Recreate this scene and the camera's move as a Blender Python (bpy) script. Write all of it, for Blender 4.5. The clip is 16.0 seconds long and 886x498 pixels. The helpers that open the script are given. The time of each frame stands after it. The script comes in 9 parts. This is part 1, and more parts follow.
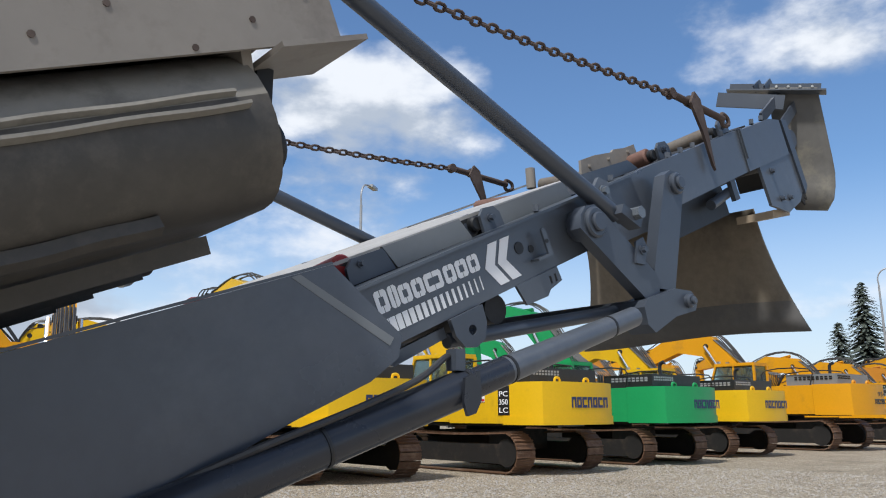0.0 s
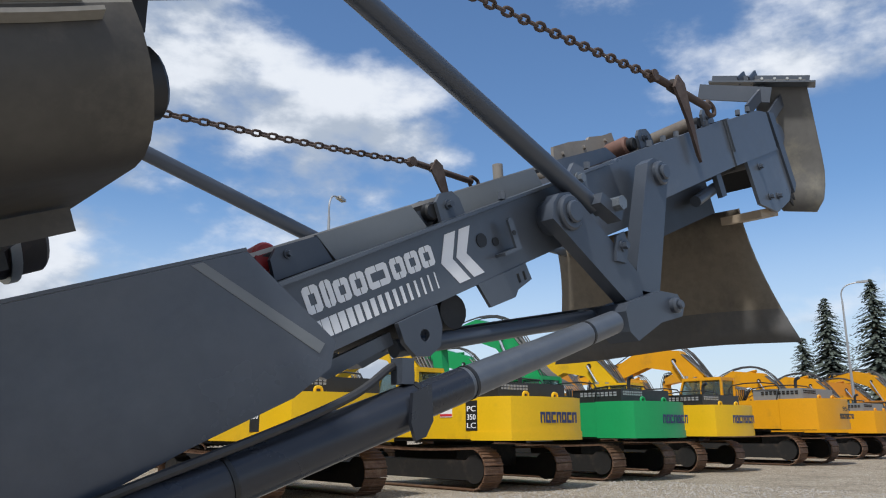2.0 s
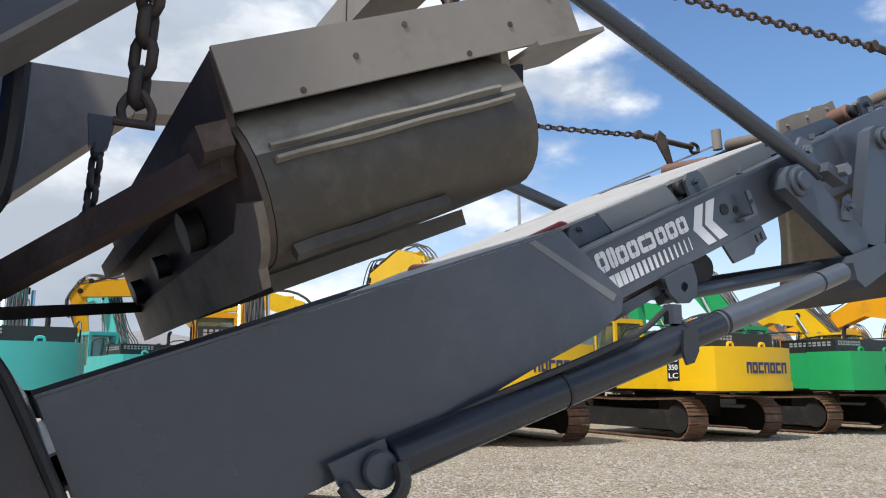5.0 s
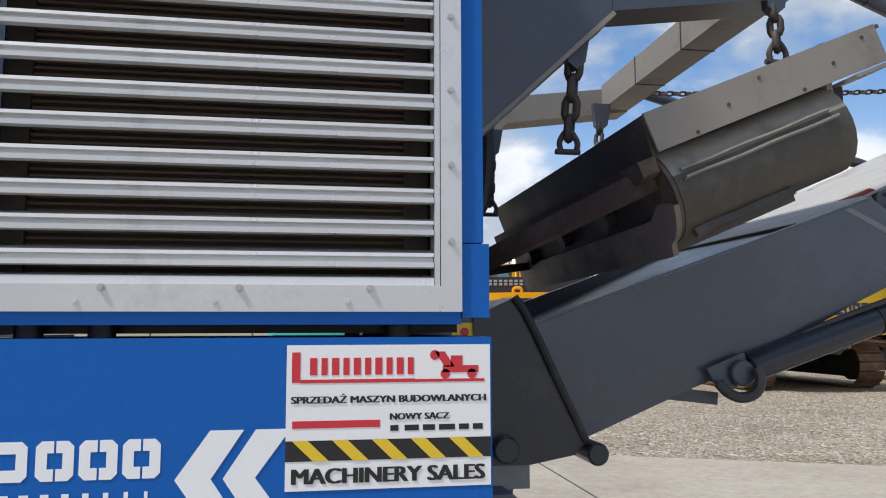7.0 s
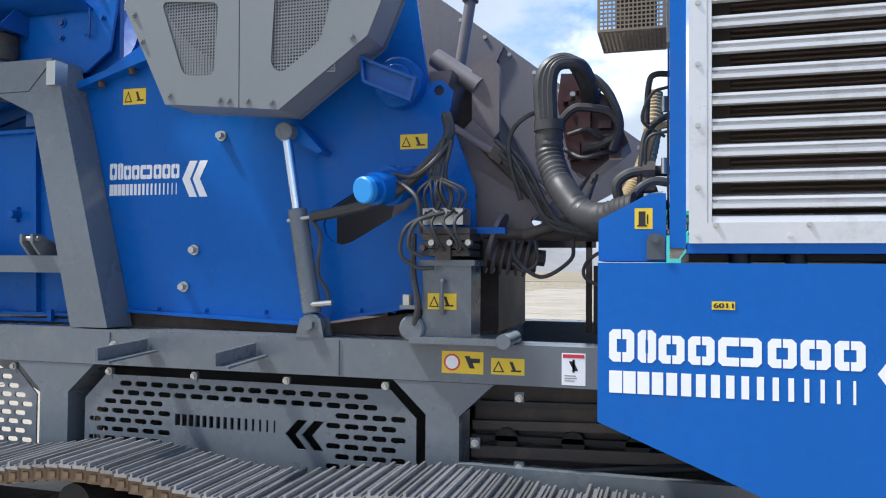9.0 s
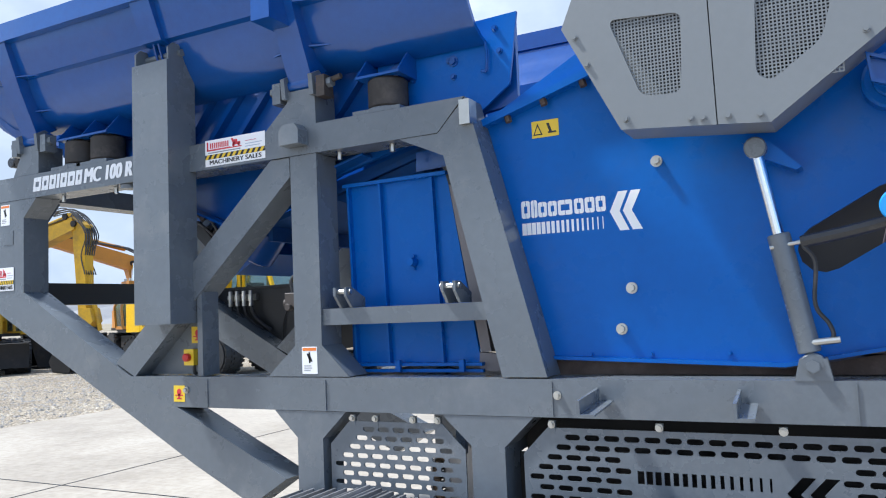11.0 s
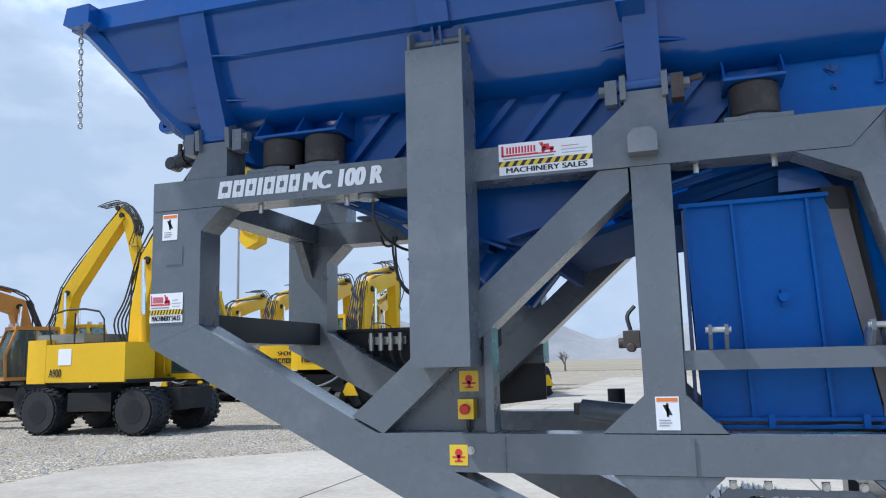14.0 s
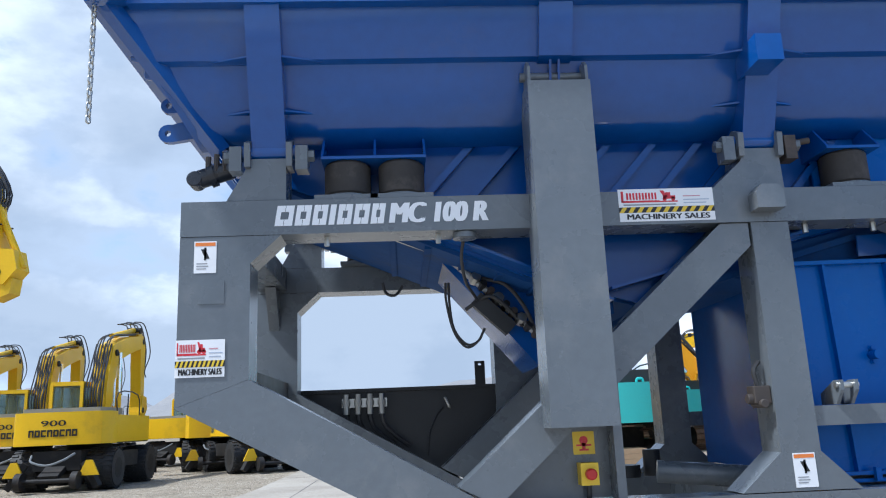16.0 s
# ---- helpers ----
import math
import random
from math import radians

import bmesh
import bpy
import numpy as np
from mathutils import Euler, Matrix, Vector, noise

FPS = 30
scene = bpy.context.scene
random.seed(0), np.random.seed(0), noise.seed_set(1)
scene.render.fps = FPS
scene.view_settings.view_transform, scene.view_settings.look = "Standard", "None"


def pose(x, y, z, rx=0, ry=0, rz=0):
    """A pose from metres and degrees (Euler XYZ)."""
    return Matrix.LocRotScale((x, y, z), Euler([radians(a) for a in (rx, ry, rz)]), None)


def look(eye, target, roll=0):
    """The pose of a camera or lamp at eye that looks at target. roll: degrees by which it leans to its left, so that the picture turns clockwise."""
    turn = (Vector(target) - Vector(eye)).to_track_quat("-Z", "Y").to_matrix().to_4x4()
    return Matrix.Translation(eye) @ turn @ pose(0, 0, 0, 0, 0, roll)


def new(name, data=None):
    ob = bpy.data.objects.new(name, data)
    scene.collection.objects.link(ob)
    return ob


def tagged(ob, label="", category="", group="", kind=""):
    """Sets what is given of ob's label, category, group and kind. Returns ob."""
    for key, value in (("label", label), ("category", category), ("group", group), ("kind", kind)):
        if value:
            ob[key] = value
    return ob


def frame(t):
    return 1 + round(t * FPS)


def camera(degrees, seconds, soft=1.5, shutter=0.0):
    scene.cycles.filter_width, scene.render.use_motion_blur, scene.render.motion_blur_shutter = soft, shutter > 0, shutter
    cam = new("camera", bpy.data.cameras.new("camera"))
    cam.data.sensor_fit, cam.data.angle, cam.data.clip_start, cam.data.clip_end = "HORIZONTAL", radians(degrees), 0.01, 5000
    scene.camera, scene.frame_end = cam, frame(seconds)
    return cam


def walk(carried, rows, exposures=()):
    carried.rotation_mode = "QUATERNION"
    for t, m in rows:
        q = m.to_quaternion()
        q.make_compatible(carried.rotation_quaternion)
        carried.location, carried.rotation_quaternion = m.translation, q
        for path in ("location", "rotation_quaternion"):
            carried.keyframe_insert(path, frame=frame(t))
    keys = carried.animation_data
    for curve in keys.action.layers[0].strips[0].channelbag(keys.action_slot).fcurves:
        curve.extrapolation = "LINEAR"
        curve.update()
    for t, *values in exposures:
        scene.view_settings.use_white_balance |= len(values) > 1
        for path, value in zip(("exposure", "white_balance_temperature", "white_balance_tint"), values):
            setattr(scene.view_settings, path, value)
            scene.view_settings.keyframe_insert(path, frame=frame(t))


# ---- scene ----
cam = camera(59.7, 16.0, soft=1.1)
METRES, EYE, TILT, LEAN, TURN = 8.5, 1.6, 0.0, 0.0, -39.9
ROWS = [
    (0.0, 0.0, 0.0, 0.0, 0.03, 12.07, 0.14),
    (0.5, 0.0181, 0.0108, 0.0005, 0.09, 12.45, -0.23),
    (1.0, 0.0244, 0.0182, 0.0009, -0.31, 12.65, -0.48),
    (1.5, 0.0174, 0.03, 0.001, -1.18, 12.85, -0.31),
    (2.0, 0.0063, 0.0419, 0.0021, -2.24, 13.1, 0.2),
    (2.5, 0.0026, 0.0474, 0.0023, -2.82, 13.23, 0.68),
    (3.0, 0.0011, 0.0471, 0.0021, -2.24, 13.13, 0.79),
    (5.5, -0.0189, -0.0554, -0.0078, 15.64, 8.67, -0.18),
    (6.0, -0.016, -0.0798, -0.0092, 19.23, 7.84, -0.06),
    (6.5, -0.0192, -0.1096, -0.0103, 24.02, 6.88, -0.03),
    (7.0, -0.0237, -0.1439, -0.0108, 30.52, 5.8, 0.15),
    (7.5, -0.02, -0.178, -0.0137, 38.34, 4.5, 0.05),
    (8.0, -0.0239, -0.21, -0.0129, 47.64, 3.0, -0.32),
    (8.5, -0.0351, -0.2412, -0.0146, 53.87, 2.02, -0.51),
    (9.0, -0.0521, -0.2573, -0.016, 56.31, 1.51, -0.46),
    (9.5, -0.0803, -0.2765, -0.0158, 59.84, 1.44, 0.09),
    (10.0, -0.1076, -0.3082, -0.0135, 64.52, 1.97, 0.75),
    (12.5, -0.2378, -0.455, -0.0126, 68.08, 7.24, 2.31),
    (13.0, -0.2692, -0.4894, -0.0132, 65.17, 7.63, 2.39),
    (13.5, -0.3028, -0.5247, -0.0131, 61.73, 7.83, 1.91),
    (14.0, -0.342, -0.5531, -0.0128, 57.47, 8.33, 1.39),
    (14.5, -0.3789, -0.5833, -0.0105, 52.39, 9.38, 0.74),
    (15.0, -0.4168, -0.6118, -0.0093, 47.17, 10.59, 0.66),
    (15.5, -0.4583, -0.636, -0.0082, 42.15, 11.97, 1.19),
    (16.0, -0.5035, -0.6637, -0.0114, 37.12, 12.75, 2.32),
]
walk(cam, [(t, pose(0, 0, EYE, TILT, LEAN, TURN) @ pose(METRES * x, METRES * y, METRES * z, 90 + pitch, roll, yaw)) for t, x, y, z, yaw, pitch, roll in ROWS],
     exposures=[(0.0, 0.12, 6350, 10), (0.8, 0.0, 6350, 10), (3.0, 0.0, 6250, 10), (5.5, 0.4, 6550, 10), (6.5, 0.2, 6500, 10), (7.5, 0.2, 6400, 10), (8.2, 0.45, 6350, 9), (9.0, 0.74, 6150, 9), (10.0, 1.12, 6050, 9), (12.5, 0.58, 5650, 8), (14.5, 0.58, 5600, 8), (16.0, 0.54, 5600, 8)])

# ---------------------------------------------------------------- light
SUN_FROM = Vector((-0.60, -0.21, 1.0)).normalized()
world = bpy.data.worlds.new("sky")
scene.world = world
world.use_nodes = True
wn, wl = world.node_tree.nodes, world.node_tree.links
wn.clear()
w_out, w_bg = wn.new("ShaderNodeOutputWorld"), wn.new("ShaderNodeBackground")
w_sky = wn.new("ShaderNodeTexSky")
w_sky.sky_type, w_sky.sun_disc = "NISHITA", False
w_sky.sun_elevation = math.asin(SUN_FROM.z)
w_sky.sun_rotation = math.atan2(SUN_FROM.x, SUN_FROM.y)
w_sky.air_density, w_sky.dust_density, w_sky.ozone_density = 1.0, 0.6, 1.5
w_co = wn.new("ShaderNodeTexCoord")
w_sep = wn.new("ShaderNodeSeparateXYZ")
wl.new(w_co.outputs["Generated"], w_sep.inputs[0])


def w_math(op, a, b=None, clamp=False):
    n = wn.new("ShaderNodeMath")
    n.operation, n.use_clamp = op, clamp
    for i, v in enumerate((a, b)):
        if v is None:
            continue
        if isinstance(v, (int, float)):
            n.inputs[i].default_value = v
        else:
            wl.new(v, n.inputs[i])
    return n.outputs[0]


# heaped clouds: noise over the direction, lit on the side towards the sun
def w_noise(vec, scale, detail, rough):
    n = wn.new("ShaderNodeTexNoise")
    n.inputs["Scale"].default_value, n.inputs["Detail"].default_value, n.inputs["Roughness"].default_value = scale, detail, rough
    wl.new(vec, n.inputs["Vector"])
    return n.outputs["Fac"]


def w_shift(offset):
    m = wn.new("ShaderNodeMapping")
    m.inputs["Scale"].default_value = (1.0, 1.0, 1.9)
    m.inputs["Location"].default_value = offset
    wl.new(w_co.outputs["Generated"], m.inputs["Vector"])
    return m.outputs[0]


def w_range(v, a, b, smooth=True):
    n = wn.new("ShaderNodeMapRange")
    n.interpolation_type = "SMOOTHSTEP" if smooth else "LINEAR"
    n.inputs["From Min"].default_value, n.inputs["From Max"].default_value = a, b
    wl.new(v, n.inputs["Value"])
    return n.outputs[0]


def w_cmix(fac, a, b):
    n = wn.new("ShaderNodeMix")
    n.data_type = "RGBA"
    wl.new(fac, n.inputs[0])
    for sock, v in ((n.inputs[6], a), (n.inputs[7], b)):
        if isinstance(v, tuple):
            sock.default_value = (*v, 1)
        else:
            wl.new(v, sock)
    return n.outputs[2]


SEED = 4.3
here = w_shift((SEED, 1.7, 0.4))
there = w_shift((SEED - 0.035, 1.7 - 0.03, 0.4 + 0.09))
c_here, c_there = w_noise(here, 2.7, 9, 0.55), w_noise(there, 2.7, 9, 0.55)
c_wide = w_noise(w_shift((1.1, 5.2, 0.0)), 1.15, 3, 0.5)
# more cover to the west and low down, more blue to the east
w_side = w_math("MINIMUM", w_math("ADD", w_math("MULTIPLY", w_sep.outputs[0], -0.40), 0.11), 0.085)
w_bias = w_math("ADD", w_side, w_math("MULTIPLY", w_math("SUBTRACT", 0.35, w_sep.outputs[2]), 0.10))
w_dens = w_math("ADD", w_math("ADD", c_here, w_math("MULTIPLY", w_math("SUBTRACT", c_wide, 0.5), 0.45)), w_bias)
w_cov = w_range(w_dens, 0.395, 0.535)
w_lit = w_range(w_math("SUBTRACT", c_here, c_there), -0.05, 0.07)
w_west = w_math("MULTIPLY", w_sep.outputs[0], -0.10)
w_thick = w_range(w_math("ADD", w_dens, w_west), 0.50, 0.70)
w_cloud = w_cmix(w_lit, (3.0, 3.4, 4.0), (5.5, 5.7, 6.0))
w_cloud = w_cmix(w_math("MULTIPLY", w_thick, 0.85), w_cloud, (2.2, 2.55, 3.05))
w_haze = w_range(w_math("SUBTRACT", 0.30, w_sep.outputs[2]), 0.0, 0.30)
w_deep = wn.new("ShaderNodeMix")
w_deep.data_type, w_deep.blend_type = "RGBA", "MULTIPLY"
w_deep.inputs[0].default_value, w_deep.inputs[7].default_value = 1.0, (0.66, 0.80, 0.92, 1)
wl.new(w_sky.outputs[0], w_deep.inputs[6])
w_skyc = w_cmix(w_math("MULTIPLY", w_haze, 0.75), w_deep.outputs[2], (4.7, 5.1, 5.6))
wl.new(w_cmix(w_cov, w_skyc, w_cloud), w_bg.inputs["Color"])
w_bg.inputs["Strength"].default_value = 0.15
wl.new(w_bg.outputs[0], w_out.inputs["Surface"])
sun = new("sun", bpy.data.lights.new("sun", "SUN"))
sun.data.energy, sun.data.angle, sun.data.color = 3.5, radians(4.0), (1.0, 0.96, 0.90)
sun.matrix_world = look(SUN_FROM * 60, (0, 0, 0))

# ---------------------------------------------------------------- materials


def mat(name, color, rough=0.5, metal=0.0, var=0.25, scale=3.0, fine=60.0, bump=0.1, bump_scale=None, dirt=None, dirt_amount=0.0, dirt_scale=2.0, coat=0.0, bump_dist=0.002, obvar=0.0, spec=0.5):
    m = bpy.data.materials.new(name)
    m.use_nodes = True
    nt = m.node_tree
    N, L = nt.nodes, nt.links
    b = N["Principled BSDF"]
    co = N.new("ShaderNodeTexCoord")

    def noise_tex(s, d=5, rgh=0.6):
        n = N.new("ShaderNodeTexNoise")
        n.inputs["Scale"].default_value, n.inputs["Detail"].default_value, n.inputs["Roughness"].default_value = s, d, rgh
        L.new(co.outputs["Object"], n.inputs["Vector"])
        return n.outputs["Fac"]

    def mixc(fac, a, c):
        n = N.new("ShaderNodeMix")
        n.data_type = "RGBA"
        for key, v in (("Factor", fac), ("A", a), ("B", c)):
            sock = [s for s in n.inputs if s.name == key and (s.type == ("VALUE" if key == "Factor" else "RGBA"))][0]
            if isinstance(v, (int, float)):
                sock.default_value = v
            elif isinstance(v, tuple):
                sock.default_value = (*v[:3], 1)
            else:
                L.new(v, sock)
        return [s for s in n.outputs if s.type == "RGBA"][0]

    big, small = noise_tex(scale), noise_tex(fine, 3)
    lo = tuple(c * (1 - var) for c in color)
    hi = tuple(min(1, c * (1 + var)) for c in color)
    col = mixc(big, lo, hi)
    n = N.new("ShaderNodeMapRange")
    n.inputs["From Min"].default_value, n.inputs["From Max"].default_value = 0.35, 0.75
    n.inputs["To Max"].default_value = 0.5
    L.new(small, n.inputs["Value"])
    col = mixc(n.outputs[0], col, lo)
    if dirt_amount:
        d = N.new("ShaderNodeMapRange")
        d.inputs["From Min"].default_value, d.inputs["From Max"].default_value = 0.62 - 0.25 * dirt_amount, 0.75
        d.inputs["To Max"].default_value = min(1, 0.4 + dirt_amount)
        L.new(noise_tex(dirt_scale, 8, 0.7), d.inputs["Value"])
        col = mixc(d.outputs[0], col, dirt)
    if obvar:
        oi = N.new("ShaderNodeObjectInfo")
        v = N.new("ShaderNodeMapRange")
        v.inputs["To Min"].default_value, v.inputs["To Max"].default_value = 1 - obvar, 1 + obvar
        L.new(oi.outputs["Random"], v.inputs["Value"])
        hs = N.new("ShaderNodeHueSaturation")
        L.new(v.outputs[0], hs.inputs["Value"])
        L.new(col, hs.inputs["Color"])
        col = hs.outputs[0]
    L.new(col, b.inputs["Base Color"])
    r = N.new("ShaderNodeMapRange")
    r.inputs["To Min"].default_value, r.inputs["To Max"].default_value = max(0.03, rough - 0.12), min(1, rough + 0.15)
    L.new(noise_tex(scale * 2.3, 6), r.inputs["Value"])
    L.new(r.outputs[0], b.inputs["Roughness"])
    b.inputs["Metallic"].default_value = metal
    b.inputs["Coat Weight"].default_value = coat
    b.inputs["Coat Roughness"].default_value = 0.15
    b.inputs["Specular IOR Level"].default_value = spec
    if bump:
        bp = N.new("ShaderNodeBump")
        bp.inputs["Strength"].default_value, bp.inputs["Distance"].default_value = bump, bump_dist
        L.new(noise_tex(bump_scale or fine, 4), bp.inputs["Height"])
        L.new(bp.outputs[0], b.inputs["Normal"])
    return m


BLUE = mat("blue_paint", (0.0095, 0.118, 0.455), 0.27, 0, 0.12, 1.5, 25, 0.12, 4, (0.04, 0.11, 0.32), 0.2, 1.6, coat=0.08, bump_dist=0.004, spec=0.14)
# the machine's blue, darkened and dulled to carry shade under hopper and guard
SHADEBLUE = mat("deep_shade_blue", (0.010, 0.084, 0.34), 0.20, 0, 0.18, 1.2, 20, 0.35, 3, (0.03, 0.07, 0.16), 0.2, 1.4, coat=0.12, bump_dist=0.006, spec=0.35)
FEEDB = mat("dull_dark_blue", (0.016, 0.072, 0.24), 0.7, 0, 0.25, 2.0, 30, 0.2, 20, (0.05, 0.06, 0.09), 0.35, 3.0, spec=0.12)
# same paint as BLUE; the darker tone stands for faces without sun
DIMBLUE = mat("dimmed_blue_paint", (0.009, 0.078, 0.32), 0.16, 0, 0.24, 1.2, 20, 0.55, 2.2, (0.04, 0.08, 0.20), 0.22, 1.4, coat=0.35, bump_dist=0.010, spec=0.5)
GREY = mat("grey_paint", (0.138, 0.157, 0.177), 0.26, 0, 0.20, 1.6, 30, 0.14, 5, (0.23, 0.235, 0.24), 0.30, 2.6, coat=0.2, bump_dist=0.003)
# the chassis grey again, darkened to stand for weaker light on the conveyor
CGREY = mat("dimmed_grey_paint", (0.088, 0.102, 0.124), 0.30, 0, 0.16, 1.6, 30, 0.12, 6, (0.15, 0.155, 0.165), 0.30, 3.2, coat=0.12, bump_dist=0.003)
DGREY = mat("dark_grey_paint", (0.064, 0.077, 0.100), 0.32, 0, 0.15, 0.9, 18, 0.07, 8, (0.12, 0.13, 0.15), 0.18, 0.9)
GUARDG = mat("grey_sheet_paint", (0.195, 0.21, 0.22), 0.42, 0, 0.08, 1.3, 40, 0.05, 20, (0.27, 0.26, 0.24), 0.2, 2.2)
LIDM = mat("glossy_grey_sheet", (0.11, 0.12, 0.14), 0.30, 0, 0.1, 1.3, 40, 0.04, 20, (0.28, 0.28, 0.28), 0.2, 2.2, spec=0.6)
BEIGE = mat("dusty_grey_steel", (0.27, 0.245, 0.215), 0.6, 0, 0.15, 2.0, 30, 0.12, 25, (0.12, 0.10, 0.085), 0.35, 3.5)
BELTM = mat("dusty_magnet_belt", (0.066, 0.060, 0.051), 0.46, 0, 0.45, 2.2, 30, 0.3, 16, (0.15, 0.13, 0.105), 0.45, 4.0)
# lighter belt tone: dust, and the sunlight on its upper side
BELTLIT = mat("sunlit_dusty_belt", (0.25, 0.235, 0.205), 0.6, 0, 0.25, 3.0, 30, 0.3, 20, (0.07, 0.062, 0.052), 0.35, 6.0)
CLEATM = mat("worn_cleat", (0.24, 0.225, 0.195), 0.6, 0, 0.3, 9, 60, 0.3, 30, (0.12, 0.11, 0.09), 0.4, 8.0)
# dusty rubber; the sky's reflection is put into its pale base colour
DUSTR = mat("sky_sheen_rubber", (0.41, 0.40, 0.385), 0.55, 0, 0.2, 3, 40, 0.3, 20, (0.20, 0.17, 0.13), 0.35, 5.0)
APRONG = mat("grey_rubber_hem", (0.11, 0.107, 0.104), 0.7, 0, 0.3, 1.6, 30, 0.3, 14, (0.19, 0.165, 0.13), 0.35, 2.0)
DARKST = mat("dark_dusty_steel", (0.062, 0.050, 0.043), 0.6, 0, 0.25, 2.5, 40, 0.2, 30, (0.17, 0.115, 0.085), 0.4, 3.0)
WEARS = mat("scraped_dusty_steel", (0.19, 0.162, 0.14), 0.55, 0.1, 0.35, 5, 50, 0.3, 22, (0.035, 0.03, 0.028), 0.45, 7)
RUSTY = mat("rusty_steel", (0.080, 0.055, 0.045), 0.75, 0.1, 0.35, 6, 60, 0.3, 50, (0.16, 0.125, 0.105), 0.5, 6)
TRACKM = mat("worn_track_steel", (0.34, 0.34, 0.35), 0.34, 0.6, 0.25, 5, 70, 0.25, 40, (0.17, 0.125, 0.09), 0.3, 4, obvar=0.2)
LINKM = mat("rusty_track_link", (0.19, 0.125, 0.075), 0.65, 0.1, 0.35, 9, 70, 0.3, 50, (0.09, 0.06, 0.04), 0.4, 8)
ALU = mat("bare_aluminium", (0.66, 0.66, 0.67), 0.30, 0.4, 0.08, 5, 80, 0.08, 60, (0.42, 0.41, 0.40), 0.3, 5, obvar=0.05)
CORE = mat("radiator_core", (0.055, 0.043, 0.035), 0.7, 0.2, 0.3, 8, 120, 0.3, 90)
CHROME = mat("chrome_rod", (0.75, 0.77, 0.8), 0.14, 1.0, 0.04, 6, 90, 0.02)
ZINC = mat("zinc_bolt", (0.55, 0.54, 0.50), 0.35, 0.9, 0.12, 20, 120, 0.1)
RUBBER = mat("black_rubber", (0.022, 0.022, 0.023), 0.65, 0, 0.3, 5, 60, 0.2, 40, (0.07, 0.065, 0.058), 0.3, 4)
BUFFER = mat("worn_rubber_buffer", (0.045, 0.04, 0.037), 0.75, 0, 0.3, 7, 60, 0.3, 30, (0.12, 0.10, 0.085), 0.4, 7)
HOSE = mat("black_hose", (0.042, 0.042, 0.044), 0.48, 0, 0.3, 8, 90, 0.2, 60, (0.12, 0.11, 0.10), 0.35, 7)
BASKET = mat("brown_perforated_sheet", (0.20, 0.165, 0.12), 0.55, 0.2, 0.25, 6, 80, 0.2, 50, (0.09, 0.07, 0.05), 0.4, 6)
YSLEEVE = mat("tan_spiral_sleeve", (0.40, 0.30, 0.16), 0.6, 0, 0.2, 9, 80, 0.2)
COVERM = mat("smooth_blue_grey_cover", (0.060, 0.073, 0.097), 0.24, 0, 0.16, 0.9, 18, 0.35, 2.0, (0.12, 0.13, 0.15), 0.25, 0.9, coat=0.3, bump_dist=0.012)
FINM = mat("brown_radiator_fin", (0.15, 0.112, 0.09), 0.7, 0.1, 0.3, 8, 120, 0.2, 90)
RAMD = mat("dark_ram_paint", (0.026, 0.030, 0.040), 0.26, 0, 0.2, 2, 40, 0.06, 20, (0.06, 0.06, 0.065), 0.2, 2.0)
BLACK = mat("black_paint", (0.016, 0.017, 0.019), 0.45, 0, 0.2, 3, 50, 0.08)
APRON = mat("dusty_rubber_apron", (0.215, 0.182, 0.138), 0.8, 0, 0.35, 1.2, 30, 0.3, 14, (0.045, 0.043, 0.042), 0.55, 1.6)
FLAP = mat("grey_rubber_flap", (0.15, 0.145, 0.135), 0.75, 0, 0.25, 1.6, 30, 0.3, 14, (0.36, 0.33, 0.24), 0.4, 3.0)
WORN = mat("worn_bare_steel", (0.26, 0.225, 0.185), 0.45, 0.6, 0.3, 5, 60, 0.15, 30, (0.14, 0.09, 0.06), 0.4, 5)
ROLLER = mat("rusty_roller", (0.20, 0.11, 0.085), 0.6, 0.2, 0.3, 6, 60, 0.2)
DRED = mat("dark_red_roller", (0.24, 0.012, 0.012), 0.5, 0, 0.2, 8, 60, 0.1)
SCRAPER = mat("tan_scraper", (0.42, 0.34, 0.25), 0.7, 0, 0.2, 5, 60, 0.2, 30, (0.15, 0.12, 0.09), 0.4, 6)
RED = mat("red_plastic", (0.50, 0.025, 0.02), 0.4, 0, 0.1, 4, 60, 0.03)
WHITE = mat("white_film", (0.86, 0.86, 0.87), 0.4, 0, 0.04, 6, 70, 0.03)
LOGOW = mat("white_lettering", (0.86, 0.87, 0.89), 0.45, 0, 0.05, 6, 70, 0.03)
YELLOWF = mat("yellow_film", (0.80, 0.55, 0.03), 0.4, 0, 0.06, 6, 70, 0.03)
ORANGEF = mat("orange_film", (0.80, 0.22, 0.04), 0.4, 0, 0.06, 6, 70, 0.03)
REDF = mat("red_film", (0.62, 0.03, 0.045), 0.4, 0, 0.06, 6, 70, 0.03)
BLACKF = mat("black_film", (0.015, 0.015, 0.017), 0.4, 0, 0.1, 6, 70, 0.03)
PINKF = mat("pink_film", (0.62, 0.30, 0.34), 0.4, 0, 0.06, 6, 70, 0.03)
PALEF = mat("pale_blue_print", (0.45, 0.50, 0.60), 0.4, 0, 0.06, 6, 70, 0.03)
GREYF = mat("grey_film", (0.30, 0.31, 0.33), 0.45, 0, 0.1, 6, 70, 0.03)
SKYCAP = mat("light_blue_plastic", (0.03, 0.30, 0.75), 0.4, 0, 0.05, 4, 60, 0.03)
MAROON = mat("dark_red_valve_paint", (0.055, 0.018, 0.020), 0.4, 0, 0.3, 8, 80, 0.15, 40)
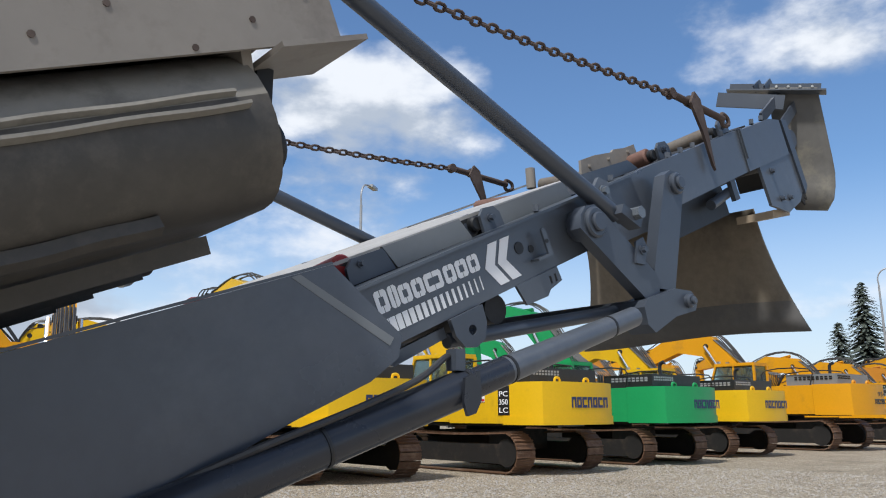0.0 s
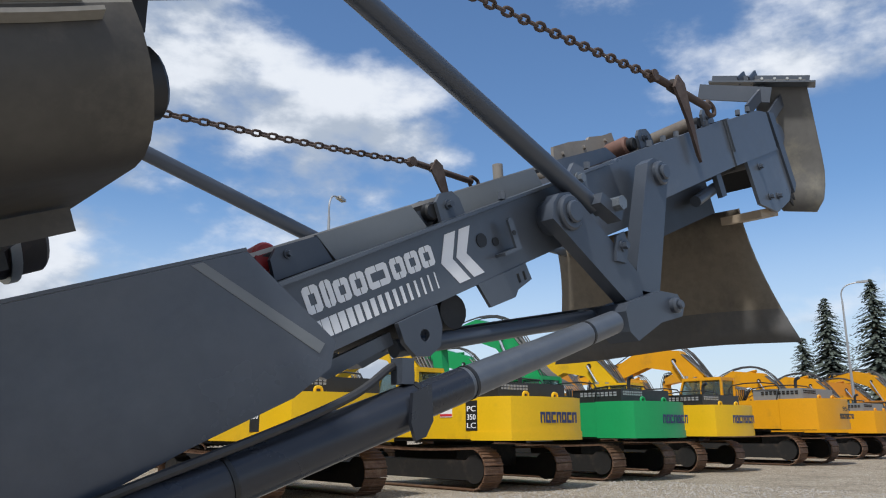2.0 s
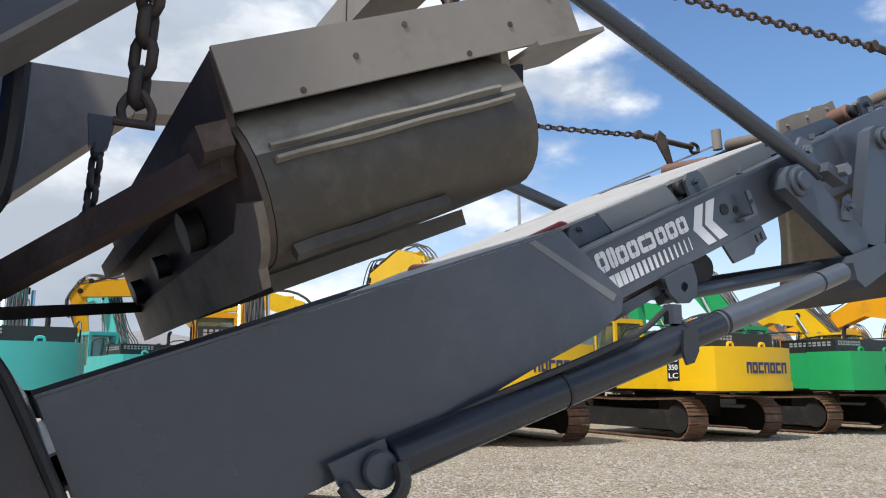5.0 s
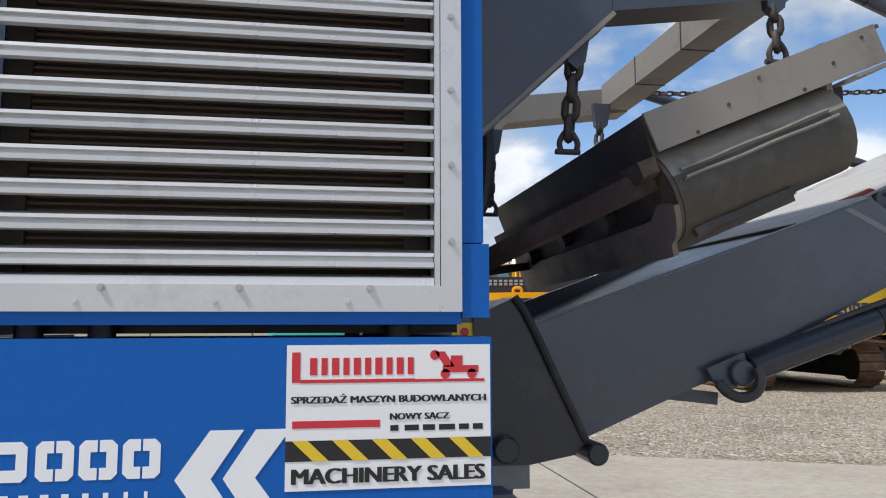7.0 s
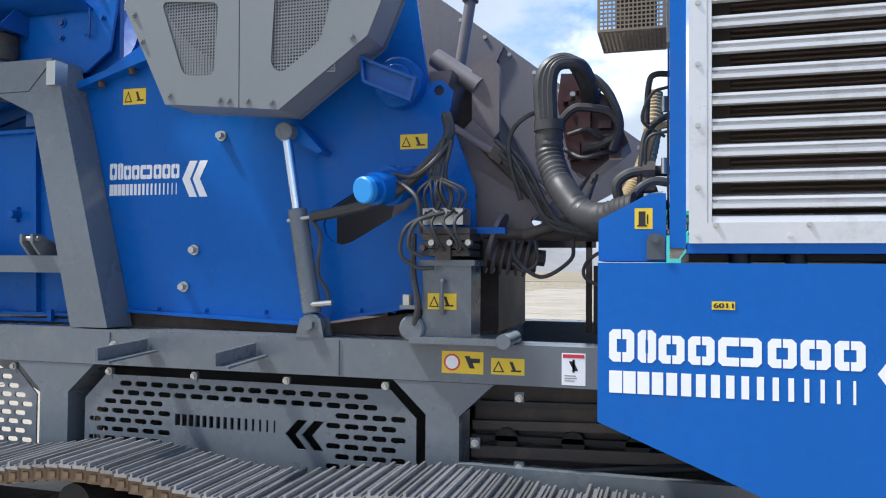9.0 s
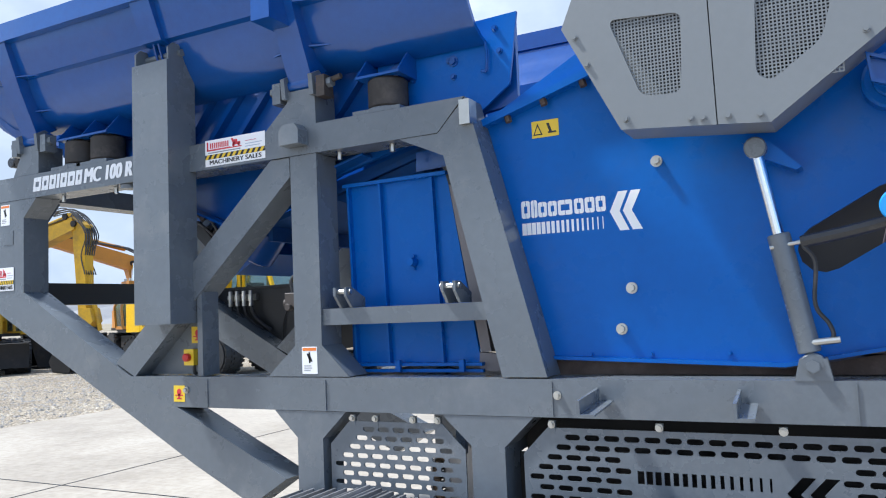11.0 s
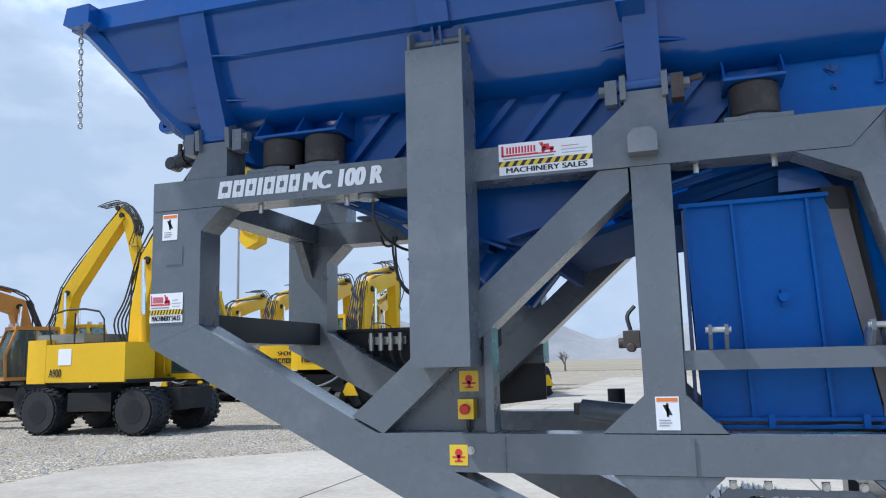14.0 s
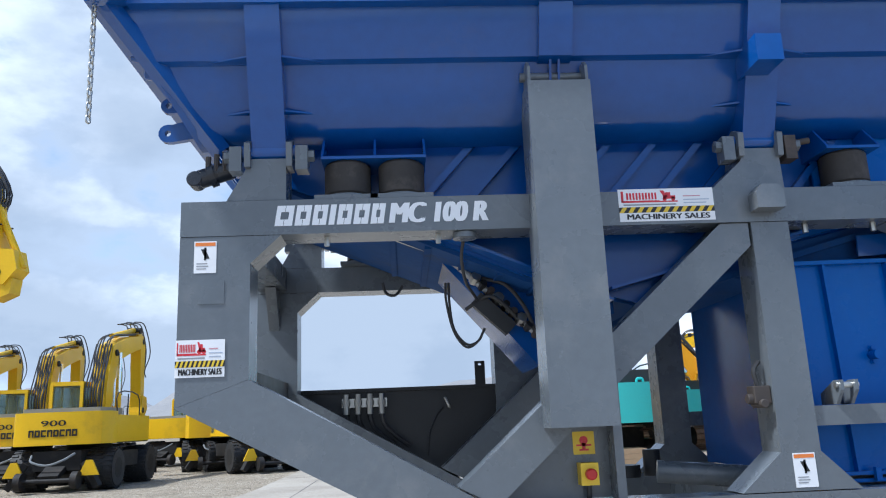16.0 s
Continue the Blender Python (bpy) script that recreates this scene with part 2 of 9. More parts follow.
CHUTE = mat("dusty_grey_sheet", (0.185, 0.172, 0.182), 0.5, 0.1, 0.2, 1.5, 40, 0.1, 20, (0.10, 0.09, 0.09), 0.35, 1.6)
FAN = mat("dusty_mauve_metal", (0.165, 0.142, 0.152), 0.55, 0.2, 0.25, 4, 60, 0.15)
YEL = mat("yellow_machine_paint", (0.78, 0.475, 0.010), 0.38, 0, 0.10, 0.9, 18, 0.05, 10, (0.48, 0.29, 0.03), 0.3, 1.1, coat=0.05, spec=0.25)
YELD = mat("dirty_yellow_paint", (0.60, 0.35, 0.018), 0.45, 0, 0.2, 1.2, 18, 0.1, 10, (0.22, 0.14, 0.05), 0.55, 1.6, spec=0.3)
YELL = mat("golden_machine_paint", (0.74, 0.34, 0.008), 0.42, 0, 0.10, 0.9, 18, 0.05, 10, (0.45, 0.22, 0.03), 0.25, 1.1, spec=0.25)
ORN = mat("orange_machine_paint", (0.60, 0.24, 0.02), 0.45, 0, 0.15, 0.9, 18, 0.05, 10, (0.33, 0.16, 0.05), 0.3, 1.1)
GRN = mat("green_machine_paint", (0.018, 0.33, 0.105), 0.36, 0, 0.12, 0.9, 18, 0.05, 10, coat=0.05, spec=0.25)
TEAL = mat("teal_machine_paint", (0.06, 0.48, 0.45), 0.42, 0, 0.12, 0.9, 18, 0.05, 10)
UNDER = mat("dark_undercarriage", (0.013, 0.012, 0.0115), 0.7, 0.1, 0.35, 2, 30, 0.25, 20, (0.065, 0.048, 0.036), 0.35, 2.0)
SHOE = mat("rusty_track_shoe", (0.155, 0.085, 0.050), 0.62, 0.2, 0.4, 3, 40, 0.25, 30, (0.29, 0.20, 0.14), 0.45, 3.0)
CABG = mat("cab_glass", (0.45, 0.56, 0.56), 0.03, 0, 0.05, 1, 20, 0.0)
CABG.node_tree.nodes["Principled BSDF"].inputs["Transmission Weight"].default_value = 0.9
CABG.node_tree.nodes["Principled BSDF"].inputs["IOR"].default_value = 1.1
BARK = mat("bark", (0.10, 0.075, 0.055), 0.9, 0, 0.3, 4, 40, 0.4)
# needle green lightened and greyed to carry the haze of distance
NEEDLE = mat("haze_tinted_needles", (0.085, 0.105, 0.085), 0.8, 0, 0.45, 2.0, 20, 0.0)
TWIG = mat("bare_twigs", (0.17, 0.14, 0.115), 0.9, 0, 0.35, 2.0, 20, 0.0)
PALW = mat("pallet_wood", (0.36, 0.25, 0.15), 0.8, 0, 0.25, 4, 50, 0.2)
LAMPG = mat("galvanised_pole", (0.42, 0.43, 0.44), 0.5, 0.6, 0.1, 3, 50, 0.05)


def ground_mat(name, kind):
    m = bpy.data.materials.new(name)
    m.use_nodes = True
    N, L = m.node_tree.nodes, m.node_tree.links
    b = N["Principled BSDF"]
    co = N.new("ShaderNodeTexCoord")

    def tex(kind_, scale, **kw):
        n = N.new(kind_)
        n.inputs["Scale"].default_value = scale
        for k, v in kw.items():
            n.inputs[k].default_value = v
        L.new(co.outputs["Object"], n.inputs["Vector"])
        return n

    def ramp(src, stops):
        r = N.new("ShaderNodeValToRGB")
        e = r.color_ramp.elements
        while len(e) < len(stops):
            e.new(0.5)
        for el, (p, c) in zip(e, stops):
            el.position, el.color = p, (*c, 1)
        L.new(src, r.inputs["Fac"])
        return r.outputs[0]

    def mix(f, a, c, mode="MIX"):
        n = N.new("ShaderNodeMix")
        n.data_type, n.blend_type = "RGBA", mode
        if isinstance(f, float):
            n.inputs[0].default_value = f
        else:
            L.new(f, n.inputs[0])
        L.new(a, n.inputs[6])
        L.new(c, n.inputs[7])
        return n.outputs[2]

    bump = N.new("ShaderNodeBump")
    if kind == "gravel":
        v1 = tex("ShaderNodeTexVoronoi", 20.0)
        v2 = tex("ShaderNodeTexVoronoi", 52.0)
        hs = N.new("ShaderNodeSeparateColor")
        L.new(v1.outputs["Color"], hs.inputs[0])
        stones = ramp(hs.outputs[0], [(0.0, (0.13, 0.105, 0.075)), (0.35, (0.36, 0.31, 0.24)), (0.75, (0.56, 0.50, 0.41)), (1.0, (0.80, 0.76, 0.68))])
        hs2 = N.new("ShaderNodeSeparateColor")
        L.new(v2.outputs["Color"], hs2.inputs[0])
        grit = ramp(hs2.outputs[0], [(0.0, (0.15, 0.125, 0.095)), (0.5, (0.40, 0.35, 0.275)), (1.0, (0.68, 0.62, 0.52))])
        big = tex("ShaderNodeTexNoise", 0.55, Detail=7.0, Roughness=0.65)
        col = mix(ramp(tex("ShaderNodeTexNoise", 3.0, Detail=4.0).outputs["Fac"], [(0.4, (0, 0, 0)), (0.6, (1, 1, 1))]), stones, grit)
        col = mix(0.75, col, ramp(big.outputs["Fac"], [(0.30, (0.42, 0.37, 0.30)), (0.5, (0.72, 0.66, 0.57)), (0.72, (0.82, 0.78, 0.71))]), "MULTIPLY")
        L.new(v1.outputs["Distance"], bump.inputs["Height"])
        bump.invert = True
        bump.inputs["Strength"].default_value, bump.inputs["Distance"].default_value = 1.0, 0.05
        b.inputs["Roughness"].default_value = 0.9
    elif kind == "concrete":
        big = tex("ShaderNodeTexNoise", 0.4, Detail=8.0, Roughness=0.65)
        fine = tex("ShaderNodeTexNoise", 14.0, Detail=5.0)
        col = ramp(big.outputs["Fac"], [(0.3, (0.28, 0.245, 0.20)), (0.5, (0.39, 0.345, 0.285)), (0.75, (0.47, 0.425, 0.36))])
        col = mix(0.5, col, ramp(fine.outputs["Fac"], [(0.35, (0.72, 0.70, 0.67)), (0.6, (1, 1, 1))]), "MULTIPLY")
        br = tex("ShaderNodeTexBrick", 1.0)
        br.inputs["Brick Width"].default_value, br.inputs["Row Height"].default_value = 0.20, 0.10
        br.inputs["Mortar Size"].default_value, br.inputs["Mortar Smooth"].default_value = 0.006, 0.3
        br.inputs["Color1"].default_value, br.inputs["Color2"].default_value, br.inputs["Mortar"].default_value = (1, 1, 1, 1), (0.86, 0.85, 0.83, 1), (0.62, 0.59, 0.55, 1)
        col = mix(0.25, col, br.outputs["Color"], "MULTIPLY")
        L.new(fine.outputs["Fac"], bump.inputs["Height"])
        bump.inputs["Strength"].default_value, bump.inputs["Distance"].default_value = 0.35, 0.01
        b.inputs["Roughness"].default_value = 0.85
    else:
        big = tex("ShaderNodeTexNoise", 0.02 if kind == "field" else 0.012, Detail=8.0, Roughness=0.7)
        fine = tex("ShaderNodeTexNoise", 0.35, Detail=8.0, Roughness=0.75)
        if kind == "field":
            col = ramp(big.outputs["Fac"], [(0.3, (0.20, 0.16, 0.10)), (0.6, (0.32, 0.27, 0.19)), (0.8, (0.22, 0.22, 0.13))])
        else:
            # distance haze is mixed into these greys
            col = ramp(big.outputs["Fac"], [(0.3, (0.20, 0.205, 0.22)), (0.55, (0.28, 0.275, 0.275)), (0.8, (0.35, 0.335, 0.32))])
        col = mix(0.5, col, ramp(fine.outputs["Fac"], [(0.3, (0.6, 0.6, 0.6)), (0.65, (1, 1, 1))]), "MULTIPLY")
        L.new(fine.outputs["Fac"], bump.inputs["Height"])
        bump.inputs["Strength"].default_value, bump.inputs["Distance"].default_value = 0.3, 0.2
        b.inputs["Roughness"].default_value = 0.95
    L.new(col, b.inputs["Base Color"])
    L.new(bump.outputs[0], b.inputs["Normal"])
    return m


GRAVEL, CONC, FIELD, HILLM = (ground_mat(n, k) for n, k in (("gravel_ground", "gravel"), ("concrete_slab", "concrete"), ("dry_field", "field"), ("haze_tinted_hill", "hill")))

# ---------------------------------------------------------------- mesh helpers
BASE = {}


def thing(name, at=(0, 0, 0), label="", category="", group="", turn=0.0, local=False, kind=""):
    """An Empty at the thing's base. local: its parts are given in its own axes, else in the world's."""
    ob = new(name)
    ob.empty_display_size = 0.1
    ob.matrix_world = pose(*at, 0, 0, turn)
    BASE[ob.name] = Matrix.Identity(4) if local else Matrix.Translation(-Vector(at))
    return tagged(ob, label, category, group, kind)


def part(name, bm, material, parent=None, label="", bevel=0.0, smooth=35, kind=""):
    if bevel:
        edges = [e for e in bm.edges if len(e.link_faces) == 2 and e.calc_face_angle(0) > 0.6]
        bmesh.ops.bevel(bm, geom=edges, offset=bevel, segments=1, affect="EDGES", clamp_overlap=True)
    me = bpy.data.meshes.new(name)
    bmesh.ops.recalc_face_normals(bm, faces=bm.faces)
    bm.to_mesh(me)
    bm.free()
    for m in material if isinstance(material, (list, tuple)) else [material]:
        me.materials.append(m)
    if smooth:
        me.polygons.foreach_set("use_smooth", [True] * len(me.polygons))
        me.set_sharp_from_angle(angle=radians(smooth))
    return place(name, me, parent, label, kind)


def place(name, me, parent=None, label="", kind="", m=None):
    ob = new(name, me)
    if parent is not None:
        ob.parent = parent
        ob.matrix_parent_inverse = BASE.get(parent.name, Matrix.Identity(4)) if parent.type == "EMPTY" else Matrix.Identity(4)
    if m is not None:
        ob.matrix_basis = m
    return tagged(ob, label, "", "", kind)


def B():
    return bmesh.new()


def box(x0, x1, y0, y1, z0, z1, bm=None):
    bm = bm or B()
    vs = [bm.verts.new(p) for p in ((x0, y0, z0), (x1, y0, z0), (x1, y1, z0), (x0, y1, z0), (x0, y0, z1), (x1, y0, z1), (x1, y1, z1), (x0, y1, z1))]
    for f in ((0, 3, 2, 1), (4, 5, 6, 7), (0, 1, 5, 4), (1, 2, 6, 5), (2, 3, 7, 6), (3, 0, 4, 7)):
        bm.faces.new([vs[i] for i in f])
    return bm


def prism(pts, a, b, axis="y", bm=None):
    """A plate: the outline pts, drawn in the plane across the axis, from a to b along it."""
    bm = bm or B()
    put = {"y": lambda p, d: (p[0], d, p[1]), "x": lambda p, d: (d, p[0], p[1]), "z": lambda p, d: (p[0], p[1], d)}[axis]
    lo, hi = [bm.verts.new(put(p, a)) for p in pts], [bm.verts.new(put(p, b)) for p in pts]
    bm.faces.new(lo)
    bm.faces.new(hi[::-1])
    for i in range(len(pts)):
        j = (i + 1) % len(pts)
        bm.faces.new((lo[i], hi[i], hi[j], lo[j]))
    return bm


def holed(outer, holes, a, b, bm=None):
    """A plate across y with real holes in it."""
    bm = bm or B()
    edges = []
    for loop in (outer, *holes):
        vs = [bm.verts.new((p[0], a, p[1])) for p in loop]
        edges += [bm.edges.new((vs[i], vs[(i + 1) % len(vs)])) for i in range(len(vs))]
    faces = [f for f in bmesh.ops.triangle_fill(bm, use_beauty=True, use_dissolve=False, edges=edges)["geom"] if isinstance(f, bmesh.types.BMFace)]
    ext = bmesh.ops.extrude_face_region(bm, geom=faces)["geom"]
    for v in ext:
        if isinstance(v, bmesh.types.BMVert):
            v.co.y += b - a
    return bm


def slot(cx, cz, w, h, n=4):
    """The outline of a slot with round ends."""
    r = h / 2
    out = []
    for side, s in ((1, -90), (-1, 90)):
        for i in range(n + 1):
            t = radians(s + 180 * i / n)
            out.append((cx + side * (w / 2 - r) + r * math.cos(t), cz + r * math.sin(t)))
    return out


def ngon(cx, cz, r, n=12, off=0.0):
    return [(cx + r * math.cos(off + 2 * math.pi * i / n), cz + r * math.sin(off + 2 * math.pi * i / n)) for i in range(n)]


def rod(p0, p1, r, r2=None, n=16, bm=None):
    bm = bm or B()
    p0, p1 = Vector(p0), Vector(p1)
    d = p1 - p0
    m = Matrix.Translation((p0 + p1) / 2) @ d.to_track_quat("Z", "Y").to_matrix().to_4x4()
    bmesh.ops.create_cone(bm, cap_ends=True, segments=n, radius1=r, radius2=r if r2 is None else r2, depth=d.length, matrix=m)
    return bm


def beam(p0, p1, w, h, bm=None, up=(0, 0, 1)):
    """A square bar from p0 to p1, w wide and h high."""
    bm = bm or B()
    p0, p1 = Vector(p0), Vector(p1)
    d = (p1 - p0).normalized()
    s = d.cross(Vector(up)).normalized()
    u = s.cross(d)
    ring = [[bm.verts.new(p + s * a * w / 2 + u * b * h / 2) for a, b in ((-1, -1), (1, -1), (1, 1), (-1, 1))] for p in (p0, p1)]
    bm.faces.new(ring[0])
    bm.faces.new(ring[1][::-1])
    for i in range(4):
        j = (i + 1) % 4
        bm.faces.new((ring[0][i], ring[1][i], ring[1][j], ring[0][j]))
    return bm


def spline(pts, steps=6):
    pts = [Vector(p) for p in pts]
    full = [2 * pts[0] - pts[1], *pts, 2 * pts[-1] - pts[-2]]
    out = []
    for i in range(1, len(full) - 2):
        a, b, c, d = full[i - 1:i + 3]
        for k in range(steps):
            t = k / steps
            out.append(0.5 * (2 * b + (c - a) * t + (2 * a - 5 * b + 4 * c - d) * t * t + (3 * b - a - 3 * c + d) * t ** 3))
    return out + [pts[-1]]


def tube(pts, r, n=8, steps=6, bm=None, ribs=0.0):
    """A hose along a smooth line. ribs: how far every second ring stands out."""
    bm = bm or B()
    line = spline(pts, steps) if steps else [Vector(p) for p in pts]
    side, rings = None, []
    for i, p in enumerate(line):
        d = (line[min(i + 1, len(line) - 1)] - line[max(i - 1, 0)]).normalized()
        side = d.orthogonal().normalized() if side is None else (side - d * side.dot(d)).normalized()
        up = d.cross(side)
        rr = r * (1 + (ribs if i % 2 else 0))
        rings.append([bm.verts.new(p + (side * math.cos(2 * math.pi * k / n) + up * math.sin(2 * math.pi * k / n)) * rr) for k in range(n)])
    for a, b in zip(rings, rings[1:]):
        for k in range(n):
            bm.faces.new((a[k], a[(k + 1) % n], b[(k + 1) % n], b[k]))
    bm.faces.new(rings[0][::-1])
    bm.faces.new(rings[-1])
    return bm


def link_mesh(length, width, wire, n=6, m=4):
    """One chain link: an oval ring along x, lying in the xy plane."""
    bm = B()
    a, c = length / 2 - width / 2, width / 2 - wire
    path = [(a + c * math.cos(t), c * math.sin(t)) for t in [radians(-90 + 180 * i / m) for i in range(m + 1)]]
    path += [(-a + c * math.cos(t), c * math.sin(t)) for t in [radians(90 + 180 * i / m) for i in range(m + 1)]]
    rings = []
    k = len(path)
    for i, (x, y) in enumerate(path):
        q, p = path[(i + 1) % k], path[i - 1]
        d = Vector((q[0] - p[0], q[1] - p[1], 0)).normalized()
        s = Vector((d.y, -d.x, 0))
        rings.append([bm.verts.new(Vector((x, y, 0)) + s * wire * math.cos(2 * math.pi * j / n) + Vector((0, 0, wire * math.sin(2 * math.pi * j / n)))) for j in range(n)])
    for i in range(k):
        a_, b_ = rings[i], rings[(i + 1) % k]
        for j in range(n):
            bm.faces.new((a_[j], a_[(j + 1) % n], b_[(j + 1) % n], b_[j]))
    me = bpy.data.meshes.new("chain_link")
    bmesh.ops.recalc_face_normals(bm, faces=bm.faces)
    bm.to_mesh(me)
    bm.free()
    me.polygons.foreach_set("use_smooth", [True] * len(me.polygons))
    return me


def chain(name, p0, p1, pitch, wire, sag, material, label, n_max=200):
    """A hanging chain: links of their own under one Empty at its lower end."""
    p0, p1 = Vector(p0), Vector(p1)
    length = (p1 - p0).length + 2.6 * sag * sag / max(0.01, (p1 - p0).length)
    count = min(n_max, max(2, round(length / pitch)))
    root = thing(name, tuple(p1), label, "chain")
    me = link_mesh(pitch * 1.42, pitch * 0.92, wire)
    me.materials.append(material)

    def at(t):
        return p0.lerp(p1, t) - Vector((0, 0, 4 * sag * t * (1 - t)))

    for i in range(count):
        a, b = at(i / count), at((i + 1) / count)
        rot = (b - a).to_track_quat("X", "Z").to_matrix().to_4x4()
        place("link", me, root, m=Matrix.Translation((a + b) / 2) @ rot @ pose(0, 0, 0, 45 + (90 if i % 2 else 0), 0, 0))
    return root


def bolt(x, z, y, r, parent, material=None, name="bolt", depth=0.018):
    """A hex bolt with its washer on a plate that faces -y."""
    bm = rod((x, y, z), (x, y - depth * 0.3, z), r * 1.45, n=16)
    rod((x, y - depth * 0.3, z), (x, y - depth, z), r, n=6, bm=bm)
    return part(name, bm, material or ZINC, parent)




def letters(text, x, z, w, h, y, material, parent, name="lettering", turn=None, bold=0.045, slant=0.0):
    """Words with Blender's own font, laid into a box of that width and height on a plate that faces -y (turn: on any other plane)."""
    cu = bpy.data.curves.new(name, "FONT")
    cu.body, cu.extrude, cu.resolution_u = text, 0.0, 3
    cu.shear = slant
    tmp = new("tmp", cu)
    me = bpy.data.meshes.new_from_object(tmp.evaluated_get(bpy.context.evaluated_depsgraph_get()))
    bpy.data.objects.remove(tmp)
    bpy.data.curves.remove(cu)
    co = np.zeros(len(me.vertices) * 3)
    me.vertices.foreach_get("co", co)
    co = co.reshape(-1, 3)
    lo, hi = co.min(0), co.max(0)
    u = (co[:, 0] - lo[0]) / (hi[0] - lo[0]) * w
    v = (co[:, 1] - lo[1]) / (hi[1] - lo[1]) * h
    # three copies side by side make the strokes bold
    polys = [tuple(p.vertices) for p in me.polygons]
    n, verts, faces = len(u), [], []
    for k, d in enumerate((-bold * h, 0.0, bold * h)):
        faces += [tuple(q + k * n for q in p) for p in polys]
        for a, b in zip(u + d, v):
            verts.append(tuple(turn @ Vector((a, b, 0.0002 * k))) if turn is not None else (x + a, y - 0.0002 * k, z + b))
    me = bpy.data.meshes.new(name)
    me.from_pydata(verts, [], faces)
    me.update()
    me.materials.clear()
    me.materials.append(material)
    return place(name, me, parent)


def flat(pts, y, material, parent, name, thick=0.0008):
    """A thin film on a plate that faces -y."""
    return part(name, prism(pts, y, y - thick), material, parent, smooth=0)


def rect(x0, x1, z0, z1):
    return [(x0, z0), (x1, z0), (x1, z1), (x0, z1)]


def logo(frame_of, w, h, parent, material=LOGOW, sep=0.0013):
    """The maker's mark as plain shapes: a row of blocks, a row of thinning bars below and two arrowheads. frame_of(u, v, d) gives a point of the plate."""
    def flat_poly(pts, name):
        bm = B()
        lo = [bm.verts.new(frame_of(u, v, 0.0005)) for u, v in pts]
        hi = [bm.verts.new(frame_of(u, v, sep)) for u, v in pts]
        bm.faces.new(lo)
        bm.faces.new(hi[::-1])
        for i in range(len(pts)):
            j = (i + 1) % len(pts)
            bm.faces.new((lo[i], hi[i], hi[j], lo[j]))
        return part(name, bm, material, parent, smooth=0)
    unit = 0.735 * w / 8.45
    u = 0.0
    for i, wide in enumerate((1.0, 0.72, 1.0, 1.0, 1.6, 1.03, 1.05, 1.05)):
        hh, gw = h * (0.47 if i < 2 else 0.40), unit * wide * 0.88
        z0, st = h * 0.53, unit * 0.27
        c = st * 0.5
        m_, k = u + gw / 2, hh * 0.30
        for a, b in ((u, m_ - st * 0.1), (u + gw, m_ + st * 0.1)):
            e = c if a < b else -c
            q = st if a < b else -st
            flat_poly([(b, z0), (a + e, z0), (a, z0 + c), (a, z0 + hh - c), (a + e, z0 + hh), (b, z0 + hh), (b, z0 + hh - k), (a + q, z0 + hh - k), (a + q, z0 + k), (b, z0 + k)], "logo_block")
        u += unit * wide
    for i in range(17):
        u = 0.735 * w * i / 17
        ww = 0.735 * w / 17 * (0.92 - 0.047 * i)
        flat_poly([(u, h * 0.08), (u + ww, h * 0.08), (u + ww, h * 0.40), (u, h * 0.40)], "logo_bar")
    for k in range(2):
        u0, a, t = w * (0.755 + 0.105 * k), w * 0.075, w * 0.075
        if k == 0:
            pts = [(u0, h * 0.5), (u0 + a, h), (u0 + a + t, h), (u0 + t * 1.05, h * 0.5), (u0 + a + t, 0), (u0 + a, 0)]
        else:
            pts = [(u0, h * 0.5), (u0 + a * 0.95, h), (u0 + a + t, h), (u0 + t * 0.95, h * 0.5), (u0 + a + t, 0), (u0 + a * 0.95, 0)]
        flat_poly(pts[:4], "logo_arrow")
        flat_poly([pts[0], pts[3], pts[4], pts[5]], "logo_arrow")


def on_side(x, z, y):
    return lambda u, v, d: (x + u, y - d, z + v)

# ---------------------------------------------------------------- ground and distance
CYM = 2.26          # the crusher's middle line
FACE = 1.475        # its near frame face


def mir(y):
    return 2 * CYM - y


def ground_sheet():
    bm = B()
    n = 48
    ring = [[bm.verts.new((r * math.cos(2 * math.pi * i / n) - 2, r * math.sin(2 * math.pi * i / n) + 8, 0)) for i in range(n)] for r in (60, 2500)]
    bm.faces.new(ring[0])
    for i in range(n):
        j = (i + 1) % n
        bm.faces.new((ring[0][i], ring[1][i], ring[1][j], ring[0][j]))
    return part("ground", bm, GRAVEL, smooth=0)


tagged(ground_sheet(), "yard of pale crushed stone gravel", "ground", kind="structure")
slab_outline = [(-14.1, -40), (-14.0, 4.6), (-14.15, 8.2), (-12.7, 9.6), (-11.2, 10.9), (-10.8, 19.5), (-10.9, 58), (1.0, 58), (0.4, 24), (0.6, 9.4), (1.7, 8.2), (5.0, 6.75), (12, 4.2), (40, -6), (40, -40)]
tagged(part("concrete_pavement", prism(slab_outline, -0.2, 0.03, "z"), CONC, bevel=0.0, smooth=0), "pale dusty concrete slab under the crusher", "pavement", kind="structure")
bm = B()
for y in (-8.0, -2.5, 3.2, 13.5, 24):
    box(-13.9 if y < 9 else -10.7, 5 if y < 4 else 0.4, y - 0.008, y + 0.008, 0.0305, 0.0335, bm)
for x in (-9.5, -4.0, 1.5):
    box(x - 0.008, x + 0.008, -30, 7.9 if x > 1 else 24, 0.0305, 0.0332, bm)
tagged(part("slab_joint", bm, BLACK, smooth=0), "dark joints between the concrete slabs", "joint", kind="structure")
tagged(part("dry_field", prism([(-400, 95), (300, 95), (900, 1500), (-1300, 1500)], -0.5, 0.06, "z"), FIELD, smooth=0), "dry brown field beyond the yard", "field", kind="structure")


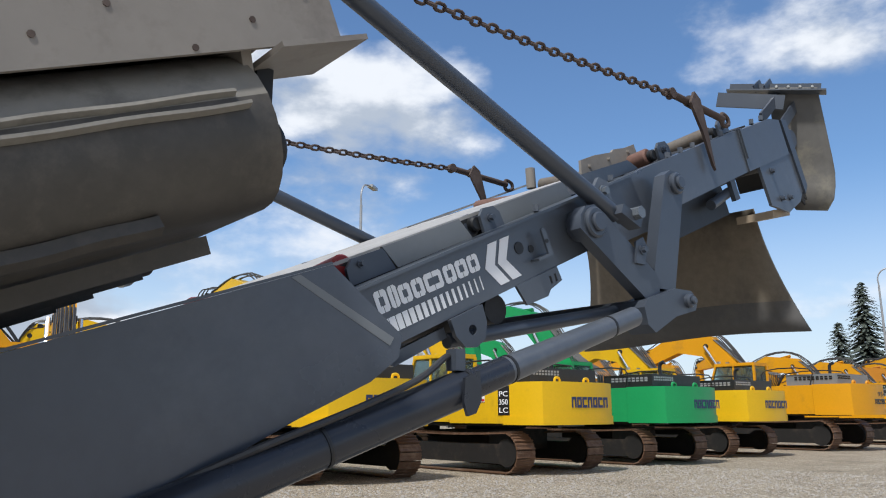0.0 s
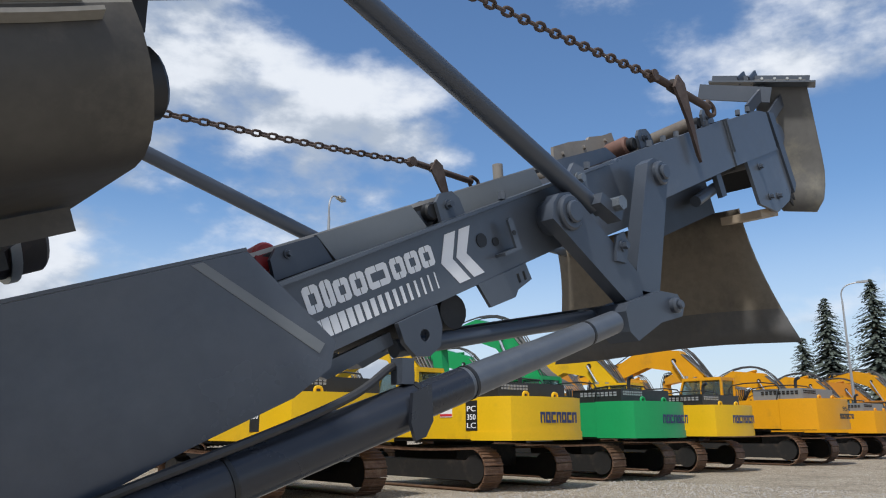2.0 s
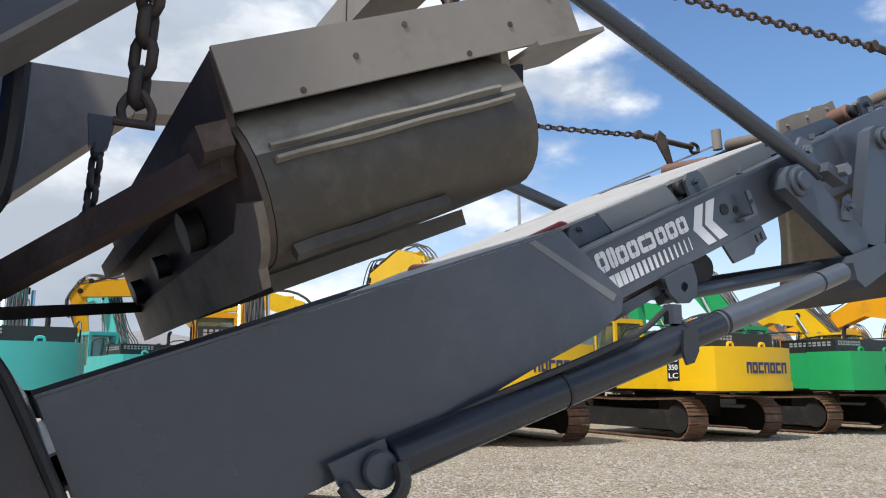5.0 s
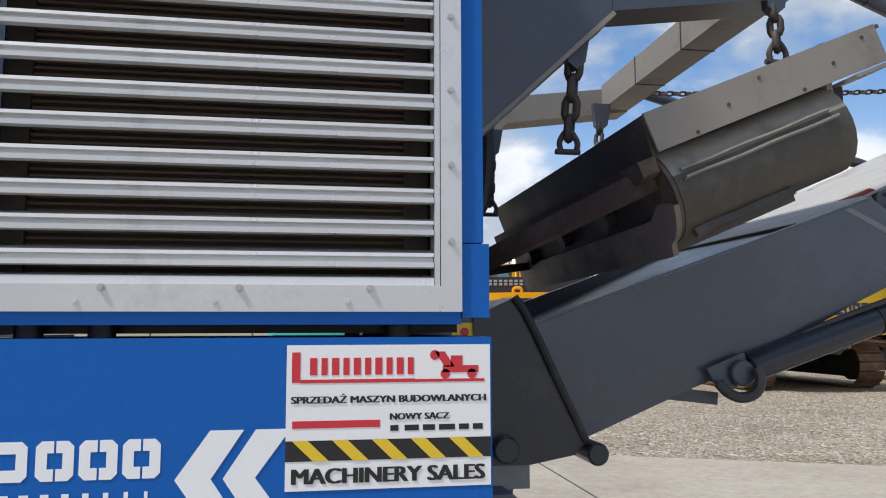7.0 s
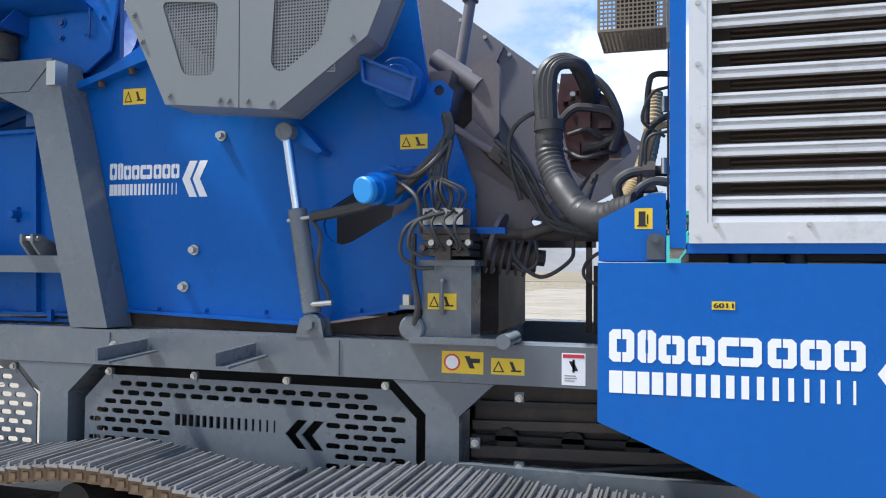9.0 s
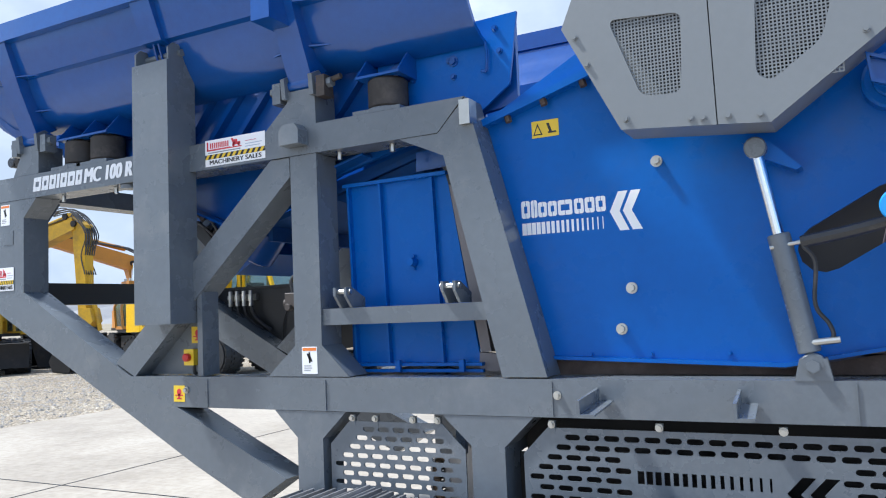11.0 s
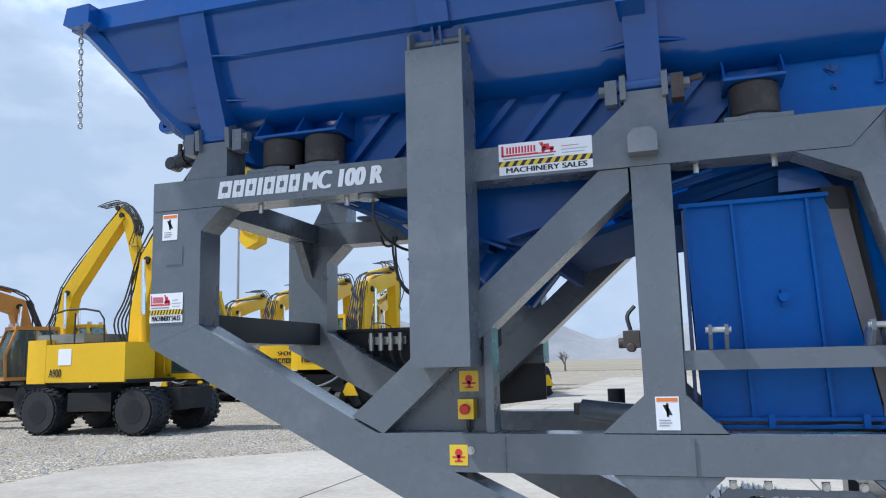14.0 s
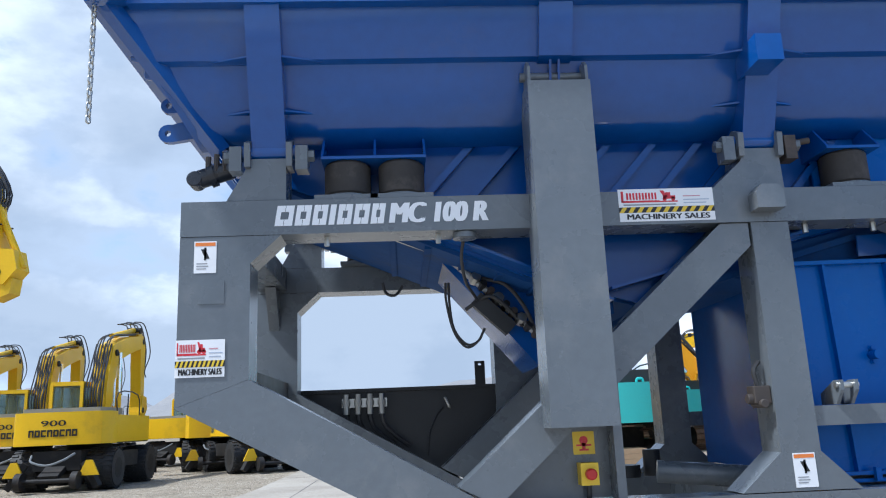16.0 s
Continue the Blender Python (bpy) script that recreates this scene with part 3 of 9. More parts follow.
def hill(name, y, x0, x1, height, seed):
    bm = B()
    n = 90
    rows = []
    for k, (dy, f) in enumerate(((0, 0.0), (60, 0.55), (150, 1.0), (400, 0.9))):
        row = []
        for i in range(n + 1):
            x = x0 + (x1 - x0) * i / n
            h = height * (0.55 + 0.8 * noise.fractal(Vector((x * 0.004 + seed, k * 0.15, seed)), 0.9, 2.0, 6))
            row.append(bm.verts.new((x, y + dy, max(0, h * f))))
        rows.append(row)
    for a, b in zip(rows, rows[1:]):
        for i in range(n):
            bm.faces.new((a[i], a[i + 1], b[i + 1], b[i]))
    tagged(part(name, bm, HILLM, smooth=60), "low wooded hills on the horizon, haze in their colour", "hill", kind="structure")


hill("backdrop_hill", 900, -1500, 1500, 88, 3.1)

# ---------------------------------------------------------------- crusher: chassis frame
frame_ob = thing("chassis_frame", (-4.6, CYM, 0.7), "dark grey painted steel chassis frame of a mobile crusher", "machine frame")
T = 0.17            # box section depth


def frame_side(y0, y1, near):
    def bar(name, pts, d=0.0):
        a, b = (y0 + d, y1) if near else (y0, y1 - d)
        return part(name, prism(pts, a, b), GREY, frame_ob, bevel=0.006)
    bar("top_beam", [(-7.78, 2.275), (-4.60, 2.275), (-4.46, 2.42), (-7.78, 2.42)])
    bar("corner_post", [(-7.78, 1.60), (-7.50, 1.70), (-7.50, 2.16), (-7.38, 2.273), (-7.78, 2.273)], 0.002)
    bar("lower_strut", [(-7.78, 1.599), (-6.1, 0.735), (-5.72, 0.56), (-5.5, 0.70), (-6.62, 1.21), (-7.50, 1.699)], 0.001)
    bar("inner_brace", [(-6.70, 1.262), (-6.55, 1.187), (-5.44, 2.175), (-5.44, 2.272), (-5.56, 2.272), (-6.62, 1.33)], 0.012)
    bar("sill_beam", [(-6.58, 1.19), (-6.30, 1.03), (-0.30, 1.03), (-0.30, 1.178)], 0.003)
    bar("middle_post", [(-5.60, 1.192), (-5.12, 1.192), (-5.27, 1.34), (-5.27, 2.273), (-5.43, 2.273), (-5.43, 1.34)], 0.005)
    bar("sloped_post", [(-4.34, 1.192), (-4.14, 1.192), (-4.455, 2.418), (-4.60, 2.273), (-4.80, 2.273), (-4.575, 2.17)], 0.004)
    bar("cross_bar", rect(-5.268, -4.24, 1.435, 1.513), 0.02)
    for x0, x1 in ((-5.43, -5.28), (-4.50, -4.345), (-2.655, -2.52)):
        g = 0.135
        bar("leg", [(x0, 0.55), (x1, 0.55), (x1, 0.90), (x1 + g, 1.028), (x0 - g, 1.028), (x0, 0.90)], 0.006)
    bar("hinge_pedestal", [(-7.60, 2.422), (-7.36, 2.422), (-7.36, 2.60), (-7.50, 2.60)], 0.004)
    bar("hinge_pedestal", [(-5.58, 2.421), (-5.265, 2.421), (-5.27, 2.60), (-5.43, 2.60), (-5.44, 2.545)], 0.004)


frame_side(FACE, FACE + T, True)
frame_side(mir(FACE) - T, mir(FACE), False)
# the wide folding post in front of the frame
part("support_post", prism([(-6.36, 1.47), (-6.10, 1.47), (-6.10, 2.86), (-6.36, 2.86)], 1.325, 1.52), GREY, frame_ob, bevel=0.008)
for x in (-6.355, -6.115):
    part("post_ear", prism([(1.34, 2.86), (1.50, 2.86), (1.50, 2.93), (1.47, 2.96), (1.37, 2.96), (1.34, 2.93)], x, x + 0.012, "x"), GREY, frame_ob, bevel=0.003)
part("hinge_pin", rod((-6.375, 1.42, 2.915), (-6.085, 1.42, 2.915), 0.019), GREY, frame_ob)
part("support_post", prism([(-6.36, 1.47), (-6.10, 1.47), (-6.10, 2.86), (-6.36, 2.86)], mir(1.52), mir(1.325)), GREY, frame_ob, bevel=0.008)
# cross members between the two sides
for x0, x1, z0, z1, mtl in ((-7.72, -7.56, 2.29, 2.41, GREY), (-7.70, -7.55, 1.62, 1.76, BLACK), (-5.42, -5.30, 1.05, 1.17, GREY), (-2.64, -2.53, 1.05, 1.17, GREY), (-4.49, -4.36, 0.85, 1.0, GREY)):
    part("cross_member", box(x0, x1, FACE + T + 0.002, mir(FACE) - T - 0.002, z0, z1), mtl, frame_ob, bevel=0.006)
# corner gussets inside the rear frame
for y0, y1, s in ((FACE + T + 0.002, FACE + T + 0.16, 1), (mir(FACE) - T - 0.16, mir(FACE) - T - 0.002, -1)):
    ya, yb = (y0, y1) if s > 0 else (y1, y0)
    part("corner_gusset", prism([(ya, 2.285), (ya, 2.06), (yb, 2.285)], -7.66, -7.60, "x"), GREY, frame_ob, bevel=0.004)
# pan under the feeder, with its hose couplings
pan = part("rear_pan", prism([(-7.58, 1.712), (-6.10, 1.703), (-6.10, 1.25), (-6.60, 1.20), (-6.85, 1.22)], mir(FACE) + 0.002, mir(FACE) + 0.014), BLACK, frame_ob, bevel=0.003)
part("pan_edge", box(-7.57, -6.10, mir(FACE) - 0.02, mir(FACE) + 0.02, 1.703, 1.722), BLACK, frame_ob)
part("lug_plate", holed([(-6.475, 1.722), (-6.415, 1.722), (-6.415, 1.86), (-6.475, 1.86)], [slot(-6.445, 1.84, 0.02, 0.012)], 3.045, 3.06), BLACK, frame_ob)
part("pan_bracket", tube([(-6.66, 3.04, 1.65), (-6.66, 3.0, 1.65), (-6.64, 3.0, 1.60), (-6.64, 3.04, 1.60)], 0.008, 8, 3), ZINC, frame_ob)
part("cable", tube([(-6.67, 3.04, 1.60), (-6.72, 3.035, 1.54), (-6.76, 3.035, 1.44), (-6.77, 3.035, 1.33)], 0.005, 6), BLACK, frame_ob)
coupl = part("coupling_block", box(-7.262, -7.0, 3.01, 3.044, 1.615, 1.665), ZINC, frame_ob, "zinc plated hose couplings", bevel=0.004)
for i in range(4):
    x = -7.235 + 0.068 * i
    part("coupling", rod((x, 2.99, 1.575), (x, 2.99, 1.69), 0.017, n=10), ZINC, coupl)
    part("collar", rod((x, 2.99, 1.625), (x, 2.99, 1.655), 0.023, n=8), ZINC, coupl)
    part("hose", tube([(x, 2.99, 1.58), (x + 0.02, 2.99, 1.51), (x + 0.09, 3.0, 1.44), (x + 0.16, 3.02, 1.39)], 0.012, 6), HOSE, coupl)
# guard plates between the legs, with their slots
def guard_plate(x0, x1, z0, z1, skip):
    c = 0.11
    outer = [(x0, z0), (x1, z0), (x1, z1 - c), (x1 - c, z1), (x0 + c, z1), (x0, z1 - c)]
    holes = []
    for r in range(9):
        z = z1 - 0.036 - r * 0.041
        step, off = 0.080, 0.040 if r % 2 else 0.0
        x = x0 + 0.055 + off
        while x < x1 - 0.05:
            left, right = x - 0.032, x + 0.032
            lim = c * max(0, (z - (z1 - c) + 0.03) / c)
            if z - 0.02 > z0 and left > x0 + 0.02 + lim and right < x1 - 0.02 - lim and not (skip and skip[0] < x < skip[1] and z < z1 - 0.10):
                holes.append(slot(x, z, 0.063, 0.0225))
            x += step
    if skip:
        for i in range(15):
            u = skip[0] + 0.05 + i * 0.034
            ww = 0.026 - 0.0013 * i
            holes.append(rect(u, u + ww, z1 - 0.205, z1 - 0.155))
        for k in range(2):
            u = skip[1] - 0.21 + 0.075 * k
            holes.append([(u, z1 - 0.205), (u + 0.055, z1 - 0.145), (u + 0.10, z1 - 0.145), (u + 0.047, z1 - 0.205), (u + 0.10, z1 - 0.265), (u + 0.055, z1 - 0.265)])
    g = thing("guard_plate", ((x0 + x1) / 2, FACE + 0.03, z0), "grey slotted steel guard plate above the track", "guard plate", "slotted guards")
    part("plate", holed(outer, holes, FACE + 0.028, FACE + 0.036), GREY, g, smooth=0)
    for x, z in ((x0 + c + 0.02, z1 - 0.0), (x1 - c - 0.02, z1 - 0.0), (x0 + (x1 - x0) * 0.36, z1), (x0 + (x1 - x0) * 0.64, z1), (x0 - 0.0, z0 + 0.06), (x1, z0 + 0.06)):
        part("tab", box(x - 0.014, x + 0.014, FACE + 0.026, FACE + 0.04, z - 0.02, z + 0.03), GREY, g)
        bolt(x, z + 0.014, FACE + 0.026, 0.011, g)


guard_plate(-5.25, -4.54, 0.56, 0.985, None)
guard_plate(-4.27, -2.70, 0.56, 0.985, (-3.85, -3.06))
# step brackets on the sill
for x in (-3.93, -3.40):
    part("step_bracket", beam((x, FACE - 0.002, 1.125), (x + 0.02, FACE - 0.33, 1.115), 0.012, 0.055), GREY, frame_ob, bevel=0.003)
    part("step_bracket", beam((x + 0.03, FACE - 0.002, 1.10), (x + 0.05, FACE - 0.33, 1.09), 0.06, 0.008), GREY, frame_ob)
for x in (-6.0, -5.25, -4.12, -3.02):
    part("weld_plate", box(x - 0.004, x, FACE - 0.0035, FACE + 0.01, 1.035, 1.175), GREY, frame_ob)
for x, z in ((-4.10, 1.12), (-6.15, 1.12)):
    bolt(x, z, FACE + 0.001, 0.012, frame_ob)
for x in (-7.2, -6.74, -5.17, -4.87):
    part("bolt", rod((x, FACE + 0.06, 2.274), (x, FACE + 0.06, 2.235), 0.012, n=6), ZINC, frame_ob)
# hitch lugs on the cross bar
for x in (-5.17, -4.60):
    for dx in (0, 0.06):
        part("hitch_lug", prism([(FACE + 0.02, 1.515), (FACE + 0.13, 1.515), (FACE + 0.13, 1.56), (FACE + 0.02, 1.61), (FACE - 0.03, 1.61), (FACE - 0.03, 1.57)], x + dx, x + dx + 0.014, "x"), GREY, frame_ob, bevel=0.003)
    part("hitch_pin", rod((x - 0.01, FACE - 0.005, 1.59), (x + 0.085, FACE - 0.005, 1.59), 0.012, n=10), ZINC, frame_ob)
part("lifting_lug", prism([(-5.43, 2.315), (-5.312, 2.315), (-5.312, 2.385), (-5.335, 2.415), (-5.405, 2.415), (-5.43, 2.385)], FACE - 0.08, FACE - 0.002), GREY, frame_ob, bevel=0.012)
part("clamp_block", box(-4.475, -4.425, FACE - 0.025, FACE + 0.05, 2.29, 2.40), ZINC, frame_ob, bevel=0.01)
# hydraulic coupling on the middle post
bmv = box(-5.50, -5.432, FACE + 0.02, FACE + 0.09, 1.53, 1.60)
rod((-5.52, FACE + 0.05, 1.55), (-5.43, FACE + 0.05, 1.55), 0.022, n=10, bm=bmv)
rod((-5.47, FACE + 0.0, 1.53), (-5.47, FACE + 0.10, 1.53), 0.018, n=10, bm=bmv)
part("hydraulic_valve", bmv, DARKST, frame_ob, "small dark hydraulic valve", bevel=0.003)
part("hose", tube([(-5.47, FACE + 0.05, 1.60), (-5.48, FACE + 0.05, 1.66), (-5.45, FACE + 0.06, 1.70)], 0.009, 6), HOSE, frame_ob)
# post of the upper magnet arms beside the engine housing
for y0, y1 in ((1.48, 1.64), (mir(1.64), mir(1.48))):
    part("arm_post", box(-0.80, -0.452, y0, y1, 1.18, 2.66), DGREY, frame_ob, bevel=0.008)
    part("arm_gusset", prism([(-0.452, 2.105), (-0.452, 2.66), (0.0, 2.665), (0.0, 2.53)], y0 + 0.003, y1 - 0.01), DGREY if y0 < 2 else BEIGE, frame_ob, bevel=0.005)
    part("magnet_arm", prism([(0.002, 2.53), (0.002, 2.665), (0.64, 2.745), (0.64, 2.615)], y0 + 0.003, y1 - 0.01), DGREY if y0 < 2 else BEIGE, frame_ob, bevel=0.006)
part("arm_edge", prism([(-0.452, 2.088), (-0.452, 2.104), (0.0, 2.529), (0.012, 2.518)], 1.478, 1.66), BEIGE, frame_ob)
part("portal_beam", box(0.50, 0.64, 1.642, mir(1.64) - 0.002, 2.62, 2.745), BEIGE, frame_ob, bevel=0.008)
for y in (2.0, 2.45):
    part("weld_seam", box(0.497, 0.643, y, y + 0.006, 2.617, 2.748), DARKST, frame_ob)
# near-side hose and tan sleeve behind the post
part("hose", tube([(-0.350, 1.8, 2.25), (-0.353, 1.8, 2.10), (-0.360, 1.8, 2.0), (-0.380, 1.8, 1.92), (-0.46, 1.8, 1.84)], 0.028, 10), HOSE, frame_ob)
part("cable_sleeve", tube([(-0.46, 1.85, 1.80), (-0.42, 1.86, 1.70), (-0.40, 1.86, 1.60), (-0.38, 1.84, 1.45)], 0.035, 12, 14, ribs=0.06), DARKST, frame_ob)

# ---------------------------------------------------------------- crawler tracks
def crawler(near):
    y0, y1 = (1.0, 1.42) if near else (mir(1.42), mir(1.0))
    xa, xb, r = -5.28, -1.75, 0.315
    root = thing("crawler_track", ((xa + xb) / 2, (y0 + y1) / 2, 0.03), "worn steel crawler track of the crusher", "crawler track", "crawler tracks")
    part("track_frame", prism([(xa, 0.22), (xb, 0.22), (xb, 0.50), (xa, 0.50)], y0 + 0.08, y1 - 0.08), UNDER, root, bevel=0.02)
    for x in (xa, xb):
        part("idler", rod((x, y0 + 0.06, 0.345), (x, y1 - 0.06, 0.345), 0.26, n=28), TRACKM, root, bevel=0.012)
    for x in (-5.1, -3.90, -2.55):
        part("carrier_roller", rod((x, y0 + 0.03, 0.570), (x, y1 - 0.08, 0.570), 0.075, n=18), UNDER, root)
        part("bottom_roller", rod((x, y0 + 0.05, 0.17), (x, y1 - 0.08, 0.17), 0.09, n=18), UNDER, root)
    pitch = 0.062
    total = 2 * (xb - xa) + 2 * math.pi * r
    n = round(total / pitch)
    bm = box(-0.0275, 0.0275, y0, y1, -0.006, 0.006)
    box(-0.022, -0.012, y0 + 0.002, y1 - 0.002, 0.006, 0.022, bm)
    box(0.010, 0.016, y0 + 0.002, y1 - 0.002, 0.006, 0.013, bm)
    plates = len(bm.faces)
    for ya in (y0 + 0.012, y1 - 0.06):
        box(-0.034, 0.030, ya, ya + 0.022, -0.058, -0.0065, bm)
        box(-0.014, 0.012, ya - 0.008, ya + 0.05, -0.046, -0.020, bm)
    bm.faces.ensure_lookup_table()
    for f in bm.faces[plates:]:
        f.material_index = 1
    shoe = bpy.data.meshes.new("track_shoe")
    bmesh.ops.recalc_face_normals(bm, faces=bm.faces)
    bm.to_mesh(shoe)
    bm.free()
    shoe.materials.append(TRACKM)
    shoe.materials.append(LINKM)
    rng = random.Random(5)
    verts, faces = [], []
    for i in range(n):
        s = i * total / n
        if s < xb - xa:
            x, a, z = xa + s, 0.0, 0.345 + r
            z += 0.022 + 0.034 * math.cos(2 * math.pi * (x + 3.88) / 1.33) if -5.0 < x < -2.0 else 0.022 * max(0, 1 - max(-5.0 - x, x + 2.0) / 0.28)
        elif s < xb - xa + math.pi * r:
            t = (s - (xb - xa)) / r
            x, z, a = xb + r * math.sin(t), 0.345 + r * math.cos(t), -t
        elif s < 2 * (xb - xa) + math.pi * r:
            x, z, a = xb - (s - (xb - xa) - math.pi * r), 0.345 - r, -math.pi
        else:
            t = (s - 2 * (xb - xa) - math.pi * r) / r
            x, z, a = xa - r * math.sin(t), 0.345 - r * math.cos(t), -math.pi - t
        m = Matrix.Translation((x, 0, z)) @ Matrix.Rotation(-a + rng.uniform(-0.02, 0.02), 4, "Y")
        if near and z > 0.3:
            place("track_shoe", shoe, root, m=m)
        else:
            k = len(verts)
            verts += [tuple(m @ v.co) for v in shoe.vertices]
            faces += [tuple(k + j for j in p.vertices) for p in shoe.polygons]
    me = bpy.data.meshes.new("track_chain")
    me.from_pydata(verts, [], faces)
    me.materials.append(TRACKM)
    me.materials.append(LINKM)
    me.polygons.foreach_set("material_index", [p.material_index for _ in range(len(me.polygons) // len(shoe.polygons)) for p in shoe.polygons])
    place("track_chain", me, root, kind="stuff")


crawler(True)
crawler(False)

# ---------------------------------------------------------------- jaw crusher
jaw = thing("jaw_crusher", (-3.4, CYM, 1.19), "blue painted jaw crusher housing with a white maker's mark", "jaw crusher")
JF = 1.65
side_pts = [(-4.47, 2.32), (-4.24, 1.262), (-3.25, 1.222), (-2.73, 1.31), (-2.50, 1.60), (-2.505, 1.80), (-2.62, 2.10), (-2.60, 2.20), (-2.65, 2.25), (-2.71, 2.24), (-2.765, 2.60), (-3.9, 2.62)]
slot_hole = []
for i in range(7):
    t = radians(120 + 180 * i / 6)
    slot_hole.append((-3.09 + 0.09 * math.cos(t), 1.655 + 0.09 * math.sin(t)))
for i in range(7):
    t = radians(-60 + 180 * i / 6)
    slot_hole.append((-2.85 + 0.09 * math.cos(t), 1.79 + 0.09 * math.sin(t)))
part("side_plate", holed(side_pts, [slot_hole, ngon(-2.662, 2.205, 0.022)], JF, JF + 0.022), BLUE, jaw, smooth=0)
part("side_plate", prism(side_pts, mir(JF) - 0.05, mir(JF)), BLUE, jaw, smooth=0)
part("front_wall", prism([(-4.47, 2.32), (-4.24, 1.26), (-4.18, 1.26), (-4.41, 2.32)], JF + 0.052, mir(JF) - 0.052), BLUE, jaw)
part("rear_wall", prism([(-3.0, 1.26), (-2.9, 1.26), (-2.62, 2.3), (-2.72, 2.3)], JF + 0.052, mir(JF) - 0.052), FAN, jaw)
part("base_plate", prism([(-4.24, 1.185), (-2.75, 1.185), (-2.75, 1.285), (-3.26, 1.208), (-4.22, 1.25)], JF + 0.03, mir(JF) - 0.03), RUSTY, jaw)
part("lower_flange", prism([(-4.245, 1.258), (-3.25, 1.218), (-2.73, 1.308), (-2.73, 1.322), (-3.25, 1.232), (-4.245, 1.272)], JF - 0.03, JF + 0.001), BLUE, jaw)
for x in (-4.0, -3.75, -3.45, -3.0, -2.85):
    bolt(x, 1.272 if x < -3.3 else 1.29, JF - 0.001, 0.008, jaw, BLUE)
for x, z in ((-3.68, 2.056), (-3.812, 1.543), (-3.863, 1.376)):
    bolt(x, z, JF - 0.001, 0.0165, jaw, ZINC, "anchor_bolt", 0.036)
logo(on_side(-4.283, 1.785, JF), 0.525, 0.165, jaw)
# slanted top ledge with bolts towards the feeder
part("top_ledge", prism([(-4.43, 2.30), (-3.60, 2.545), (-3.61, 2.575), (-4.44, 2.33)], JF - 0.06, JF), BLUE, jaw, bevel=0.004)
for x in (-4.32, -4.15, -3.97, -3.8):
    z = 2.32 + (x + 4.43) * 0.295
    part("bolt", rod((x, JF - 0.035, z - 0.002), (x + 0.012, JF - 0.035, z - 0.045), 0.016, n=6), RUSTY, jaw)
# flywheel guard
GF, GS = 1.31, 1.059


def gs(*pts):
    """The guard's outline, scaled about a camera position to fit the view at its depth."""
    return [(-2.027 + (x + 2.027) * GS, 1.465 + (z - 1.465) * GS) for x, z in pts]


gp = gs((-3.84, 2.50), (-3.64, 2.095), (-3.15, 2.050), (-2.80, 2.30), (-2.62, 2.72), (-2.80, 3.05), (-3.60, 3.05))
guard = part("flywheel_guard", prism(gp, 1.48, 1.51), GUARDG, jaw, "grey sheet steel flywheel guard with perforated windows")


def rounded(pts, r, n=4):
    """An outline with its corners rounded off."""
    out = []
    for i, p in enumerate(pts):
        p, a, b = Vector(p), Vector(pts[i - 1]), Vector(pts[(i + 1) % len(pts)])
        d0, d1 = (a - p).normalized(), (b - p).normalized()
        k0, k1 = min(r, (a - p).length * 0.45), min(r, (b - p).length * 0.45)
        q0, q1 = p + d0 * k0, p + d1 * k1
        for j in range(n + 1):
            t = j / n
            out.append(tuple((1 - t) ** 2 * q0 + 2 * t * (1 - t) * p + t * t * q1))
    return out


def punched_mesh(win, y, parent):
    """A fine square mesh behind a window: flat bars both ways, a little larger than the opening."""
    xs, zs = [p[0] for p in win], [p[1] for p in win]
    x0, x1, z0, z1 = min(xs) - 0.012, max(xs) + 0.012, min(zs) - 0.012, max(zs) + 0.012
    p, w = 0.0128, 0.0026
    bm = B()
    for i in range(int((x1 - x0) / p) + 1):
        box(x0 + p * i - w, x0 + p * i + w, y, y + 0.003, z0, z1, bm)
    for i in range(int((z1 - z0) / p) + 1):
        box(x0, x1, y + 0.0005, y + 0.0035, z0 + p * i - w, z0 + p * i + w, bm)
    return part("mesh", bm, GUARDG, parent, "fine square wire mesh", smooth=0, kind="stuff")


wl1 = rounded([(-3.762, 2.56), (-3.492, 2.535), (-3.508, 2.238), (-3.652, 2.247)], 0.035)
wr1 = rounded([(-3.240, 2.545), (-2.985, 2.545), (-3.04, 2.345), (-3.205, 2.228), (-3.254, 2.258)], 0.035)
for win, hull in ((wl1, [gp[0], gp[1], *gs((-3.318, 2.066), (-3.33, 3.05)), gp[6]]), (wr1, [*gs((-3.314, 2.066)), gp[2], gp[3], gp[4], gp[5], *gs((-3.326, 3.05))])):
    sheet_ = part("guard_sheet", holed(hull, [win], GF, GF + 0.006), GUARDG, guard, smooth=0)
    punched_mesh(win, GF + 0.0075, sheet_)
bm = B()
for i in range(len(gp) - 1):
    (xa_, za_), (xb_, zb_) = gp[i], gp[i + 1]
    vs = [bm.verts.new(p) for p in ((xa_, GF, za_), (xb_, GF, zb_), (xb_, 1.49, zb_), (xa_, 1.49, za_))]
    bm.faces.new(vs)
part("guard_rim", bm, GUARDG, guard, smooth=0)
part("flywheel", rod((-3.34, 1.34, 2.73), (-3.34, 1.46, 2.73), 0.46, n=40), BLACK, guard)
for x, z in gs((-3.79, 2.46), (-3.62, 2.13), (-3.40, 2.10), (-3.36, 2.095), (-3.28, 2.09), (-3.18, 2.08), (-2.86, 2.30), (-3.75, 2.35)):
    bolt(x, z, GF - 0.0, 0.009, guard, GUARDG, depth=0.012)

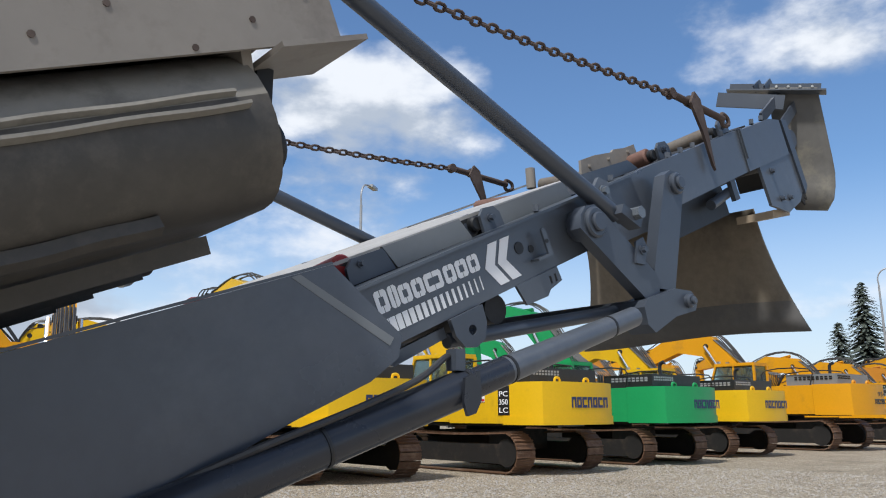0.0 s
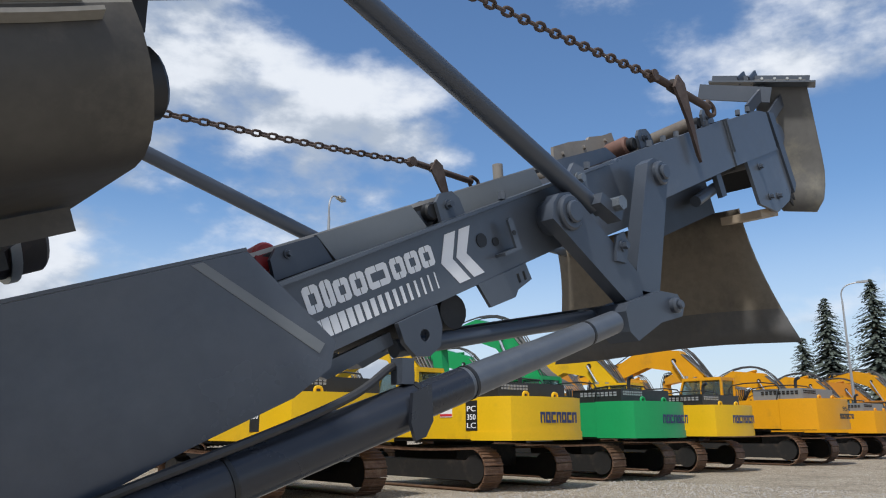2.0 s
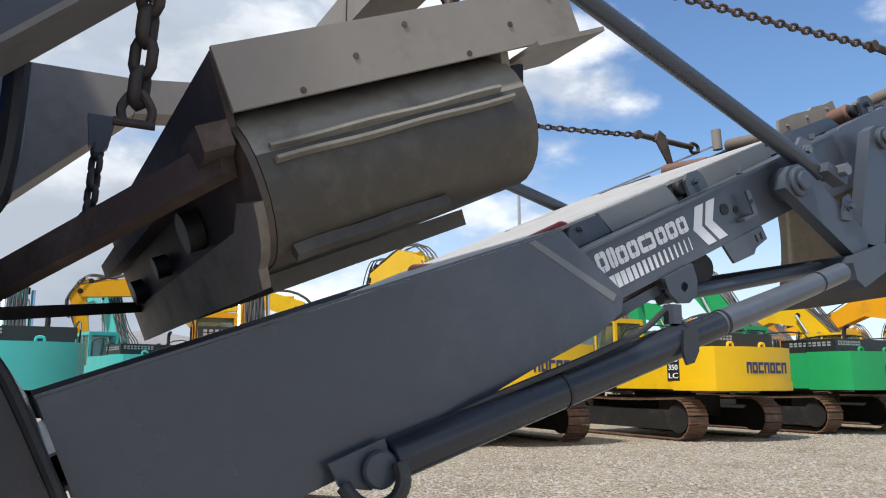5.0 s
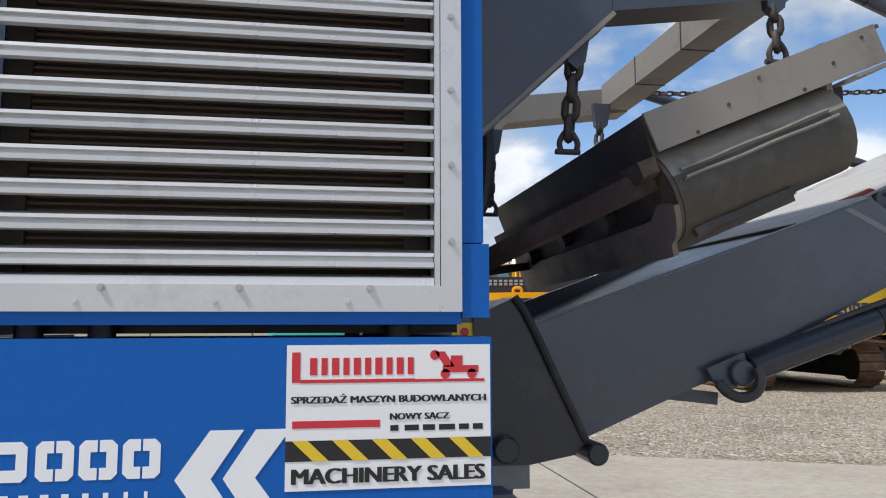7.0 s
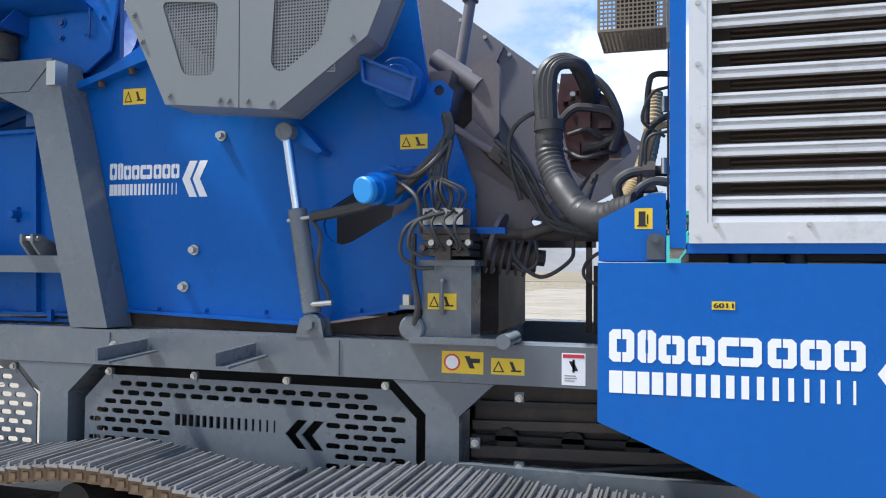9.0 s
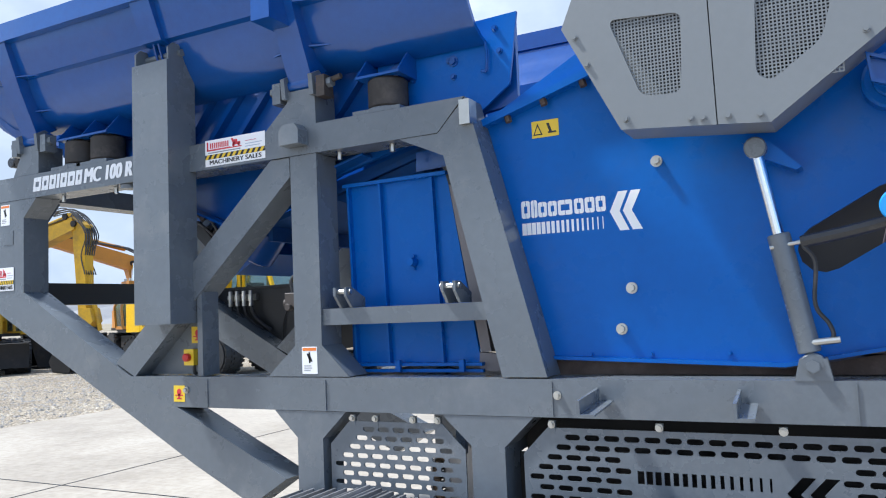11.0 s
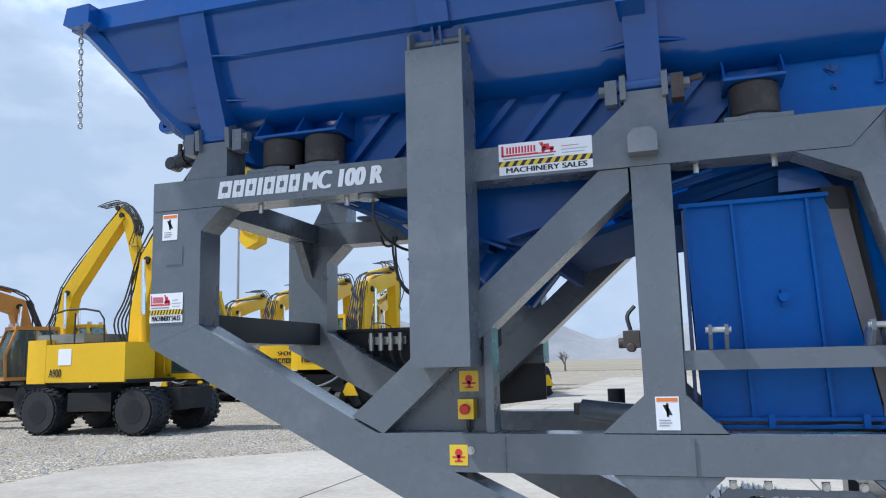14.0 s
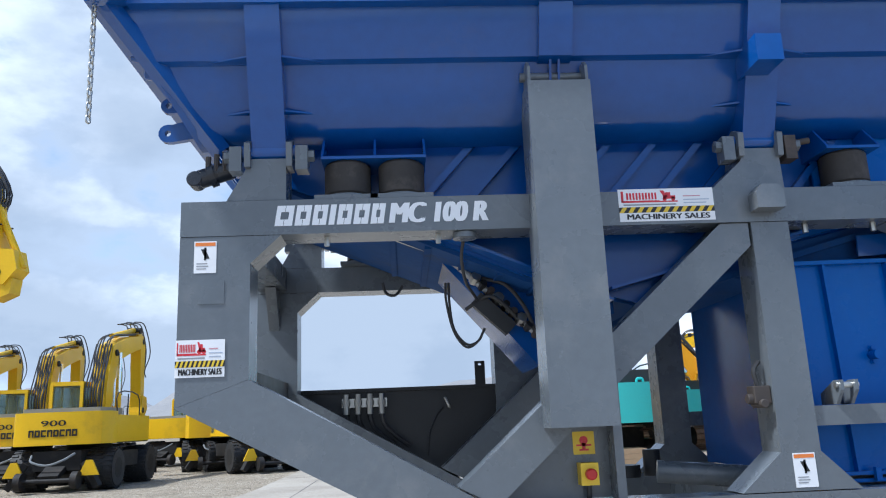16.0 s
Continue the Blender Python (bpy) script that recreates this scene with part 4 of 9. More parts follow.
# blue arm and hub behind the guard
hub_ = part("bearing_hub", rod((-2.823, 1.575, 2.235), (-2.823, 1.66, 2.235), 0.105, n=32), BLUE, jaw, bevel=0.01)
part("hub_cap", rod((-2.823, 1.555, 2.235), (-2.823, 1.576, 2.235), 0.07, n=28), BLUE, hub_, bevel=0.006)
trayq = [(-2.914, 2.30), (-2.678, 2.20), (-2.704, 2.11), (-2.903, 2.196)]
trayi = [(-2.902, 2.283), (-2.694, 2.194), (-2.715, 2.127), (-2.892, 2.204)]
tray = part("guard_bracket", holed(trayq, [trayi], 1.40, 1.43), SHADEBLUE, jaw, bevel=0.0)
part("bracket_back", prism(trayi, 1.426, 1.44), SHADEBLUE, tray)
part("bracket_arm", beam((-2.80, 1.44, 2.21), (-2.78, 1.58, 2.22), 0.10, 0.02), SHADEBLUE, tray)
# shadowed slot with the hydraulic motor; a black sheet added behind stands for the shade
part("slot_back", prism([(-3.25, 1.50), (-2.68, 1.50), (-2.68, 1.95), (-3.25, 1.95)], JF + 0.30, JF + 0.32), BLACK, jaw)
cap = part("pressure_cylinder", rod((-2.845, 1.385, 1.772), (-2.70, 1.78, 1.86), 0.064, n=28), BLUE, jaw, "blue pressure cylinder with a light blue cap")
part("neck", rod((-2.858, 1.352, 1.765), (-2.844, 1.388, 1.773), 0.050, n=24), BLUE, cap)
part("cap", rod((-2.868, 1.328, 1.762), (-2.855, 1.362, 1.768), 0.052, n=28), SKYCAP, cap, "light blue plastic cap", bevel=0.006)
part("ring", rod((-2.815, 1.47, 1.792), (-2.80, 1.51, 1.80), 0.080, n=24), BLUE, cap)
# hydraulic ram
ram = thing("hydraulic_ram", (-3.17, 1.51, 1.19), "grey hydraulic ram with a chrome rod on the jaw crusher", "hydraulic ram")
part("barrel", rod((-3.160, 1.515, 1.28), (-3.235, 1.515, 1.71), 0.040, n=20), GREY, ram, bevel=0.004)
part("rod", rod((-3.232, 1.515, 1.69), (-3.285, 1.515, 2.00), 0.022, n=16), CHROME, ram)
part("upper_eye", rod((-3.290, 1.485, 2.035), (-3.290, 1.545, 2.035), 0.040, n=18), GREY, ram, bevel=0.005)
part("lower_eye", rod((-3.152, 1.48, 1.235), (-3.152, 1.55, 1.235), 0.045, n=18), GREY, ram, bevel=0.005)
bolt(-3.152, 1.235, 1.482, 0.024, ram, GREY, depth=0.03)
for dy in (1.475, 1.55):
    part("bracket", prism([(-3.215, 1.182), (-3.09, 1.182), (-3.105, 1.26), (-3.195, 1.26)], dy, dy + 0.015), GREY, ram)
part("upper_bracket", prism([(-3.34, 2.07), (-3.25, 2.07), (-3.14, 1.955), (-3.16, 1.945), (-3.27, 2.0)], 1.55, JF), BLUE, ram)
part("fitting", rod((-3.265, 1.49, 1.66), (-3.16, 1.49, 1.675), 0.008, n=8), ZINC, ram)
part("pipe", tube([(-3.155, 1.49, 1.66), (-3.12, 1.50, 1.60), (-3.13, 1.50, 1.45), (-3.09, 1.50, 1.38), (-3.085, 1.50, 1.33), (-3.16, 1.50, 1.315)], 0.008, 6), HOSE, ram)
part("fitting", rod((-3.16, 1.49, 1.315), (-3.06, 1.49, 1.325), 0.012, n=8), ZINC, ram)
# hoses over the slot
for k, (pts, r) in enumerate((
        ([(-3.16, 1.50, 1.675), (-3.0, 1.48, 1.70), (-2.85, 1.46, 1.735), (-2.72, 1.44, 1.80), (-2.62, 1.45, 1.90), (-2.575, 1.50, 1.99), (-2.60, 1.55, 2.08)], 0.022),
        ([(-2.80, 1.45, 1.84), (-2.70, 1.42, 1.82), (-2.62, 1.40, 1.86), (-2.56, 1.45, 1.95)], 0.010),
        ([(-2.80, 1.45, 1.82), (-2.72, 1.41, 1.78), (-2.66, 1.38, 1.72), (-2.655, 1.40, 1.60)], 0.009),
        ([(-2.58, 1.45, 1.97), (-2.60, 1.43, 1.85), (-2.58, 1.42, 1.75), (-2.60, 1.42, 1.69)], 0.010),
        ([(-2.55, 1.45, 1.96), (-2.57, 1.43, 1.83), (-2.54, 1.42, 1.74), (-2.55, 1.42, 1.69)], 0.010),
        ([(-2.60, 1.40, 1.68), (-2.70, 1.36, 1.62), (-2.72, 1.36, 1.52), (-2.66, 1.38, 1.47), (-2.60, 1.40, 1.47)], 0.008),
        ([(-2.56, 1.40, 1.68), (-2.66, 1.36, 1.64), (-2.69, 1.36, 1.55), (-2.64, 1.38, 1.51)], 0.008),
        ([(-2.70, 1.45, 1.60), (-2.69, 1.42, 1.45), (-2.67, 1.42, 1.33), (-2.69, 1.44, 1.25)], 0.013))):
    part("hose", tube(pts, r, 8, 10 if r > 0.02 else 6, ribs=0.05 if r > 0.02 else 0), HOSE, jaw)

# ---------------------------------------------------------------- relief valve stand
stand = thing("valve_stand", (-2.56, 1.5, 1.18), "grey steel stand with a hydraulic valve block on top", "valve stand")
part("foot_plate", box(-2.70, -2.32, 1.40, 1.62, 1.182, 1.205), GREY, stand, bevel=0.004)
part("column", box(-2.662, -2.468, 1.45, 1.60, 1.205, 1.478), GREY, stand, bevel=0.008)
part("collar", box(-2.675, -2.452, 1.437, 1.61, 1.478, 1.50), GREY, stand, bevel=0.005)
part("handle", tube([(-2.575, 1.45, 1.30), (-2.575, 1.42, 1.31), (-2.575, 1.42, 1.41), (-2.575, 1.45, 1.42)], 0.009, 8, 3), GREY, stand)
for z in (1.515, 1.545, 1.575, 1.60):
    part("valve_plate", box(-2.66, -2.47, 1.43, 1.60, z, z + 0.022), DARKST, stand, bevel=0.004)
part("valve_block", box(-2.60, -2.54, 1.41, 1.56, 1.50, 1.59), DARKST, stand, bevel=0.006)
part("manifold", box(-2.66, -2.50, 1.44, 1.56, 1.635, 1.70), ZINC, stand, "bare metal manifold with ports", bevel=0.005)
for i in range(5):
    part("port", rod((-2.645 + 0.03 * i, 1.441, 1.68), (-2.645 + 0.03 * i, 1.43, 1.68), 0.006, n=8), BLACK, stand)
part("hub", rod((-2.70, 1.43, 1.235), (-2.70, 1.52, 1.235), 0.052, n=24), GREY, stand, bevel=0.008)
part("clamp", box(-2.745, -2.67, 1.42, 1.50, 1.31, 1.325), GREY, stand)
part("eye", rod((-2.72, 1.44, 1.325), (-2.72, 1.44, 1.365), 0.02, n=10), ZINC, stand)
part("roller", rod((-2.33, 1.38, 1.20), (-2.33, 1.60, 1.20), 0.028, n=16), GREY, stand)

for i in range(12):
    rng = random.Random(60 + i)
    x = -2.655 + 0.015 * i
    top = (x, 1.43, 1.70)
    if i % 3 == 2:
        pts = [(x, 1.44, 1.69), (x - 0.02, 1.36, 1.64), (x + rng.uniform(-0.03, 0.05), 1.37, 1.57), (x + 0.02, 1.42, 1.53)]
    else:
        pts = [top, (x + rng.uniform(-0.03, 0.03), 1.40, 1.76), (-2.60 + rng.uniform(-0.05, 0.05), 1.42, 1.84), (-2.585 + rng.uniform(-0.02, 0.03), 1.46, 1.95)]
    part("line", tube(pts, 0.006, 6), HOSE, stand)
for i in range(6):
    part("cartridge", rod((-2.65 + 0.036 * i, 1.40, 1.545 + 0.02 * (i % 2)), (-2.65 + 0.036 * i, 1.44, 1.545 + 0.02 * (i % 2)), 0.012, n=8), ZINC if i % 2 else DARKST, stand)
# ---------------------------------------------------------------- machinery between crusher and engine
drive = thing("jaw_drive", (-2.4, 2.1, 1.2), "dusty dark springs and drive parts behind the jaw crusher", "crusher drive")
part("inner_frame", prism([(-2.70, 1.19), (-2.47, 1.19), (-2.47, 1.84), (-2.42, 1.95), (-2.60, 2.30), (-2.75, 2.30)], 1.95, 2.6), DARKST, drive, bevel=0.01)
part("toggle_beam", beam((-2.62, 1.85, 2.02), (-2.30, 1.85, 1.70), 0.2, 0.22), FAN, drive, bevel=0.01)
part("pipe", rod((-2.74, 1.85, 2.40), (-2.53, 1.82, 2.25), 0.042), CHUTE, drive)
part("lug", prism([(-2.56, 1.90), (-2.44, 2.05), (-2.44, 2.33), (-2.47, 2.37), (-2.53, 2.37), (-2.56, 2.33)], 1.80, 1.83), FAN, drive, bevel=0.004)
part("tie_rod", rod((-2.46, 1.60, 1.61), (-1.98, 1.75, 1.60), 0.022), DARKST, drive)
part("pull_rod", rod((-2.5, 1.75, 1.98), (-2.12, 1.72, 1.60), 0.014), DARKST, drive)
part("lug_plate", holed([(-2.59, 1.925), (-2.26, 1.73), (-2.215, 1.685), (-2.213, 1.62), (-2.30, 1.58), (-2.457, 1.55), (-2.544, 1.638)], [ngon(-2.265, 1.665, 0.022, 14)], 1.715, 1.738), FAN, drive, "dusty mauve-grey lug plate")
part("spring_core", rod((-2.485, 1.735, 1.535), (-2.27, 1.755, 1.515), 0.062, n=20), DARKST, drive)
for i in range(6):
    x = -2.475 + 0.033 * i
    part("disc_spring", rod((x, 1.735, 1.535 - 0.003 * i), (x + 0.014, 1.737, 1.532 - 0.003 * i), 0.088 if i % 2 else 0.080, 0.080 if i % 2 else 0.088, n=24), FAN, drive, bevel=0.003)
part("nut", rod((-2.275, 1.755, 1.516), (-2.235, 1.757, 1.512), 0.034, n=6), DARKST, drive, bevel=0.002)
part("tie_rod", rod((-2.60, 1.66, 2.05), (-2.25, 1.68, 1.815), 0.016), FAN, drive)
part("clevis", beam((-2.44, 1.67, 1.945), (-2.39, 1.67, 1.912), 0.045, 0.05), DARKST, drive, bevel=0.004)
for k, (dx, dz) in enumerate(((0, 0), (0.025, 0.03), (-0.02, 0.055), (0.05, -0.02))):
    part("hose", tube([(-2.40 + dx, 1.64, 1.93 + dz), (-2.31 + dx, 1.60, 1.84 + dz), (-2.235 + dx, 1.58, 1.70 + dz), (-2.17 + dx, 1.58, 1.63 + dz * 0.5), (-2.04, 1.57, 1.60 + 0.012 * k)], 0.009, 8), HOSE, drive)
part("spring_plate", rod((-2.42, 1.66, 1.60), (-2.405, 1.66, 1.595), 0.10, n=24), FAN, drive)
part("blue_bar", box(-2.52, -2.36, 1.55, 1.60, 1.605, 1.63), BLUE, drive, bevel=0.004)
part("screw", rod((-2.30, 1.62, 1.60), (-2.12, 1.62, 1.66), 0.022, n=12), DARKST, drive)
# dust hopper and side plate behind
chute = thing("dust_chute", (-2.3, 2.6, 1.9), "dusty grey folded sheet metal chute", "chute")
part("sheet", prism([(-3.05, 3.0), (-2.85, 2.85), (-1.82, 2.05), (-1.86, 1.93), (-2.30, 1.70), (-2.60, 1.75), (-3.05, 2.2)], 2.50, 2.53), CHUTE, chute)
part("fold", beam((-2.575, 2.49, 2.62), (-2.80, 2.49, 2.15), 0.03, 0.02), CHUTE, chute)
part("top_pipe", rod((-2.69, 2.0, 2.26), (-2.62, 2.0, 2.70), 0.026), CHUTE, chute)
part("knob", rod((-2.622, 2.0, 2.69), (-2.615, 2.0, 2.75), 0.038), CHUTE, chute)
for i in range(8):
    x, z = -2.80 + 0.13 * i, 2.775 - 0.101 * i
    part("rivet", rod((x, 2.499, z), (x, 2.488, z), 0.011, n=8), ZINC, chute)
part("cross_bar", box(-2.46, -2.06, 2.05, 2.10, 1.565, 1.615), DARKST, chute)
part("corner_post", box(-2.10, -2.075, 2.05, 2.08, 1.19, 1.62), DARKST, chute)
part("dark_box", box(-2.062, -1.86, 2.0, 2.4, 1.19, 1.485), BLACK, chute, bevel=0.01)
# valve bank with hoses
bank = thing("valve_bank", (-1.95, 1.75, 1.72), "dark red hydraulic valve bank with black hoses", "valve bank")
part("block", prism([(-2.122, 1.868), (-2.06, 1.832), (-1.90, 1.965), (-1.975, 2.147), (-2.041, 2.19), (-2.05, 2.25), (-2.165, 2.255), (-2.18, 2.13)], 1.70, 1.95), MAROON, bank, bevel=0.015)
for i in range(5):
    x, z = -2.11 + 0.04 * i, 1.90 + 0.06 * ((i * 2) % 4)
    part("valve", box(x - 0.022, x + 0.026, 1.655, 1.70, z, z + 0.07), MAROON, bank, bevel=0.006)
for i in range(6):
    x, z = -2.15 + 0.026 * i, 2.13 + 0.02 * (i % 3)
    part("fitting", rod((x, 1.71, z), (x + 0.01, 1.66, z + 0.012), 0.011, n=8), ZINC if i % 2 else MAROON, bank)
for dx in (0.0, 0.04, 0.085):
    part("hose", tube([(-2.205 + dx * 0.4, 1.48, 2.0), (-2.213 + dx * 0.45, 1.48, 2.17), (-2.172 + dx * 0.3, 1.49, 2.245 - dx * 0.1), (-2.105 + dx * 0.4, 1.52, 2.255 - dx * 0.2), (-2.065 + dx * 0.3, 1.60, 2.19), (-2.06 + dx * 0.3, 1.69, 2.13)], 0.025, 10, 8), HOSE, bank)
part("wrapped_hose", tube([(-2.178, 1.48, 2.01), (-2.177, 1.48, 1.90), (-2.15, 1.44, 1.82), (-2.115, 1.39, 1.755), (-2.045, 1.33, 1.668), (-1.968, 1.25, 1.64), (-1.90, 1.22, 1.655), (-1.84, 1.19, 1.67)], 0.050, 18, 7, ribs=0.09), HOSE, bank, "black wrapped hose bundle")
part("sleeve_end", tube([(-2.178, 1.48, 2.022), (-2.177, 1.48, 1.985)], 0.059, 16, 2), HOSE, bank)
for pts, r in (([(-2.146, 1.60, 2.049), (-2.11, 1.59, 2.082), (-2.069, 1.59, 2.092), (-1.964, 1.60, 2.068), (-1.932, 1.61, 2.003), (-1.98, 1.62, 1.959), (-2.071, 1.64, 1.932)], 0.017),
               ([(-2.06, 1.62, 2.215), (-2.02, 1.60, 2.20), (-1.964, 1.60, 2.132), (-1.928, 1.60, 2.019), (-1.958, 1.62, 1.926)], 0.017),
               ([(-2.31, 1.62, 1.74), (-2.353, 1.60, 1.898), (-2.344, 1.60, 2.013), (-2.256, 1.60, 2.081), (-2.17, 1.62, 2.05)], 0.010),
               ([(-2.331, 1.60, 1.58), (-2.331, 1.60, 1.513), (-2.228, 1.60, 1.437), (-2.112, 1.60, 1.504), (-2.103, 1.60, 1.583)], 0.008),
               ([(-2.25, 1.60, 1.58), (-2.24, 1.60, 1.50), (-2.29, 1.60, 1.46), (-2.34, 1.60, 1.49)], 0.006),
               ([(-1.99, 1.60, 1.40), (-2.059, 1.60, 1.441), (-2.043, 1.60, 1.504), (-1.946, 1.60, 1.566), (-1.90, 1.58, 1.62)], 0.007),
               ([(-2.05, 1.66, 1.84), (-2.09, 1.64, 1.76), (-2.08, 1.60, 1.68), (-2.03, 1.50, 1.63)], 0.010),
               ([(-2.02, 1.66, 1.84), (-2.05, 1.64, 1.74), (-2.05, 1.60, 1.66), (-2.0, 1.50, 1.61)], 0.010),
               ([(-2.13, 1.66, 2.0), (-2.05, 1.62, 2.01), (-2.0, 1.63, 1.98), (-1.96, 1.66, 1.99)], 0.010),
               ([(-2.14, 1.66, 1.94), (-2.07, 1.62, 1.90), (-1.99, 1.63, 1.92), (-1.94, 1.66, 1.93)], 0.010)):
    part("hose", tube(pts, r, 8), HOSE, bank)
for pts, r in (([(-1.818, 1.24, 1.95), (-1.818, 1.24, 1.99), (-1.81, 1.24, 2.09), (-1.79, 1.24, 2.115), (-1.745, 1.25, 2.116)], 0.010), ([(-1.838, 1.24, 1.70), (-1.838, 1.24, 1.78), (-1.825, 1.24, 1.904), (-1.79, 1.24, 1.955), (-1.743, 1.25, 1.98)], 0.011), ([(-1.90, 1.26, 1.68), (-1.915, 1.24, 1.75), (-1.88, 1.24, 1.785), (-1.826, 1.24, 1.795), (-1.745, 1.24, 1.792)], 0.018), ([(-1.86, 1.22, 1.66), (-1.85, 1.20, 1.72), (-1.80, 1.20, 1.755), (-1.745, 1.20, 1.75)], 0.015)):
    part("hose", tube(pts, r, 10), HOSE, bank)
for z in (1.75, 1.792):
    part("fitting", rod((-1.83, 1.22, z), (-1.79, 1.22, z), 0.032, n=8), DARKST, bank)

# added body that keeps the space behind the guard plates dark
belly = thing("underbody_filler", (-3.4, CYM, 0.3), "dark trough added under the chassis to keep the guard slots dark", "trough")
part("trough_side", prism([(-4.33, 0.45), (-2.6, 0.40), (-2.6, 1.02), (-4.33, 1.02)], 1.70, 1.715), UNDER, belly)
part("trough_side", prism([(-4.33, 0.45), (-2.6, 0.40), (-2.6, 1.02), (-4.33, 1.02)], mir(1.715), mir(1.70)), UNDER, belly)
part("trough_floor", box(-4.33, -0.5, 1.72, mir(1.72), 0.35, 0.40), UNDER, belly)
part("axle_beam", box(-3.6, -3.3, 1.42, mir(1.42), 0.35, 0.60), UNDER, belly, bevel=0.02)

# ---------------------------------------------------------------- engine housing
PF = 0.885
tank = thing("fuel_tank", (-1.25, 1.3, 0.62), "blue fuel tank with a white maker's mark and dealer board", "fuel tank")
part("body", prism([(-1.945, 1.027), (-1.03, 0.66), (-0.55, 0.66), (-0.55, 1.487), (-1.945, 1.487)], PF, 1.40), BLUE, tank, bevel=0.010)
part("filler_box", prism([(-1.945, 1.492), (-1.755, 1.492), (-1.755, 1.688), (-1.80, 1.688), (-1.945, 1.612)], PF + 0.02, 1.20), BLUE, tank, bevel=0.006)
part("lock", prism([(-1.808, 1.497), (-1.758, 1.497), (-1.758, 1.56), (-1.77, 1.57), (-1.80, 1.57), (-1.808, 1.55)], PF - 0.002, PF + 0.02), DGREY, tank, bevel=0.003)
bolt(-1.783, 1.555, PF + 0.0, 0.012, tank, DGREY)
part("bracket", prism([(-0.55, 1.05), (-0.50, 1.05), (-0.47, 1.075), (-0.47, 1.115), (-0.49, 1.13), (-0.55, 1.13)], PF + 0.06, PF + 0.16), DGREY, tank, bevel=0.005)
logo(on_side(-1.912, 1.098, PF), 0.917, 0.198, tank)


def sticker(name, x, z, w, h, y, parent, base, marks, label=""):
    """A film with its marks: (kind, x0, x1, z0, z1 in parts of the film, material)."""
    s = flat(rect(x, x + w, z, z + h), y, base, parent, name)
    if label:
        s["label"] = label
    for kind, a, b, c, d, m in marks:
        xa_, xb_, za_, zb_ = x + a * w, x + b * w, z + c * h, z + d * h
        if kind == "bar":
            flat(rect(xa_, xb_, za_, zb_), y - 0.0012, m, s, "print", 0.0005)
        elif kind == "tri":
            flat([(xa_, za_), (xb_, za_), ((xa_ + xb_) / 2, zb_)], y - 0.0012, m, s, "print", 0.0005)
        elif kind == "disc":
            flat(ngon((xa_ + xb_) / 2, (za_ + zb_) / 2, (zb_ - za_) / 2, 20), y - 0.0012 - (0.0009 if m is WHITE else 0), m, s, "print", 0.0005)
        elif kind == "slash":
            k = (xb_ - xa_) * 0.5
            flat([(xa_, zb_), (xa_ + k, zb_), (xb_, za_), (xb_ - k, za_)], y - 0.0012, m, s, "print", 0.0005)
        elif kind == "tri2":
            flat([(xa_, za_), (xb_, za_), ((xa_ + xb_) / 2, zb_)], y - 0.0020, m, s, "print", 0.0005)
        else:
            letters(kind, xa_, za_, xb_ - xa_, zb_ - za_, y - 0.0020, m, s, bold=0.075)
    return s


def small_board(x, z, w, h, y, parent):
    """The small film: red mark and pale print above, a striped band, the words below."""
    marks = [("bar", 0.03, 0.055, 0.60, 0.93, REDF), ("bar", 0.03, 0.43, 0.58, 0.64, REDF), ("bar", 0.43, 0.62, 0.58, 0.62, REDF)]
    for i in range(5):
        marks += [("bar", 0.085 + 0.066 * i, 0.105 + 0.066 * i, 0.67, 0.88, REDF), ("bar", 0.118 + 0.066 * i, 0.138 + 0.066 * i, 0.67, 0.88, REDF)]
    marks += [("bar", 0.47, 0.60, 0.68, 0.78, REDF), ("slash", 0.44, 0.52, 0.74, 0.94, REDF), ("disc", 0.46, 0.51, 0.62, 0.74, REDF), ("disc", 0.55, 0.60, 0.62, 0.74, REDF), ("bar", 0.50, 0.55, 0.78, 0.88, REDF)]
    marks += [("bar", 0.05, 0.60, 0.49, 0.53, GREYF), ("bar", 0.68, 0.86, 0.74, 0.77, PINKF), ("bar", 0.68, 0.95, 0.63, 0.66, PALEF), ("bar", 0.68, 0.92, 0.53, 0.56, PALEF), ("bar", 0.0, 1.0, 0.27, 0.44, BLACKF), ("MACHINERY SALES", 0.08, 0.94, 0.06, 0.225, BLACKF)]
    s_ = sticker("dealer_board", x, z, w, h, y, parent, WHITE, marks, "small white dealer film with red print and warning stripes")
    n = 11
    for i in range(n):
        a, k = x + w * i / n, w / n
        flat([(a + 0.45 * k, z + 0.44 * h), (a + 0.95 * k, z + 0.44 * h), (a + 0.50 * k, z + 0.27 * h), (a, z + 0.27 * h)], y - 0.0021, YELLOWF, s_, "stripe", 0.0005)


